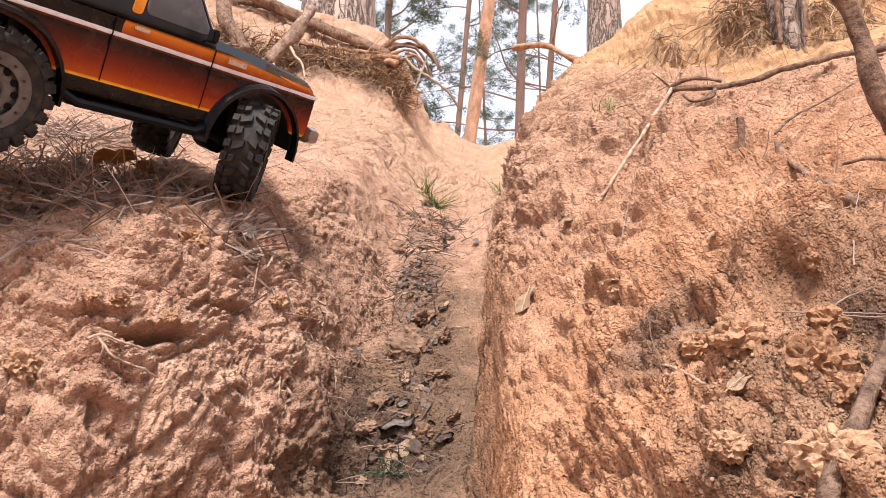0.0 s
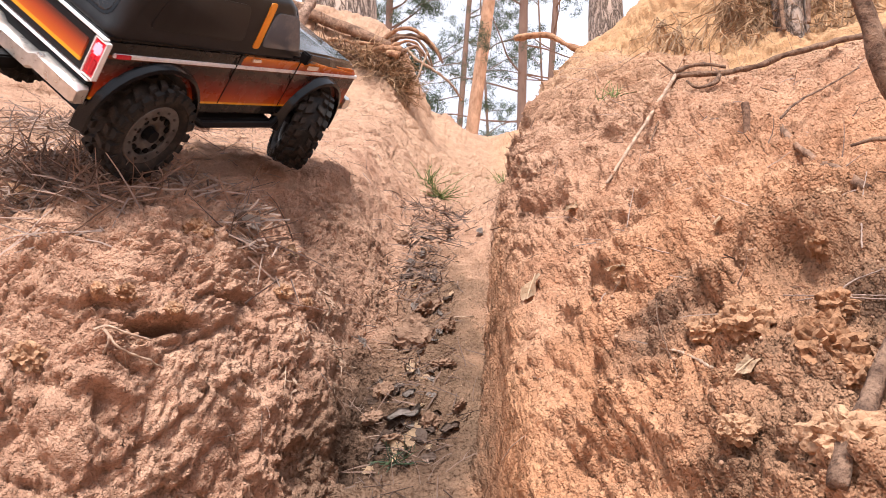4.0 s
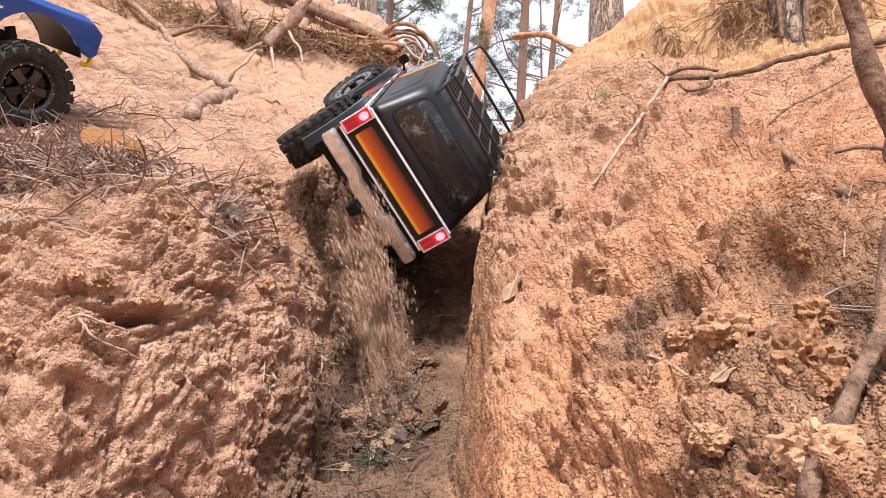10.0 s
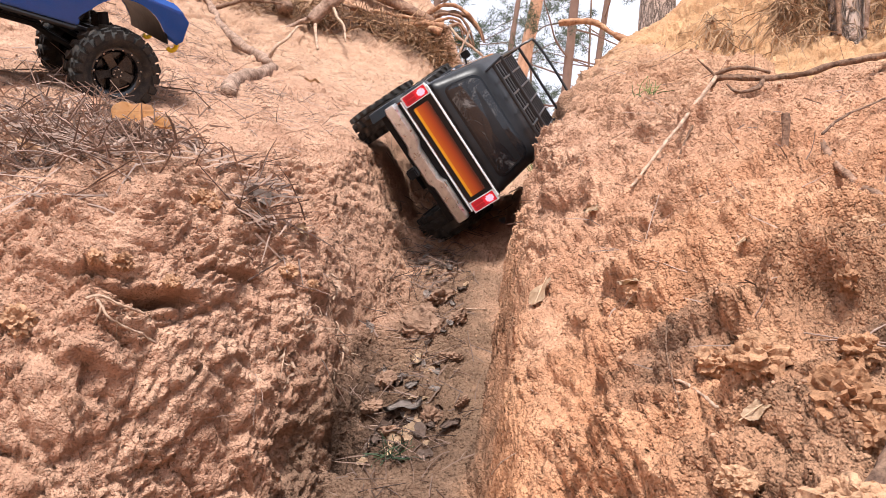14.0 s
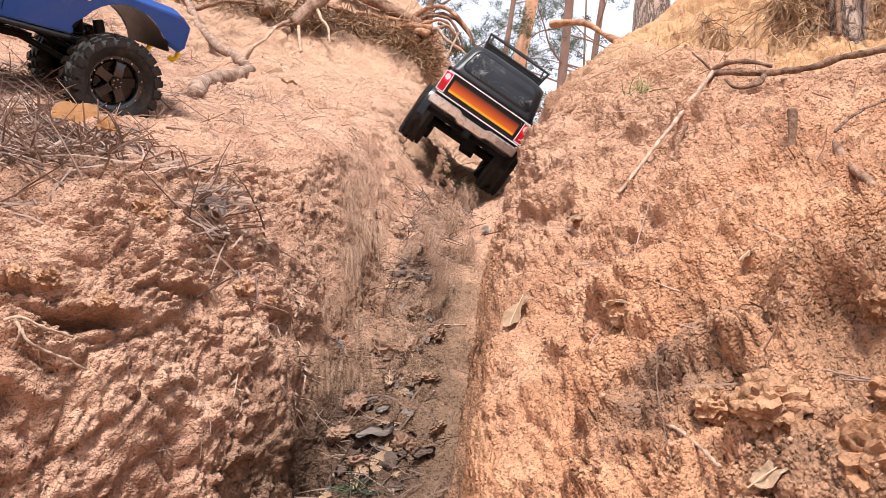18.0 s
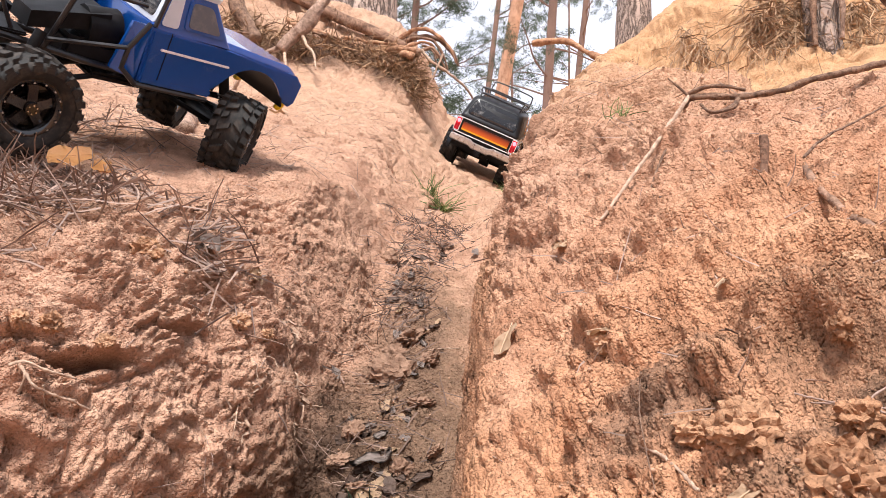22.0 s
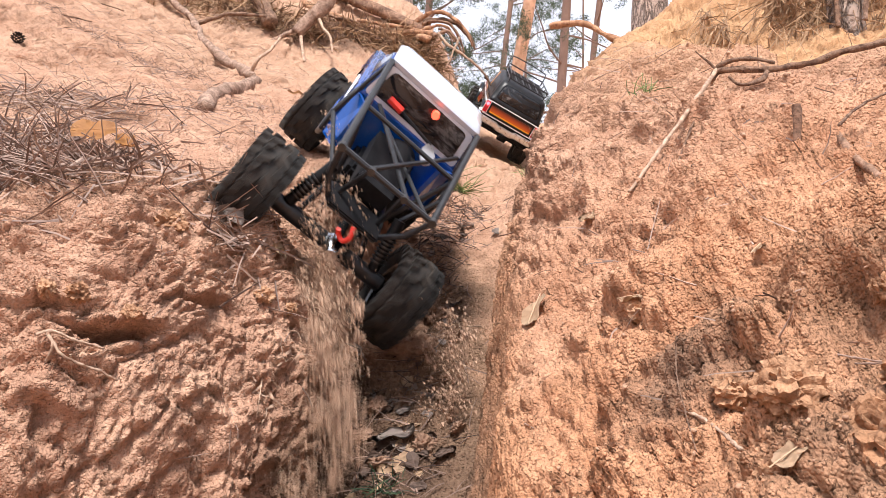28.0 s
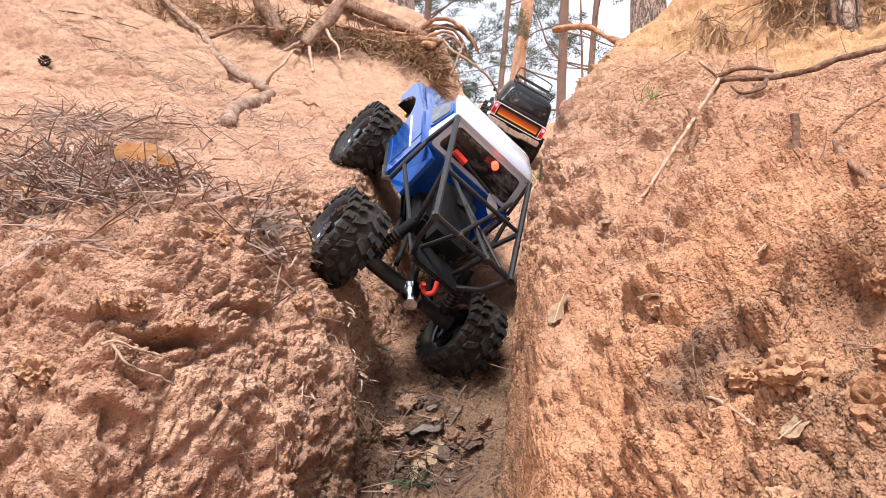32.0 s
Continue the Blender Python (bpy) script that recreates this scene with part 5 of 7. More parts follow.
pine(-0.37, 11.0, 1.55, 15, 0.095, (0.143, 0.0), "bark_orange", 1, 0.42, "leaning young pine with flaky orange bark", 22, 1.8, 0.2, 10)
pine(0.67, 13.9, 1.6, 17, 0.085, (0.047, 0.0), "bark_grey", 2, 0.17, "straight grey-barked pine with bare crooked limbs", 34, 2.0, 0.22, 7, low=((0.22, 3.4), (0.25, 2.9), (0.27, 0.5), (0.3, 0.2)))
pine(1.15, 17.0, 1.7, 18, 0.075, (0.09, 0.0), "bark_grey", 3, 0.20, "slim dark pine behind the saddle", 30, 2.2, 0.26, 8)
pine(-0.62, 17.5, 1.7, 17, 0.07, (0.08, 0.0), "bark_grey", 4, 0.18, "slim pine with dense dark needles", 40, 2.0, 0.28, 13)
pine(-0.95, 9.2, 1.7, 8.5, 0.05, (0.02, 0.0), "bark_grey", 5, 0.16, "small dense pine with dark green needles", 44, 1.1, 0.17, 16)
pine(-0.575, 3.95, 1.72, 14, 0.178, (0.004, 0.01), "bark_plated", 6, 0.55, "old thick pine with deeply plated grey-brown bark", 14, 2.4, 0.2, 10)
pine(0.995, 6.0, 1.7, 15, 0.125, (0.01, 0.0), "bark_plated", 7, 0.5, "stout pine with plated bark above the sandy brow", 14, 2.4, 0.2, 10)
rnd = random.Random(44)
for k in range(3):
    d = rnd.uniform(28, 45)
    side = rnd.uniform(-0.16, 0.30)
    pine(side * d, d, 1.6, rnd.uniform(13, 20), rnd.uniform(0.07, 0.13), (rnd.uniform(-0.04, 0.06), 0), "bark_grey", 60 + k, rnd.uniform(0.2, 0.4), "distant slender forest pine", 16, 2.4, 0.42, 10, "needles_far")


def far_woods():
    """A loose belt of far crowns."""
    rs = np.random.RandomState(5)
    centres = []
    for k in range(22):
        a = rs.uniform(-3.14, 3.14)
        d = rs.uniform(48, 90)
        c = np.array((d * math.sin(a), d * math.cos(a), 1.5 + abs(rs.normal(0, 5.0)) + 1))
        for _ in range(14):
            centres.append(c + rs.normal(size=3) * (1.6, 1.6, 2.2))
    v, f = needle_tufts(centres, 1.3, 10, 9, 0.09)
    tagged(raw("far_woods", v, f, M["needles_far"]), "hazy belt of distant pine woods", "trees", kind="stuff")


far_woods()


# ---- roots, logs and branches ----
def stick(name, pts, r0, r1, mat, label, category, group="", rough=0.10, seed=0, n=10, steps=6, parent=None, crook=0.5):
    """A crooked stick or root with knots and uneven bark."""
    coarse = bent(pts, 8)
    gap = max(0.9 * min(r0, r1), sum((b - a).length for a, b in zip(coarse, coarse[1:])) / 150)
    line = [coarse[0]]
    for q in coarse[1:]:
        while (q - line[-1]).length > gap:
            line.append(line[-1] + (q - line[-1]).normalized() * gap)
    line.append(coarse[-1])
    m = len(line)
    off = Vector((seed * 3.1, seed * 1.7, 0))
    radii, out = [], []
    for i, q in enumerate(line):
        r = r0 + (r1 - r0) * i / (m - 1)
        w = i * gap / (r0 + r1)
        knot = max(0.0, noise.noise(Vector((w * 0.45, 5, 0)) + off) - 0.25)
        radii.append(r * (1 + 1.3 * rough * noise.noise(Vector((w * 0.3, 0, 0)) + off) + 0.8 * knot))
        out.append(q + (noise.noise_vector(Vector((w * 0.11, 1, 0)) + off) * 1.1 + noise.noise_vector(Vector((w * 0.35, 2, 0)) + off) * 0.5) * r * crook)
    if parent is None:
        base = line[0]
        ob = part(name, bark_tube([q - base for q in out], radii, n, rough, seed), mat, None, "", True)
        ob.location = base
        return tagged(ob, label, category, group)
    return part(name, bark_tube([q - parent.location for q in out], radii, n, rough, seed), mat, parent, label, True)


WOODY = "exposed roots and dead wood"
log = stick("fallen_log", [(-1.20, 2.86, 1.99), (-0.95, 2.80, 1.885), (-0.72, 2.79, 1.79), (-0.556, 2.79, 1.712), (-0.439, 2.79, 1.655), (-0.31, 2.79, 1.597), (-0.199, 2.79, 1.542), (-0.15, 2.79, 1.517)], 0.024, 0.017, M["log_bark"], "weathered fallen log with cracked brown bark", "log", WOODY, 0.16, 1, 14, crook=0.4)
stick("side_branch", [(-0.62, 2.76, 1.62), (-0.50, 2.75, 1.575), (-0.336, 2.77, 1.527), (-0.243, 2.77, 1.525), (-0.156, 2.77, 1.517)], 0.010, 0.011, M["root_orange"], "", "", "", 0.2, 2, 9, 6, log)
stick("dead_root", [(-0.97, 2.92, 1.92), (-0.78, 2.86, 1.80), (-0.6, 2.84, 1.74), (-0.45, 2.83, 1.66)], 0.030, 0.014, M["root_dark"], "dark thick root lying behind the log", "root", WOODY, 0.2, 3, 10)
stub = stick("forked_root", [(-0.440, 2.66, 1.64), (-0.454, 2.62, 1.585), (-0.488, 2.60, 1.523), (-0.521, 2.59, 1.483), (-0.552, 2.58, 1.436)], 0.017, 0.021, M["root_wood"], "forked grey root stub standing in the sand", "root", WOODY, 0.22, 4, 12)
stick("root_prong", [(-0.545, 2.585, 1.45), (-0.526, 2.55, 1.385), (-0.505, 2.52, 1.32)], 0.006, 0.004, M["twig_pale"], "", "", "", 0.15, 5, 7, 6, stub)
stick("root_prong", [(-0.50, 2.60, 1.505), (-0.47, 2.57, 1.45), (-0.44, 2.54, 1.41), (-0.425, 2.52, 1.35)], 0.005, 0.003, M["twig_pale"], "", "", "", 0.15, 6, 7, 6, stub)
stick("root_prong", [(-0.545, 2.59, 1.45), (-0.60, 2.56, 1.41), (-0.64, 2.53, 1.37)], 0.009, 0.005, M["root_wood"], "", "", "", 0.15, 7, 7, 6, stub)
STACK = (([(-0.26, 2.80, 1.555), (-0.192, 2.80, 1.590), (-0.136, 2.80, 1.609), (-0.085, 2.80, 1.582), (-0.055, 2.80, 1.542), (-0.030, 2.80, 1.490)], 0.011, 0.004),
         ([(-0.25, 2.79, 1.545), (-0.162, 2.79, 1.572), (-0.106, 2.79, 1.563), (-0.074, 2.79, 1.524), (-0.058, 2.80, 1.471)], 0.009, 0.004),
         ([(-0.23, 2.80, 1.560), (-0.15, 2.81, 1.585), (-0.10, 2.82, 1.580), (-0.055, 2.83, 1.555), (-0.025, 2.86, 1.51)], 0.010, 0.005),
         ([(-0.20, 2.78, 1.535), (-0.145, 2.775, 1.552), (-0.11, 2.775, 1.540), (-0.088, 2.78, 1.50)], 0.007, 0.004),
         ([(-0.17, 2.775, 1.515), (-0.12, 2.765, 1.525), (-0.085, 2.77, 1.505), (-0.06, 2.79, 1.46)], 0.008, 0.004),
         ([(-0.33, 2.82, 1.60), (-0.24, 2.82, 1.583), (-0.17, 2.83, 1.595), (-0.09, 2.85, 1.60), (-0.04, 2.88, 1.55)], 0.011, 0.006),
         ([(-0.40, 2.77, 1.56), (-0.33, 2.76, 1.548), (-0.27, 2.765, 1.545), (-0.2, 2.77, 1.53)], 0.008, 0.005),
         ([(-0.62, 2.72, 1.57), (-0.52, 2.71, 1.56), (-0.43, 2.72, 1.545), (-0.36, 2.75, 1.52)], 0.007, 0.004),
         ([(-0.14, 2.77, 1.54), (-0.10, 2.76, 1.51), (-0.09, 2.77, 1.46), (-0.10, 2.77, 1.42)], 0.005, 0.002))
for k, (pts, r0, r1) in enumerate(STACK):
    stick("stacked_root", pts, r0 * 0.78, r1 * 0.78, M["root_orange"] if k % 3 == 0 else M["log_bark"] if k % 3 == 1 else M["root_dark"], "peeling brown root at the undercut brow", "root", WOODY, 0.34, 10 + k, 10, 4, crook=1.5)
stick("root_knob", [(-0.205, 2.745, 1.498), (-0.185, 2.735, 1.492), (-0.166, 2.735, 1.483)], 0.010, 0.014, M["root_orange"], "rounded end of a cut orange root", "root", WOODY, 0.15, 21, 10, 3)
stick("hanging_root", [(-0.137, 2.755, 1.518), (-0.118, 2.75, 1.487), (-0.081, 2.755, 1.459), (-0.033, 2.77, 1.434), (0.011, 2.80, 1.40), (0.04, 2.86, 1.37)], 0.005, 0.003, M["twig_pale"], "thin pale root hanging over the saddle", "root", WOODY, 0.15, 22, 7, crook=1.0)
stick("hanging_root", [(-0.072, 2.755, 1.502), (-0.083, 2.75, 1.463), (-0.111, 2.745, 1.396)], 0.004, 0.002, M["twig_pale"], "short pale root hanging from the undercut", "root", WOODY, 0.15, 23, 7, crook=1.0)
pale = stick("bent_root", over([(-1.05, 2.56, 1.61), (-0.934, 2.50, 1.518), (-0.85, 2.47, 1.440), (-0.75, 2.33, 1.318), (-0.703, 2.25, 1.254), (-0.59, 2.08, 1.150), (-0.535, 2.02, 1.10), (-0.455, 1.90, 1.035)], 0.005), 0.008, 0.013, M["root_wood"], "thick crooked pale root bent like an elbow on sand", "root", WOODY, 0.22, 30, 12, 7, crook=0.8)
stick("lower_root", over([(-0.452, 1.915, 1.035), (-0.432, 1.77, 0.965), (-0.425, 1.64, 0.905), (-0.395, 1.50, 0.835), (-0.37, 1.41, 0.79)], 0.003), 0.013, 0.013, M["root_wood"], "", "", "", 0.22, 34, 12, 7, pale, crook=0.4)
stick("rootlet", [(-0.455, 1.89, 1.045), (-0.44, 1.88, 1.07), (-0.42, 1.90, 1.10), (-0.41, 1.93, 1.14)], 0.005, 0.002, M["twig_pale"], "", "", "", 0.15, 31, 7, 5, pale)
stick("dark_root", [(-0.735, 2.64, 1.67), (-0.71, 2.61, 1.60), (-0.666, 2.58, 1.526), (-0.630, 2.56, 1.460)], 0.022, 0.020, M["root_dark"], "dark brown root end sticking out of the slope", "root", WOODY, 0.18, 32, 12)
stick("long_twig", [(-0.80, 2.44, 1.40), (-0.763, 2.44, 1.415), (-0.70, 2.45, 1.435), (-0.613, 2.46, 1.432)], 0.006, 0.004, M["root_dark"], "thin dark twig on the sandy slope", "twig", WOODY, 0.2, 33, 8, crook=1.0)
# orange stick on the right skyline
stick("orange_branch", [(0.205, 2.50, 1.435), (0.255, 2.50, 1.44), (0.31, 2.49, 1.437), (0.35, 2.48, 1.405), (0.395, 2.46, 1.37), (0.43, 2.44, 1.32)], 0.007, 0.011, M["root_orange"], "broken orange pine branch jutting from the brow", "branch", WOODY, 0.34, 40, 12, crook=1.2)
# half buried trunk in the right bank
stump = stick("buried_trunk", [(0.885, 2.13, 1.05), (0.878, 2.12, 1.25), (0.868, 2.11, 1.45), (0.85, 2.11, 1.9)], 0.042, 0.036, M["bark_plated"], "half-buried old trunk with peeling bark", "tree trunk", WOODY, 0.12, 41, 16, crook=0.15)
stick("bark_flap", [(0.845, 2.075, 1.50), (0.838, 2.065, 1.36), (0.84, 2.06, 1.24)], 0.010, 0.006, M["root_dark"], "", "", "", 0.25, 42, 8, 5, stump)
stick("bark_flap", [(0.895, 2.07, 1.42), (0.905, 2.06, 1.34), (0.90, 2.06, 1.26)], 0.008, 0.005, M["root_wood"], "", "", "", 0.25, 43, 8, 5, stump)
# dead branch lying over the right bank
limb = stick("dead_branch", [(0.298, 0.950, 0.684), (0.304, 0.952, 0.694), (0.322, 0.944, 0.692), (0.343, 0.936, 0.688), (0.365, 0.925, 0.686), (0.385, 0.92, 0.689), (0.41, 0.915, 0.697), (0.432, 0.912, 0.703), (0.453, 0.91, 0.708), (0.478, 0.912, 0.716), (0.50, 0.92, 0.722), (0.60, 0.95, 0.745), (0.72, 1.0, 0.78)], 0.0030, 0.0034, M["root_dark"], "thin dry forked branch lying across the bank", "branch", WOODY, 0.25, 50, 9, 3, crook=0.9)
stick("twig_fork", [(0.304, 0.952, 0.696), (0.318, 0.942, 0.700), (0.336, 0.936, 0.698), (0.352, 0.930, 0.692)], 0.0026, 0.0016, M["root_dark"], "", "", "", 0.15, 51, 6, 2, limb)
stick("twig_fork", [(0.345, 0.932, 0.686), (0.338, 0.922, 0.674), (0.322, 0.912, 0.664), (0.312, 0.910, 0.664), (0.306, 0.914, 0.672)], 0.0028, 0.0014, M["root_dark"], "", "", "", 0.15, 52, 6, 2, limb)
stick("twig_fork", [(0.304, 0.952, 0.694), (0.294, 0.952, 0.703), (0.284, 0.952, 0.712)], 0.0018, 0.0007, M["root_dark"], "", "", "", 0.15, 53, 6, 2, limb)
stick("twig_fork", over([(0.29, 0.938, 0.66), (0.27, 0.90, 0.61), (0.25, 0.86, 0.56)], 0.003), 0.0014, 0.0008, M["root_dark"], "", "", "", 0.15, 54, 6, 2, limb)
stick("pale_shoot", over([(0.304, 0.952, 0.694), (0.262, 0.898, 0.627), (0.205, 0.825, 0.540)], 0.002), 0.0022, 0.0013, M["twig_pale"], "pale dry side shoot", "", "", 0.15, 44, 8, 2, limb)
# cut peg
peg_foot = touch(0.317, 0.767, 0.567, 0.0)
peg = stick("wooden_peg", [peg_foot + Vector((0, 0, h)) for h in (-0.012, 0.008, 0.027)], 0.0028, 0.0031, M["log_bark"], "short cut wooden stub standing upright in soil", "stub", WOODY, 0.12, 55, 9, 4)
run = bent([(0.346, 0.778, 0.584), (0.340, 0.73, 0.555), (0.337, 0.68, 0.525), (0.338, 0.64, 0.502), (0.338, 0.60, 0.480)], 6)
run = [touch(*q, -0.0012) for q in run]
for _ in range(6):
    run = [run[0]] + [(a + b * 2 + c) / 4 for a, b, c in zip(run, run[1:], run[2:])] + [run[-1]]
stick("diagonal_root", [q - Vector((0, 0, 0.0035)) for q in run], 0.0024, 0.0036, M["log_bark"], "old root running half buried down the bank", "root", WOODY, 0.2, 56, 9, crook=0.3)
stick("thin_twig", over([(0.332, 0.728, 0.566), (0.36, 0.76, 0.592), (0.405, 0.80, 0.622), (0.44, 0.82, 0.645)], 0.002), 0.0012, 0.0008, M["root_dark"], "thin dark twig leaning on the bank", "twig", WOODY, 0.1, 57, 6)
# root hanging close by on the right
near_root = stick("twisted_root", [(0.222, 0.395, 0.305), (0.235, 0.41, 0.323), (0.249, 0.425, 0.334), (0.266, 0.44, 0.356), (0.280, 0.45, 0.376), (0.284, 0.455, 0.389), (0.288, 0.458, 0.404), (0.291, 0.46, 0.421), (0.296, 0.46, 0.435), (0.299, 0.46, 0.450), (0.295, 0.46, 0.461), (0.297, 0.46, 0.470), (0.292, 0.46, 0.487), (0.287, 0.46, 0.503), (0.278, 0.46, 0.543), (0.268, 0.46, 0.57), (0.27, 0.47, 0.66)], 0.0038, 0.0062, M["root_dark"], "gnarled brown root rising from crumbly soil", "root", WOODY, 0.2, 58, 12, 7, crook=0.35)
stick("root_spur", [(0.296, 0.462, 0.463), (0.285, 0.466, 0.466), (0.272, 0.47, 0.464)], 0.0015, 0.0008, M["root_dark"], "", "", "", 0.1, 59, 6, 4, near_root)

# ---- small things on the banks ----
def strands(name, label, category, roots, mat, seed, sag=0.6, sides=3, curl=0.22):
    """Many thin curved fibres; roots holds (start, direction, length, radius)."""
    rs = random.Random(seed)
    verts, faces = [], []
    for start, way, ln, r in roots:
        p, d = Vector(start), Vector(way).normalized()
        side = d.orthogonal().normalized()
        rings = []
        for s in range(5):
            f = s / 4
            up = d.cross(side).normalized()
            rr = r * (1 - 0.55 * f)
            rings.append([p + (side * math.cos(6.283 * k / sides) + up * math.sin(6.283 * k / sides)) * rr for k in range(sides)])
            d = (d + Vector((rs.gauss(0, curl), rs.gauss(0, curl), rs.gauss(0, 0.75 * curl) - sag * 0.25))).normalized()
            p = p + d * ln / 4
        b = len(verts)
        for ring in rings:
            verts.extend(ring)
        for s in range(4):
            for k in range(sides):
                faces.append((b + s * sides + k, b + s * sides + (k + 1) % sides, b + (s + 1) * sides + (k + 1) % sides, b + (s + 1) * sides + k))
    return tagged(raw(name, verts, faces, mat), label, category, kind="stuff")


def litter_patch(name, label, mat, seed, spots, length, radius):
    """Fallen needles strewn flat over patches: (x, y, spread x, spread y, count)."""
    rs = random.Random(seed)
    roots = []
    for cx, cy, sx, sy, count in spots:
        for _ in range(count):
            x, y = rs.gauss(cx, sx), rs.gauss(cy, sy)
            p, n = drop(x, y)
            a = rs.uniform(0, 6.283)
            d = Vector((math.cos(a), math.sin(a), 0))
            d = (d - n * d.dot(n)).normalized() + n * rs.uniform(0.0, 0.28)
            ln = length * rs.uniform(0.5, 1.2)
            roots.append((p + n * (0.001 + abs(rs.gauss(0, 0.0035))) - d * ln * 0.3, d, ln, radius * rs.uniform(0.7, 1.3)))
    return strands(name, label, "pine needles", roots, mat, seed, 0.16, 3, 0.09)


litter_patch("needle_litter", "matted heap of dry grey-brown pine needles", M["straw"], 1,
             ((-0.345, 0.90, 0.045, 0.03, 420), (-0.30, 0.985, 0.05, 0.028, 200), (-0.43, 1.02, 0.06, 0.05, 200), (-0.16, 0.975, 0.022, 0.016, 80), (-0.46, 1.22, 0.08, 0.06, 140)), 0.085, 0.00115)
litter_patch("slope_litter", "scattered dry needles and straw on the sand slope", M["straw"], 2,
             ((-0.60, 1.72, 0.09, 0.09, 420), (-0.45, 1.40, 0.10, 0.09, 200), (-0.25, 1.35, 0.16, 0.16, 160), (-0.86, 1.75, 0.10, 0.08, 200), (-0.50, 1.22, 0.06, 0.06, 220), (-0.66, 2.05, 0.10, 0.10, 220), (-0.33, 1.48, 0.07, 0.08, 160), (-0.4, 2.2, 0.2, 0.25, 160), (-0.16, 1.9, 0.12, 0.25, 90), (0.3, 1.25, 0.12, 0.2, 60), (0.5, 1.1, 0.2, 0.15, 90), (0.45, 1.8, 0.2, 0.3, 120), (-0.8, 2.3, 0.2, 0.2, 160)), 0.042, 0.00055)
litter_patch("trench_litter", "dark damp needles and straw on the trench floor", M["needles_damp"], 3,
             ((0.0, 1.30, 0.022, 0.045, 200), (0.01, 1.46, 0.03, 0.06, 240), (0.0, 1.12, 0.04, 0.05, 90), (0.0, 1.02, 0.04, 0.05, 100), (0.03, 1.62, 0.03, 0.06, 90)), 0.045, 0.0008)
litter_patch("bank_straw", "single straws and rootlets on crumbly soil", M["straw"], 4,
             ((-0.2, 0.90, 0.10, 0.06, 36), (-0.15, 1.05, 0.05, 0.06, 26), (0.2, 0.7, 0.06, 0.1, 24), (0.3, 0.6, 0.06, 0.08, 24), (0.35, 0.75, 0.06, 0.08, 50)), 0.03, 0.0006)


def hanging(name, label, seed, boxes, length, radius, mat, push, down=0.1, side=0.9):
    rs = random.Random(seed)
    roots = []
    for x0, x1, y, z0, z1, count in boxes:
        for _ in range(count):
            x, z = rs.uniform(x0, x1), rs.uniform(z0, z1)
            p = touch(x, y, z, 0.006)
            roots.append((p, (rs.gauss(0, side) + push[0], -0.4 + push[1], rs.gauss(-down, 0.6)), length * rs.uniform(0.4, 1.2), radius * rs.uniform(0.5, 1.5)))
    return strands(name, label, "roots", roots, mat, seed, 0.7, 3, 0.6)


hanging("brow_rootlets", "fringe of fine brown rootlets under the log", 5, ((-0.45, -0.05, 2.72, 1.44, 1.55, 700), (-0.95, -0.45, 2.60, 1.44, 1.62, 600), (-1.2, -0.75, 2.55, 1.45, 1.65, 300), (-0.16, 0.0, 2.76, 1.40, 1.52, 260), (-0.30, -0.03, 2.74, 1.47, 1.53, 400)), 0.11, 0.0017, M["rootlets"], (0, 0))
hanging("dark_rootlets", "tangle of dark rootlets in the undercut", 15, ((-0.5, -0.03, 2.74, 1.45, 1.52, 420), (-0.8, -0.5, 2.62, 1.45, 1.55, 200)), 0.08, 0.0018, M["root_dark"], (0, 0))
hanging("bank_rootlets", "curtain of hanging tan rootlets on the sandy scarp", 6, ((0.70, 0.83, 2.12, 1.26, 1.50, 230), (0.52, 0.62, 2.14, 1.28, 1.40, 60), (0.94, 1.10, 2.10, 1.26, 1.46, 200), (0.76, 0.85, 2.12, 1.30, 1.48, 130)), 0.19, 0.0017, M["rootlets"], (-0.25, 0.1), 1.6, 0.35)
hanging("trench_rootlets", "broken pale rootlets sticking out of the trench side", 7, ((-0.09, -0.06, 1.02, 0.34, 0.48, 26), (-0.13, -0.09, 0.95, 0.36, 0.44, 14)), 0.03, 0.0014, M["twig_pale"], (0.4, 0))


TWIGS = "small twigs on the banks"


def laid(name, pts, r0, r1, mat, label, seed, lift=0.004, bury=True):
    """A twig that lies along the soil next to the given points, its ends sunk in."""
    shift = sum((touch(*q, lift * 0.5) - Vector(q) for q in pts), Vector()) / len(pts)
    line = [Vector(q) + shift for q in pts]
    if bury:
        line[0] = line[0].lerp(touch(*line[0], -0.001), 0.6)
        line[-1] = line[-1].lerp(touch(*line[-1], 0.0), 0.6)
    return stick(name, line, r0 * 0.36, r1 * 0.32, mat, label, "twig", TWIGS, 0.3, seed, 8, 5, crook=0.7)


P = M["twig_pale"]
laid("pale_twig", ((-0.243, 0.776, 0.410), (-0.232, 0.782, 0.412), (-0.214, 0.787, 0.406), (-0.199, 0.803, 0.402)), 0.0042, 0.0030, P, "pale dry root piece below a hollow", 1, 0.005)
laid("pale_twig", ((-0.238, 0.777, 0.406), (-0.231, 0.776, 0.394), (-0.237, 0.779, 0.383)), 0.0030, 0.0035, P, "short pale forked root piece", 2, 0.005)
laid("pale_twig", ((-0.231, 0.777, 0.393), (-0.224, 0.785, 0.385), (-0.206, 0.811, 0.375), (-0.193, 0.842, 0.363), (-0.166, 0.876, 0.342)), 0.0036, 0.0016, P, "long pale twig slanting down the crumbly face", 3, 0.006)
laid("pale_twig", ((-0.222, 0.787, 0.385), (-0.226, 0.80, 0.372), (-0.230, 0.81, 0.360)), 0.0022, 0.0015, P, "short pale root fibre", 4)
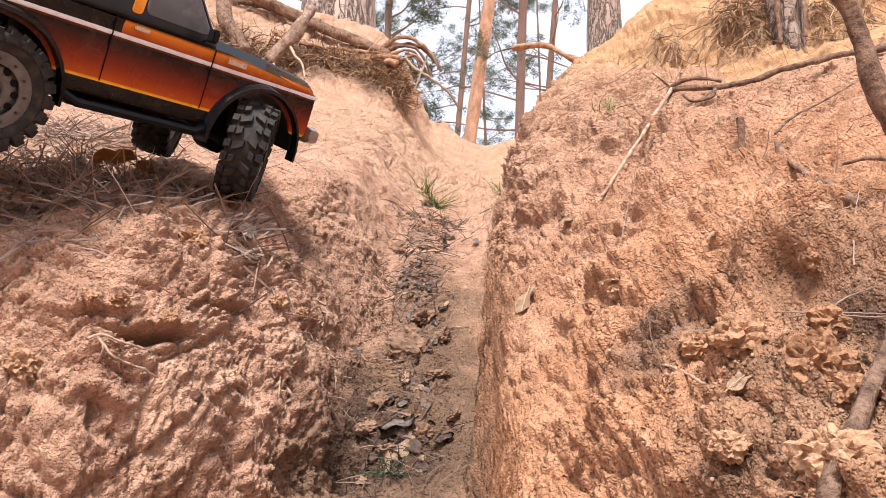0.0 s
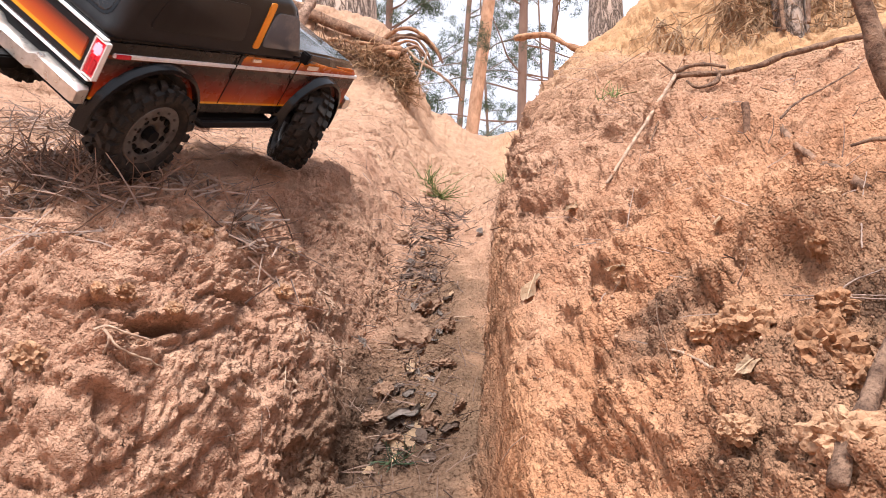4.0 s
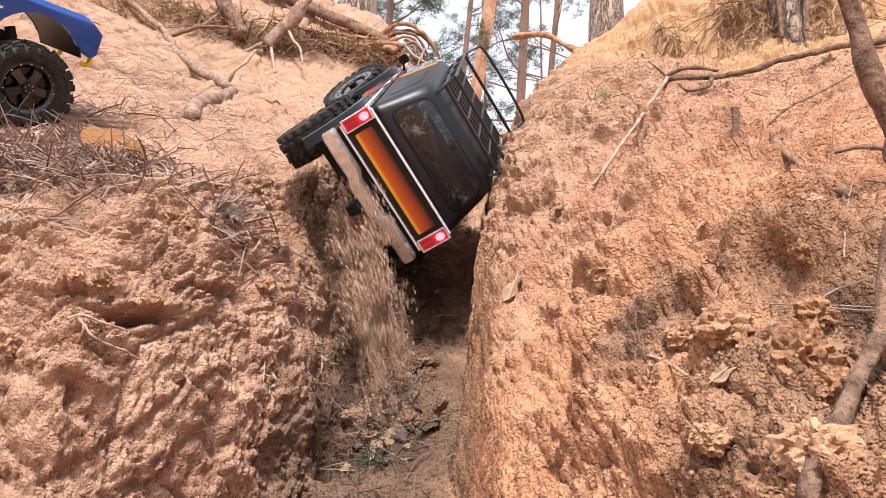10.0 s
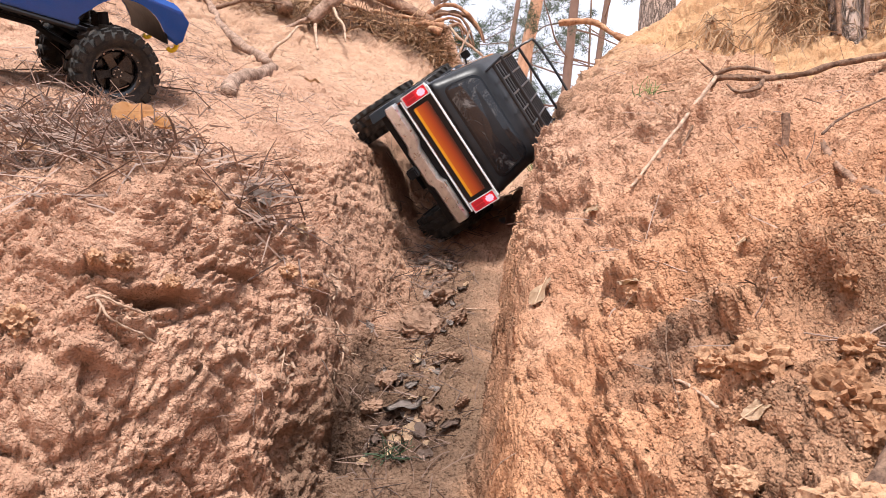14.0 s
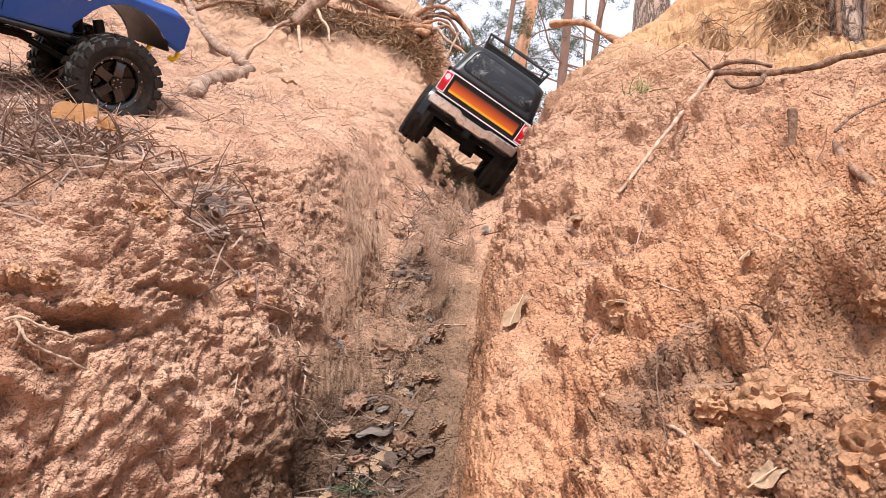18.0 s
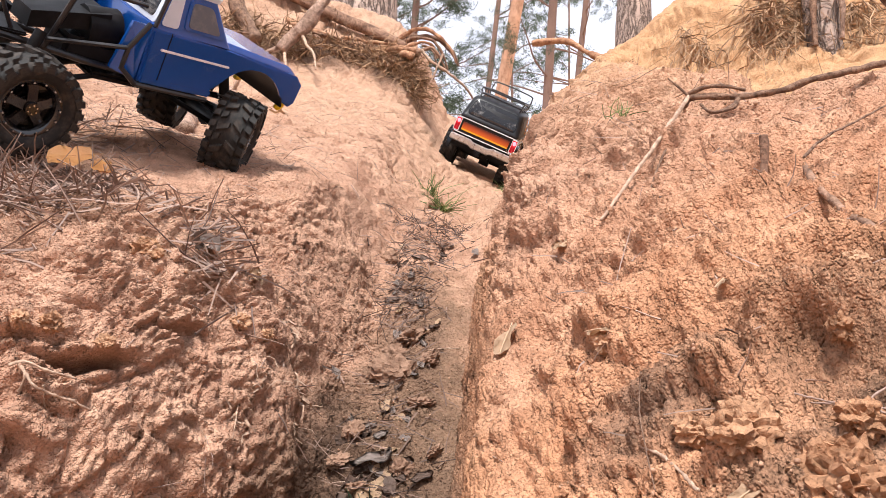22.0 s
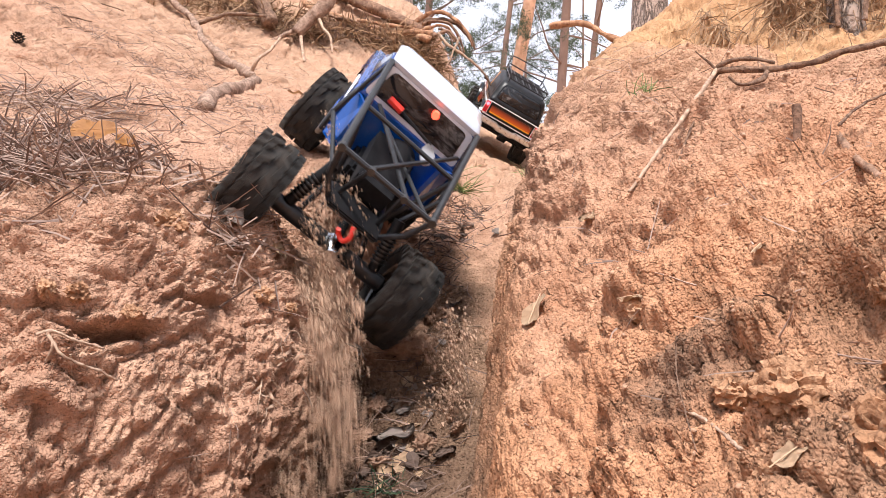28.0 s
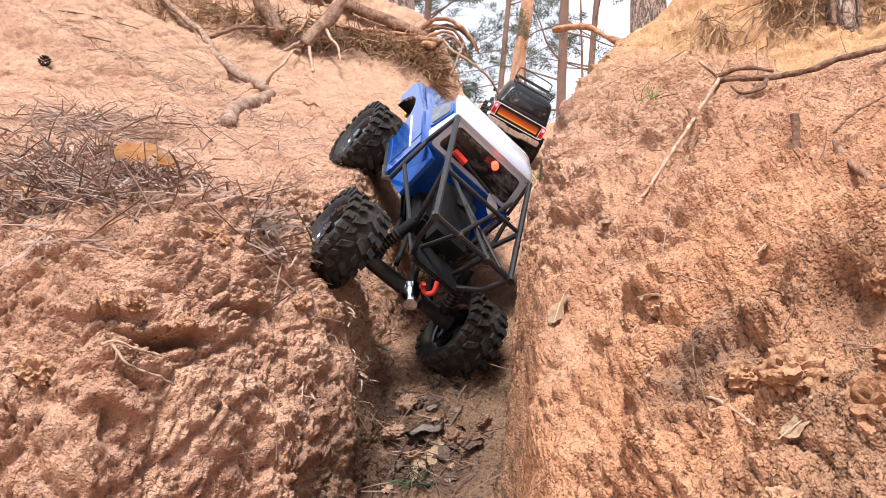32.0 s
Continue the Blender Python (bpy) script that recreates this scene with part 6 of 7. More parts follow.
laid("thin_twig", ((-0.121, 0.944, 0.413), (-0.112, 0.946, 0.396), (-0.102, 0.915, 0.352)), 0.0028, 0.0012, P, "thin twig stuck in the bank", 5)
laid("thin_twig", ((-0.127, 0.91, 0.338), (-0.124, 0.908, 0.306)), 0.0010, 0.0010, M["straw"], "single upright dry straw", 6)
laid("thin_twig", ((-0.175, 0.847, 0.307), (-0.16, 0.87, 0.311), (-0.142, 0.894, 0.314)), 0.0014, 0.0010, M["straw"], "straw lying on the crumbly face", 7)
laid("pale_twig", ((-0.084, 0.99, 0.392), (-0.070, 1.04, 0.388), (-0.052, 1.09, 0.384)), 0.0024, 0.0012, P, "pale root end at the trench wall", 8)
laid("pale_twig", ((-0.088, 1.03, 0.409), (-0.072, 1.06, 0.412)), 0.0020, 0.0012, P, "short pale root end at the trench wall", 9)
laid("pale_twig", ((-0.076, 1.02, 0.352), (-0.060, 1.06, 0.350)), 0.0016, 0.0010, P, "short pale root end low in the trench", 10)
laid("brown_twig", ((0.040, 1.221, 0.454), (0.058, 1.221, 0.457), (0.080, 1.221, 0.459)), 0.0028, 0.0022, P, "pale stick end in the trench wall", 11)
laid("brown_twig", ((-0.013, 1.316, 0.545), (0.017, 1.311, 0.546), (0.05, 1.32, 0.547)), 0.0030, 0.0020, M["root_dark"], "dark stick across the trench floor", 12)
laid("brown_twig", ((-0.034, 1.363, 0.599), (-0.015, 1.42, 0.63), (-0.002, 1.48, 0.654)), 0.0032, 0.0020, M["root_dark"], "dark stick on the trench floor", 13)
laid("brown_twig", ((-0.01, 1.339, 0.566), (0.015, 1.432, 0.62)), 0.0030, 0.0020, M["root_dark"], "dark stick leaning on the trench floor", 14)
laid("pale_twig", ((0.190, 0.585, 0.373), (0.203, 0.557, 0.368), (0.207, 0.515, 0.358)), 0.0018, 0.0026, P, "whitish twig over a dark soil patch", 15, 0.006)
laid("thin_twig", ((0.199, 0.613, 0.404), (0.194, 0.581, 0.382), (0.191, 0.524, 0.352)), 0.0012, 0.0009, M["root_dark"], "thin dark stem on the bank", 16, 0.007)
laid("pale_twig", ((0.092, 0.68, 0.300), (0.102, 0.652, 0.311), (0.114, 0.641, 0.320)), 0.0016, 0.0010, P, "pale fibre on the raw trench side", 17)
laid("thin_twig", ((0.258, 0.541, 0.407), (0.267, 0.505, 0.402), (0.292, 0.481, 0.397), (0.33, 0.47, 0.40)), 0.0013, 0.0011, M["straw"], "long straw across the clods", 18, 0.008)
laid("thin_twig", ((0.262, 0.535, 0.400), (0.275, 0.50, 0.398), (0.31, 0.48, 0.396)), 0.0012, 0.0010, M["straw"], "second straw across the clods", 19, 0.007)
laid("thin_twig", ((0.275, 0.491, 0.393), (0.279, 0.492, 0.408), (0.303, 0.501, 0.420)), 0.0016, 0.0010, M["straw"], "hooked straw standing from the clods", 20, 0.008)
laid("thin_twig", ((0.294, 0.522, 0.437), (0.32, 0.57, 0.468), (0.345, 0.615, 0.498)), 0.0014, 0.0010, M["straw"], "leaning straw on the bank", 21, 0.008)
laid("thin_twig", ((0.200, 0.722, 0.474), (0.212, 0.76, 0.50), (0.223, 0.798, 0.528)), 0.0012, 0.0009, M["straw"], "straw on the sandy bank", 22, 0.006)
laid("thin_twig", ((0.204, 0.722, 0.474), (0.222, 0.755, 0.50)), 0.0012, 0.0009, M["straw"], "short straw on the sandy bank", 23, 0.006)
laid("grey_stick", ((-1.006, 1.831, 1.22), (-0.94, 1.95, 1.27), (-0.86, 2.1, 1.31)), 0.006, 0.004, M["root_dark"], "dark dry stick on the upper slope", 24, 0.006)
laid("grey_stick", ((-0.872, 1.715, 1.109), (-0.85, 1.77, 1.12), (-0.80, 1.84, 1.135)), 0.005, 0.004, M["root_dark"], "short dark stick on the upper slope", 25, 0.006)
laid("grey_stick", ((-0.02, 1.15, 0.42), (0.02, 1.20, 0.46), (0.06, 1.25, 0.50)), 0.0016, 0.001, M["root_dark"], "thin bent stick in the trench", 26, 0.006)


def leaf(x, y, z, size, mat, label, seed, lobes=0, tilt=0.4, lift=0.006, raised=0.0):
    """A curled dry leaf with a little thickness and a rib."""
    rnd = random.Random(seed)
    ok, p, n, _ = ground.closest_point_on_mesh((x, y, z))
    n = Vector(surface(np.array([p.x]), np.array([p.y]))[1][0]).lerp(Vector((0.1, -1.0, 0.2)).normalized(), raised).normalized()
    bm = bmesh.new()
    m = 22
    top, low = [], []
    for ring in (0.0, 0.55, 1.0):
        row = []
        for k in range(m if ring else 1):
            a = 2 * math.pi * k / m
            r = size * 0.5 * ring * (0.70 + 0.30 * abs(math.cos(a)) + 0.07 * math.sin(2 * a + seed) + 0.08 * math.sin(3 * a + 2 * seed)) * (1 + (0.10 * math.sin(lobes * a) if lobes else 0) + rnd.uniform(-0.06, 0.06))
            u, v = r * math.cos(a), r * math.sin(a) * 0.75
            h = 0.7 * (v * v) / size + 0.4 * (u * u) / size * math.sin(seed) + 0.07 * size * math.sin(9 * u / size + seed) + rnd.uniform(-0.02, 0.02) * size
            row.append((u, v, h))
        top.append(row)
    rows = [[bm.verts.new(q) for q in row] for row in top]
    for k in range(m):
        bm.faces.new((rows[0][0], rows[1][k], rows[1][(k + 1) % m]))
        bm.faces.new((rows[1][k], rows[2][k], rows[2][(k + 1) % m], rows[1][(k + 1) % m]))
    bmesh.ops.solidify(bm, geom=bm.faces[:], thickness=0.0006)
    blade = part("dry_leaf", bm, mat, None, "", True)
    tagged(blade, label, "leaf", "fallen leaves")
    q = n.to_track_quat("Z", "Y").to_matrix().to_4x4()
    blade.matrix_basis = Matrix.Translation(p + n * lift) @ q @ Matrix.Rotation(rnd.uniform(0, 6.28), 4, "Z") @ Matrix.Rotation(tilt * rnd.uniform(-1, 1), 4, "X")
    part("leaf_rib", tube([(-size * 0.62, 0, 0.0008), (-size * 0.2, 0, 0.0012), (size * 0.4, 0, 0.0010)], 0.00035, 5), mat, blade)
    return blade


leaf(-0.316, 0.985, 0.612, 0.052, M["leaf_oak"], "curled orange-brown oak leaf on pine needles", 5, 3, 0.25, 0.030, 0.4)
leaf(-0.292, 0.985, 0.605, 0.036, M["leaf_oak"], "folded half of an orange oak leaf", 9, 0, 0.5, 0.026, 0.3)
leaf(-0.172, 0.965, 0.536, 0.030, M["leaf_dark"], "crumpled dark leaf among needles", 3, 5, 0.9, 0.008)
leaf(-0.160, 0.968, 0.537, 0.024, M["leaf_grey"], "crumpled grey leaf among needles", 4, 3, 0.9, 0.008)
leaf(-0.123, 0.995, 0.513, 0.024, M["leaf_pale"], "pale tan leaf lying on the bank", 5, 0, 0.4, 0.004)
leaf(-0.112, 1.000, 0.508, 0.018, M["leaf_pale"], "small curled tan leaf", 6, 0, 0.8, 0.005)
leaf(0.0, 1.066, 0.328, 0.044, M["leaf_grey"], "large grey papery leaf on the trench floor", 7, 0, 0.4, 0.006)
leaf(0.052, 1.053, 0.315, 0.026, M["leaf_dark"], "brown oak leaf flat on the trench floor", 8, 3, 0.3, 0.004)
leaf(0.131, 0.775, 0.436, 0.030, M["leaf_pale"], "pale leaf stuck on the raw bank", 9, 3, 0.2, 0.004)
leaf(0.185, 0.850, 0.518, 0.022, M["leaf_pale"], "narrow tan leaf on the bank", 10, 0, 0.5, 0.004)
leaf(0.248, 0.630, 0.457, 0.009, M["leaf_pale"], "tiny whitish leaf scrap", 11, 0, 0.5, 0.004)
leaf(0.190, 0.665, 0.432, 0.020, M["leaf_pale"], "pale dry husk on a clod", 12, 3, 0.8, 0.006)
leaf(0.222, 0.485, 0.352, 0.016, M["leaf_pale"], "pale dry husk among clods", 13, 0, 0.8, 0.006)
leaf(0.09, 1.40, 0.60, 0.020, M["leaf_grey"], "grey leaf scrap in the trench", 14, 0, 0.6, 0.006)
leaf(0.02, 1.24, 0.47, 0.020, M["leaf_grey"], "small grey leaf in the trench", 15, 3, 0.6, 0.006)
leaf(-0.33, 1.75, 0.97, 0.03, M["leaf_pale"], "bleached leaf scrap on the slope", 16, 3, 0.9, 0.008)

debris = random.Random(90)
for k in range(78):
    x, y = debris.gauss(0.0, 0.032), debris.choice((debris.uniform(1.0, 1.12), debris.uniform(1.1, 1.5)))
    leaf(x, y, at_ground(x, y).z, debris.uniform(0.010, 0.024), M[debris.choice(("leaf_dark", "leaf_dark", "leaf_grey", "leaf_pale"))], "broken brown leaf scrap on the damp trench floor", 40 + k, debris.choice((0, 0, 3)), 0.5, 0.003)


def tuft(name, label, x, y, z, count, length, radius, mat, seed, flat=0.5):
    rs = random.Random(seed)
    p = touch(x, y, z, -0.002)
    roots = [(p + Vector((rs.gauss(0, 0.008), rs.gauss(0, 0.008), 0)), (rs.gauss(0, 1), rs.gauss(-0.2, 0.8), abs(rs.gauss(flat, 0.4))), length * rs.uniform(0.5, 1.1), radius) for _ in range(count)]
    ob = strands(name, label, "plant", roots, mat, seed, 0.3)
    ob["kind"] = ""
    del ob["kind"]
    return ob


tuft("pine_sprig", "green pine sprig fallen on the trench floor", 0.005, 1.86, 0.79, 60, 0.075, 0.0011, M["grass_green"], 1)
tuft("pine_sprig", "second green pine sprig on the trench floor", -0.03, 1.89, 0.81, 34, 0.065, 0.0011, M["grass_green"], 2)
tuft("grass_tuft", "sparse pale green grass tuft at the rut edge", 0.12, 1.95, 0.92, 26, 0.05, 0.0010, M["grass_green"], 3, 1.2)
tuft("grass_tuft", "small green grass tuft on the sandy bank", 0.265, 1.13, 0.742, 16, 0.028, 0.0008, M["grass_green"], 4, 1.4)
tuft("dark_sprig", "dark damp sprig in the trench bottom", 0.0, 1.0, 0.28, 50, 0.03, 0.0009, M["needles"], 5)


def clod(x, y, z, size, seed, squash=(1.0, 0.8, 0.75), mat="clod_soil"):
    """A lump of crumbly soil, half sunk in the bank."""
    bm = bmesh.new()
    bmesh.ops.create_icosphere(bm, subdivisions=4, radius=1.0)
    off = Vector((seed * 3.7, seed * 1.3, seed * 7.9))
    for v in bm.verts:
        c = v.co.normalized()
        d = 1 + 0.34 * noise.noise(c * 1.5 + off) + 0.34 * noise.noise(c * 2.9 + off) - 0.30 * abs(noise.noise(c * 5.5 + off)) + 0.20 * noise.noise(c * 9 + off) + 0.16 * noise.noise(c * 17 + off) - 0.10 * abs(noise.noise(c * 30 + off))
        v.co = Vector((c.x * squash[0], c.y * squash[1], c.z * squash[2])) * d * size * 0.5
    ob = part("soil_clod", bm, M[mat], None, "", False)
    ob.data.polygons.foreach_set("use_smooth", [True] * len(ob.data.polygons))
    ok, p, n, _ = ground.closest_point_on_mesh((x, y, z))
    ob.matrix_basis = Matrix.Translation(p + n * size * 0.08) @ Matrix.Rotation(seed * 1.7, 4, "Z") @ Matrix.Rotation(seed * 0.9, 4, "X")
    return tagged(ob, "crumbly lump of tan sandy soil" if mat == "clod_soil" else "damp brown lump of soil on the trench floor", "clod", "soil clods")


for k, (x, y, z, s) in enumerate(((0.250, 0.481, 0.359, 0.045), (0.231, 0.519, 0.384, 0.034), (0.236, 0.415, 0.322, 0.036), (0.268, 0.500, 0.396, 0.024), (0.223, 0.491, 0.345, 0.020), (-0.305, 0.785, 0.380, 0.036),
                                  (0.217, 0.557, 0.379, 0.022), (-0.205, 0.914, 0.514, 0.034), (0.003, 1.19, 0.45, 0.032), (0.176, 0.690, 0.412, 0.026), (0.196, 0.666, 0.430, 0.020),
                                  (0.262, 0.455, 0.345, 0.026), (0.205, 0.455, 0.325, 0.018), (-0.215, 0.800, 0.445, 0.022), (-0.19, 0.815, 0.45, 0.016), (-0.245, 0.79, 0.44, 0.020), (-0.12, 0.955, 0.46, 0.020), (-0.10, 0.975, 0.45, 0.016),
                                  (0.285, 0.56, 0.43, 0.018), (0.31, 0.60, 0.47, 0.016), (-0.36, 0.94, 0.57, 0.028), (-0.39, 0.90, 0.54, 0.030), (0.30, 0.47, 0.375, 0.030), (0.285, 0.43, 0.345, 0.026), (0.010, 1.235, 0.47, 0.050), (-0.005, 1.17, 0.42, 0.056), (0.045, 1.20, 0.445, 0.040), (0.04, 1.13, 0.385, 0.030), (-0.03, 1.10, 0.36, 0.034), (0.03, 1.06, 0.32, 0.030), (-0.05, 1.07, 0.33, 0.030), (-0.012, 1.04, 0.30, 0.026), (-0.03, 1.36, 0.61, 0.03), (0.06, 1.08, 0.34, 0.022))):
    floor_lump = abs(x) < 0.07 and y > 1.0
    clod(x, y, z, s, k + 1, (1.0, 0.8, 0.45) if floor_lump else (1.0, 0.8, 0.75), "damp_clod" if floor_lump else "clod_soil")


def crumbs(name, label, seed, spots, small, big):
    """Loose soil crumbs: (x, y, z, spread, count) strewn on the surface."""
    rs = random.Random(seed)
    ball = bmesh.new()
    bmesh.ops.create_icosphere(ball, subdivisions=1, radius=1.0)
    octa = [v.co.copy() for v in ball.verts]
    tri = [tuple(v.index for v in f.verts) for f in ball.faces]
    ball.free()
    verts, faces = [], []
    for cx, cy, cz, sp, count in spots:
        for _ in range(count):
            p = touch(rs.gauss(cx, sp), rs.gauss(cy, sp), rs.gauss(cz, sp * 0.7), 0.0)
            s = small + (big - small) * rs.random() ** 6
            b = len(verts)
            turn = Euler((rs.uniform(0, 6), rs.uniform(0, 6), rs.uniform(0, 6))).to_matrix()
            sq = Vector((rs.uniform(0.7, 1.1), rs.uniform(0.7, 1.1), rs.uniform(0.5, 0.9)))
            for v in octa:
                verts.append(p + turn @ Vector((v.x * sq.x, v.y * sq.y, v.z * sq.z)) * s * rs.uniform(0.78, 1.12))
            faces.extend((b + i, b + j, b + k) for i, j, k in tri)
    return tagged(raw(name, verts, faces, M["crumbs"], None, True), label, "soil", kind="stuff")


crumbs("loose_crumbs", "loose sandy crumbs over the banks", 8, ((-0.2, 0.86, 0.42, 0.07, 500), (-0.3, 0.82, 0.42, 0.07, 300), (-0.12, 0.97, 0.45, 0.05, 300), (0.22, 0.55, 0.38, 0.06, 260), (0.26, 0.47, 0.35, 0.05, 260), (0.28, 0.66, 0.48, 0.07, 160), (0.16, 0.70, 0.42, 0.05, 140), (0.0, 1.1, 0.38, 0.05, 700), (0.0, 1.3, 0.55, 0.08, 600), (-0.2, 1.2, 0.67, 0.12, 700)), 0.0005, 0.0019)
crumbs("slope_crumbs", "sandy crumbs on the upper slopes", 9, ((-0.3, 1.6, 0.87, 0.22, 900), (0.02, 1.8, 0.75, 0.12, 600), (0.35, 1.0, 0.72, 0.15, 800), (-0.35, 2.3, 1.2, 0.3, 700), (0.45, 1.8, 1.1, 0.25, 700)), 0.0007, 0.0030)


def cone_thing():
    """A small dark pine cone on the sand."""
    bm = bmesh.new()
    for ring in range(7):
        f = ring / 6
        r = 0.014 * math.sin(0.35 + 2.5 * f)
        for k in range(7):
            a = 2 * math.pi * (k + 0.5 * (ring % 2)) / 7
            c = Vector((r * math.cos(a), r * math.sin(a), -0.012 + 0.026 * f))
            o = Vector((math.cos(a), math.sin(a), 0.3))
            s = Vector((-math.sin(a), math.cos(a), 0))
            q = [bm.verts.new(w) for w in (c - s * 0.004, c + s * 0.004, c + o * 0.007 + s * 0.003 + Vector((0, 0, 0.003)), c + o * 0.007 - s * 0.003 + Vector((0, 0, 0.003)), c + Vector((0, 0, 0.004)))]
            for fc in ((0, 1, 2, 3), (0, 3, 4), (1, 4, 2), (2, 4, 3)):
                bm.faces.new([q[i] for i in fc])
    bmesh.ops.scale(bm, vec=(0.6, 0.6, 0.6), verts=bm.verts)
    ob = part("pine_cone", bm, M["pit_black"])
    ob.location = touch(-0.748, 1.507, 0.945, 0.007)
    tagged(ob, "small blackened pine cone lying on sand", "pine cone")


cone_thing()


# ---- sand thrown by the wheels ----
def grains(seed, count, spread):
    rs = random.Random(seed)
    verts, faces = [], []
    tet = [Vector(v) for v in ((1, 1, 1), (-1, -1, 1), (-1, 1, -1), (1, -1, -1))]
    clumps = [(rs.gauss(0, spread), rs.gauss(0, spread), rs.gauss(0, spread * 2.8), spread * rs.uniform(0.12, 0.5)) for _ in range(22)]
    for _ in range(count):
        a, b, c, wide = rs.choice(clumps)
        c = Vector((rs.gauss(a, wide), rs.gauss(b, wide), rs.gauss(c, wide * 1.8)))
        s = 0.0005 + 0.0016 * rs.random() ** 4
        b = len(verts)
        verts.extend(c + Vector((v.x * rs.uniform(0.5, 1.2), v.y * rs.uniform(0.5, 1.2), v.z * rs.uniform(0.5, 1.2))) * s for v in tet)
        faces.extend(((b, b + 1, b + 2), (b, b + 3, b + 1), (b, b + 2, b + 3), (b + 1, b + 3, b + 2)))
    ob = raw("sand_spray", verts, faces, M["spray_sand"])
    return tagged(ob, "shower of loose sand grains thrown by a wheel", "sand", "sand showers", "stuff")


# from, to, start and end of each shower, spread
SHOWERS = (((-0.060, 1.10, 0.558), (0.008, 1.05, 0.36), 8.7, 10.6, 0.011), ((-0.050, 1.09, 0.545), (0.0, 1.05, 0.38), 8.8, 10.8, 0.012),
           ((-0.105, 1.33, 0.640), (-0.044, 1.11, 0.38), 15.0, 18.2, 0.014), ((0.033, 1.52, 0.69), (0.034, 1.12, 0.36), 15.2, 18.8, 0.015),
           ((-0.215, 0.945, 0.542), (-0.065, 0.82, 0.270), 23.5, 26.9, 0.010), ((-0.205, 0.94, 0.530), (-0.080, 0.82, 0.270), 23.6, 25.2, 0.012),
           ((-0.092, 1.04, 0.498), (-0.036, 0.94, 0.240), 27.6, 31.3, 0.015), ((0.051, 1.08, 0.395), (0.060, 1.0, 0.25), 28.0, 31.9, 0.015))
showers = []
for k, row in enumerate(SHOWERS):
    for j in range(4):
        showers.append((grains(100 + 7 * k + j, 1900, row[4] * 1.2), row, j))


def spray_motion():
    for ob, (a, b, t0, t1, _), j in showers:
        a, b = Vector(a), Vector(b)
        rest_a, rest_b = a + Vector((0, 0.25, -0.75)), b + Vector((0, 0.25, -0.55))
        rows = [(0, rest_a), (t0 - 0.3 + 0.13 * j, rest_a)]
        t = t0 + 0.13 * j
        while t < t1:
            for s in range(6):
                f = s / 5
                rows.append((t + 0.5 * f, a + Vector(((b.x - a.x) * f, (b.y - a.y) * f, (b.z - a.z) * f * f - 0.04 * (f - f * f)))))
            t += 0.54
        rows += [(rows[-1][0] + 0.2, rest_b), (32, rest_b)]
        walk(ob, [(u, Matrix.Translation(p)) for u, p in rows])


# seconds, x, y, z and heading, nose-up and lean in degrees
WAGON = [
    (0, -0.342, 0.928, 0.620, 54.8, 3.1, 27.0),
    (1.5, -0.324, 0.918, 0.636, 57.5, 6.0, 37.0),
    (3, -0.318, 0.985, 0.666, 63.5, 11.6, 41.0),
    (6, -0.252, 1.165, 0.713, 71.3, 25.5, 45.5),
    (7, -0.229, 1.197, 0.712, 75.4, 25.0, 39.8),
    (8, -0.207, 1.278, 0.725, 80.1, 19.0, 28.9),
    (9, -0.144, 1.297, 0.680, 83.3, 20.4, 38.7),
    (10, -0.097, 1.306, 0.666, 87.7, 29.8, 59.5),
    (11, -0.088, 1.345, 0.675, 86.0, 28.6, 58.0),
    (12, -0.078, 1.378, 0.682, 84.7, 27.6, 56.7),
    (13, -0.060, 1.430, 0.700, 81.5, 26.2, 56.4),
    (16, -0.080, 1.576, 0.735, 92.7, 22.1, 51.3),
    (17, -0.047, 1.667, 0.748, 89.5, 15.5, 40.8),
    (18, -0.015, 1.934, 0.858, 93.5, 17.2, 30.1),
    (19, 0.024, 2.148, 0.908, 84.5, 15.5, 30.8),
    (20, 0.002, 2.405, 1.050, 91.2, 25.5, 33.7),
    (22, 0.054, 2.768, 1.123, 84.0, 19.5, 24.3),
    (24, 0.052, 3.003, 1.230, 82.5, 23.9, 29.6),
    (26, 0.024, 3.022, 1.217, 91.0, 20.8, 28.0),
    (29, 0.026, 2.968, 1.258, 93.5, 33.0, 27.8),
    (31, 0.032, 3.008, 1.262, 93.5, 30.5, 27.8),
    (32, 0.036, 3.028, 1.236, 92.0, 23.5, 29.0),
]
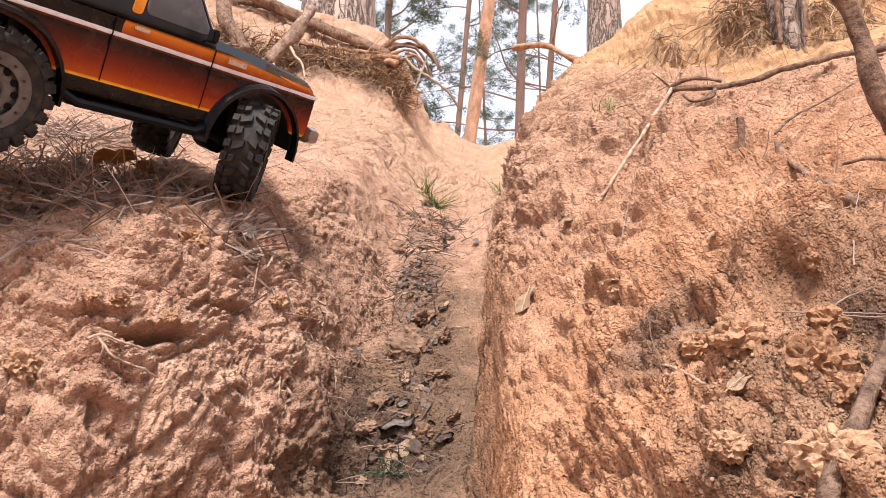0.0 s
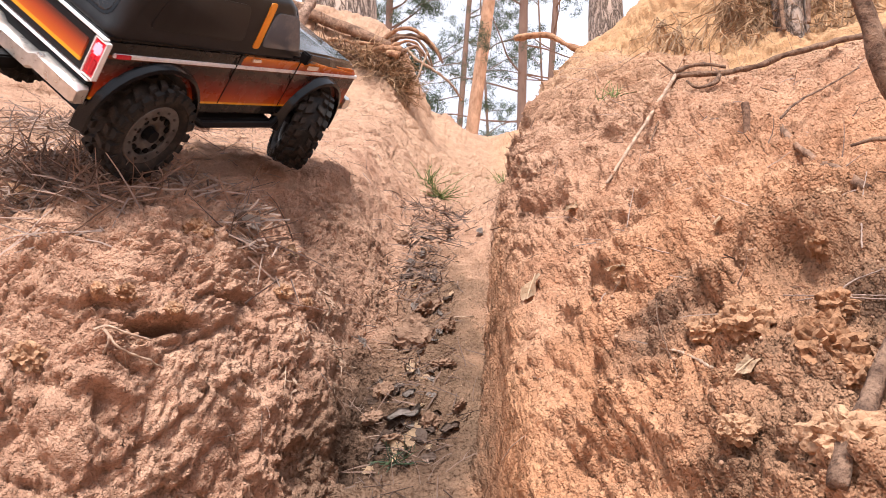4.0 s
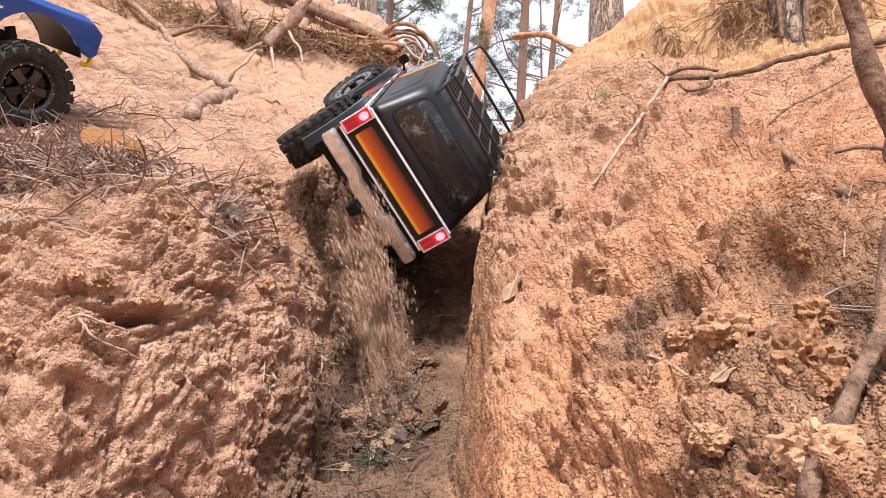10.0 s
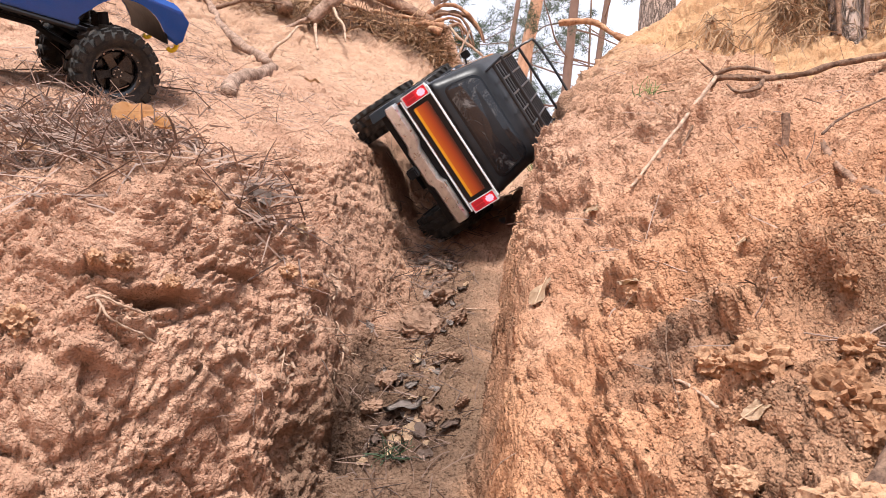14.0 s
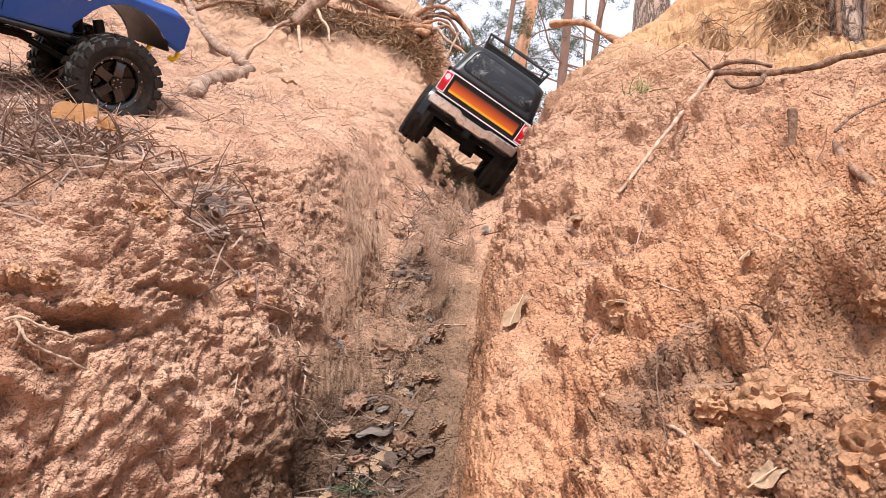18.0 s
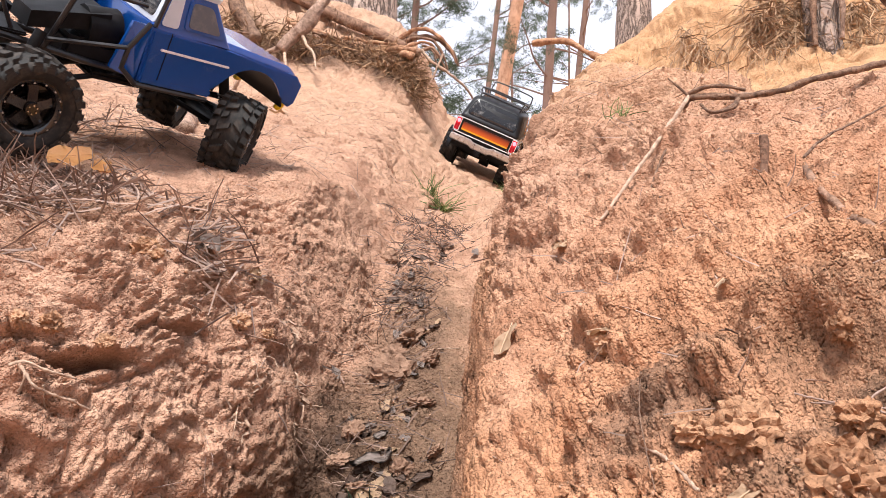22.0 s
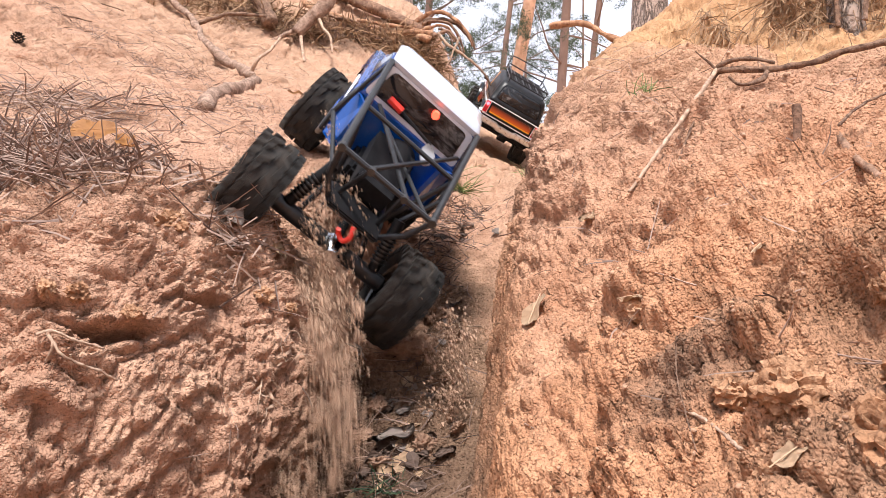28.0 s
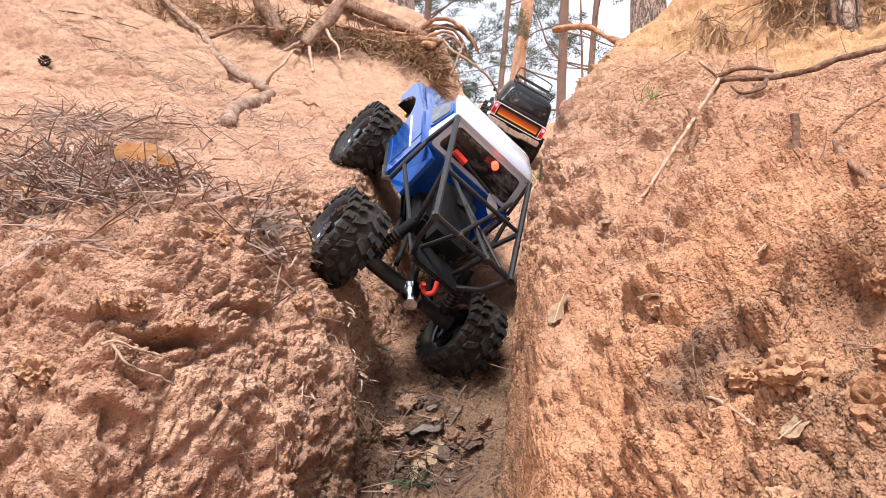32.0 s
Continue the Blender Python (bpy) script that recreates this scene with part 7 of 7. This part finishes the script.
CRAWLER = [
    (0, -1.3, 0.4, 0.69, 50.0, 5.0, 24.0),
    (5, -0.84, 0.72, 0.675, 52.0, 5.0, 24.0),
    (7, -0.645, 0.855, 0.668, 53.5, 5.0, 24.0),
    (8, -0.6, 0.88, 0.667, 53.5, 5.0, 24.0),
    (9, -0.597, 0.963, 0.676, 51.3, 4.2, 25.1),
    (10, -0.623, 1.029, 0.697, 47.2, 2.1, 23.6),
    (12, -0.615, 1.035, 0.688, 46.0, 2.0, 24.0),
    (13, -0.6, 1.06, 0.696, 45.5, 2.0, 24.5),
    (16, -0.56, 1.14, 0.72, 43.6, 1.5, 25.0),
    (18, -0.525, 1.107, 0.689, 43.9, 3.1, 21.5),
    (19, -0.48, 1.095, 0.68, 45.5, 5.5, 21.5),
    (20, -0.44, 1.08, 0.668, 48.0, 7.5, 22.0),
    (21, -0.367, 0.98, 0.645, 53.8, 5.4, 27.5),
    (22, -0.384, 1.158, 0.714, 54.9, 6.7, 34.9),
    (23, -0.313, 1.122, 0.669, 68.6, 16.9, 27.9),
    (24, -0.286, 1.108, 0.653, 74.3, 21.5, 25.3),
    (25, -0.258, 1.106, 0.655, 71.6, 23.1, 28.5),
    (26, -0.228, 1.177, 0.667, 67.7, 21.3, 32.6),
    (29, -0.084, 1.192, 0.556, 98.4, 42.0, 42.7),
    (30, -0.079, 1.231, 0.563, 96.2, 40.9, 41.2),
    (31, -0.084, 1.244, 0.563, 94.0, 42.5, 44.2),
    (32, -0.084, 1.219, 0.56, 95.7, 41.3, 43.6),
]


def carriage(x, y, z, heading, nose, lean):
    """The pose of a truck from its heading, climb and lean."""
    return Matrix.Translation((x, y, z)) @ Matrix.Rotation(radians(heading), 4, "Z") @ Matrix.Rotation(radians(-nose), 4, "Y") @ Matrix.Rotation(radians(lean), 4, "X")


def eased(rows, t):
    """A row's values at a time between rows, on straight lines."""
    for a, b in zip(rows, rows[1:]):
        if a[0] <= t <= b[0]:
            k = (t - a[0]) / (b[0] - a[0])
            return [u + (v - u) * k for u, v in zip(a[1:], b[1:])]
    return rows[-1][1:]


def spin_rows(rows, radius, place, extra, steer):
    """Rows of a wheel that rolls with its truck, with added slip (turns a second) and steering in degrees."""
    out, turn, step = [], 0.0, 0.1
    prev = eased(rows, 0)
    for i in range(321):
        t = i * step
        now = eased(rows, t)
        roll = math.dist(now[:3], prev[:3]) / radius
        slip = 2 * math.pi * step * np.interp(t, extra[0], extra[1])
        turn += min(roll + slip, 1.45)
        prev = now
        s = float(np.interp(t, steer[0], steer[1]))
        if i % 2 == 0 or slip > 0.5:
            out.append((t, Matrix.Translation(place) @ Matrix.Rotation(radians(s), 4, "Z") @ Matrix.Rotation(turn, 4, "Y")))
    return out


def motions():
    walk(wagon, [(r[0], carriage(*r[1:])) for r in WAGON])
    walk(crawler, [(r[0], carriage(*r[1:])) for r in CRAWLER])
    slip = ((0, 8.3, 9, 10.5, 13.5, 16, 18, 19.5, 23, 24), (0, 0, 1.2, 0.8, 0.8, 1.8, 1.5, 1.0, 0.5, 0))
    steer = ((0, 3.5, 6, 8, 9.5, 12, 17, 32), (46, 44, 22, 6, 12, 10, 0, 0))
    for i, w in enumerate(wagon_wheels):
        walk(w, spin_rows(WAGON, 0.060 * 0.95, w.location.copy(), slip, steer if i < 2 else ((0, 32), (0, 0))))
    slip = ((0, 23, 23.3, 23.7, 23.9, 25.1, 25.5, 26.6, 28, 31.1, 31.6, 32), (0, 0, 1.3, 1.3, 0.05, 0.05, 1.2, 1.2, 2.0, 2.0, 0.0, 0.0))
    steer = ((0, 18.5, 19.8, 22.5, 23.7, 26, 28, 30.3, 31, 32), (0, 0, 40, 44, -22, -20, -8, -10, 6, 2))
    for i, w in enumerate(crawler_wheels):
        walk(w, spin_rows(CRAWLER, 0.0635 * 0.88, w.location.copy(), slip, steer if i < 2 else ((0, 32), (0, 0))))
    spray_motion()


motions()
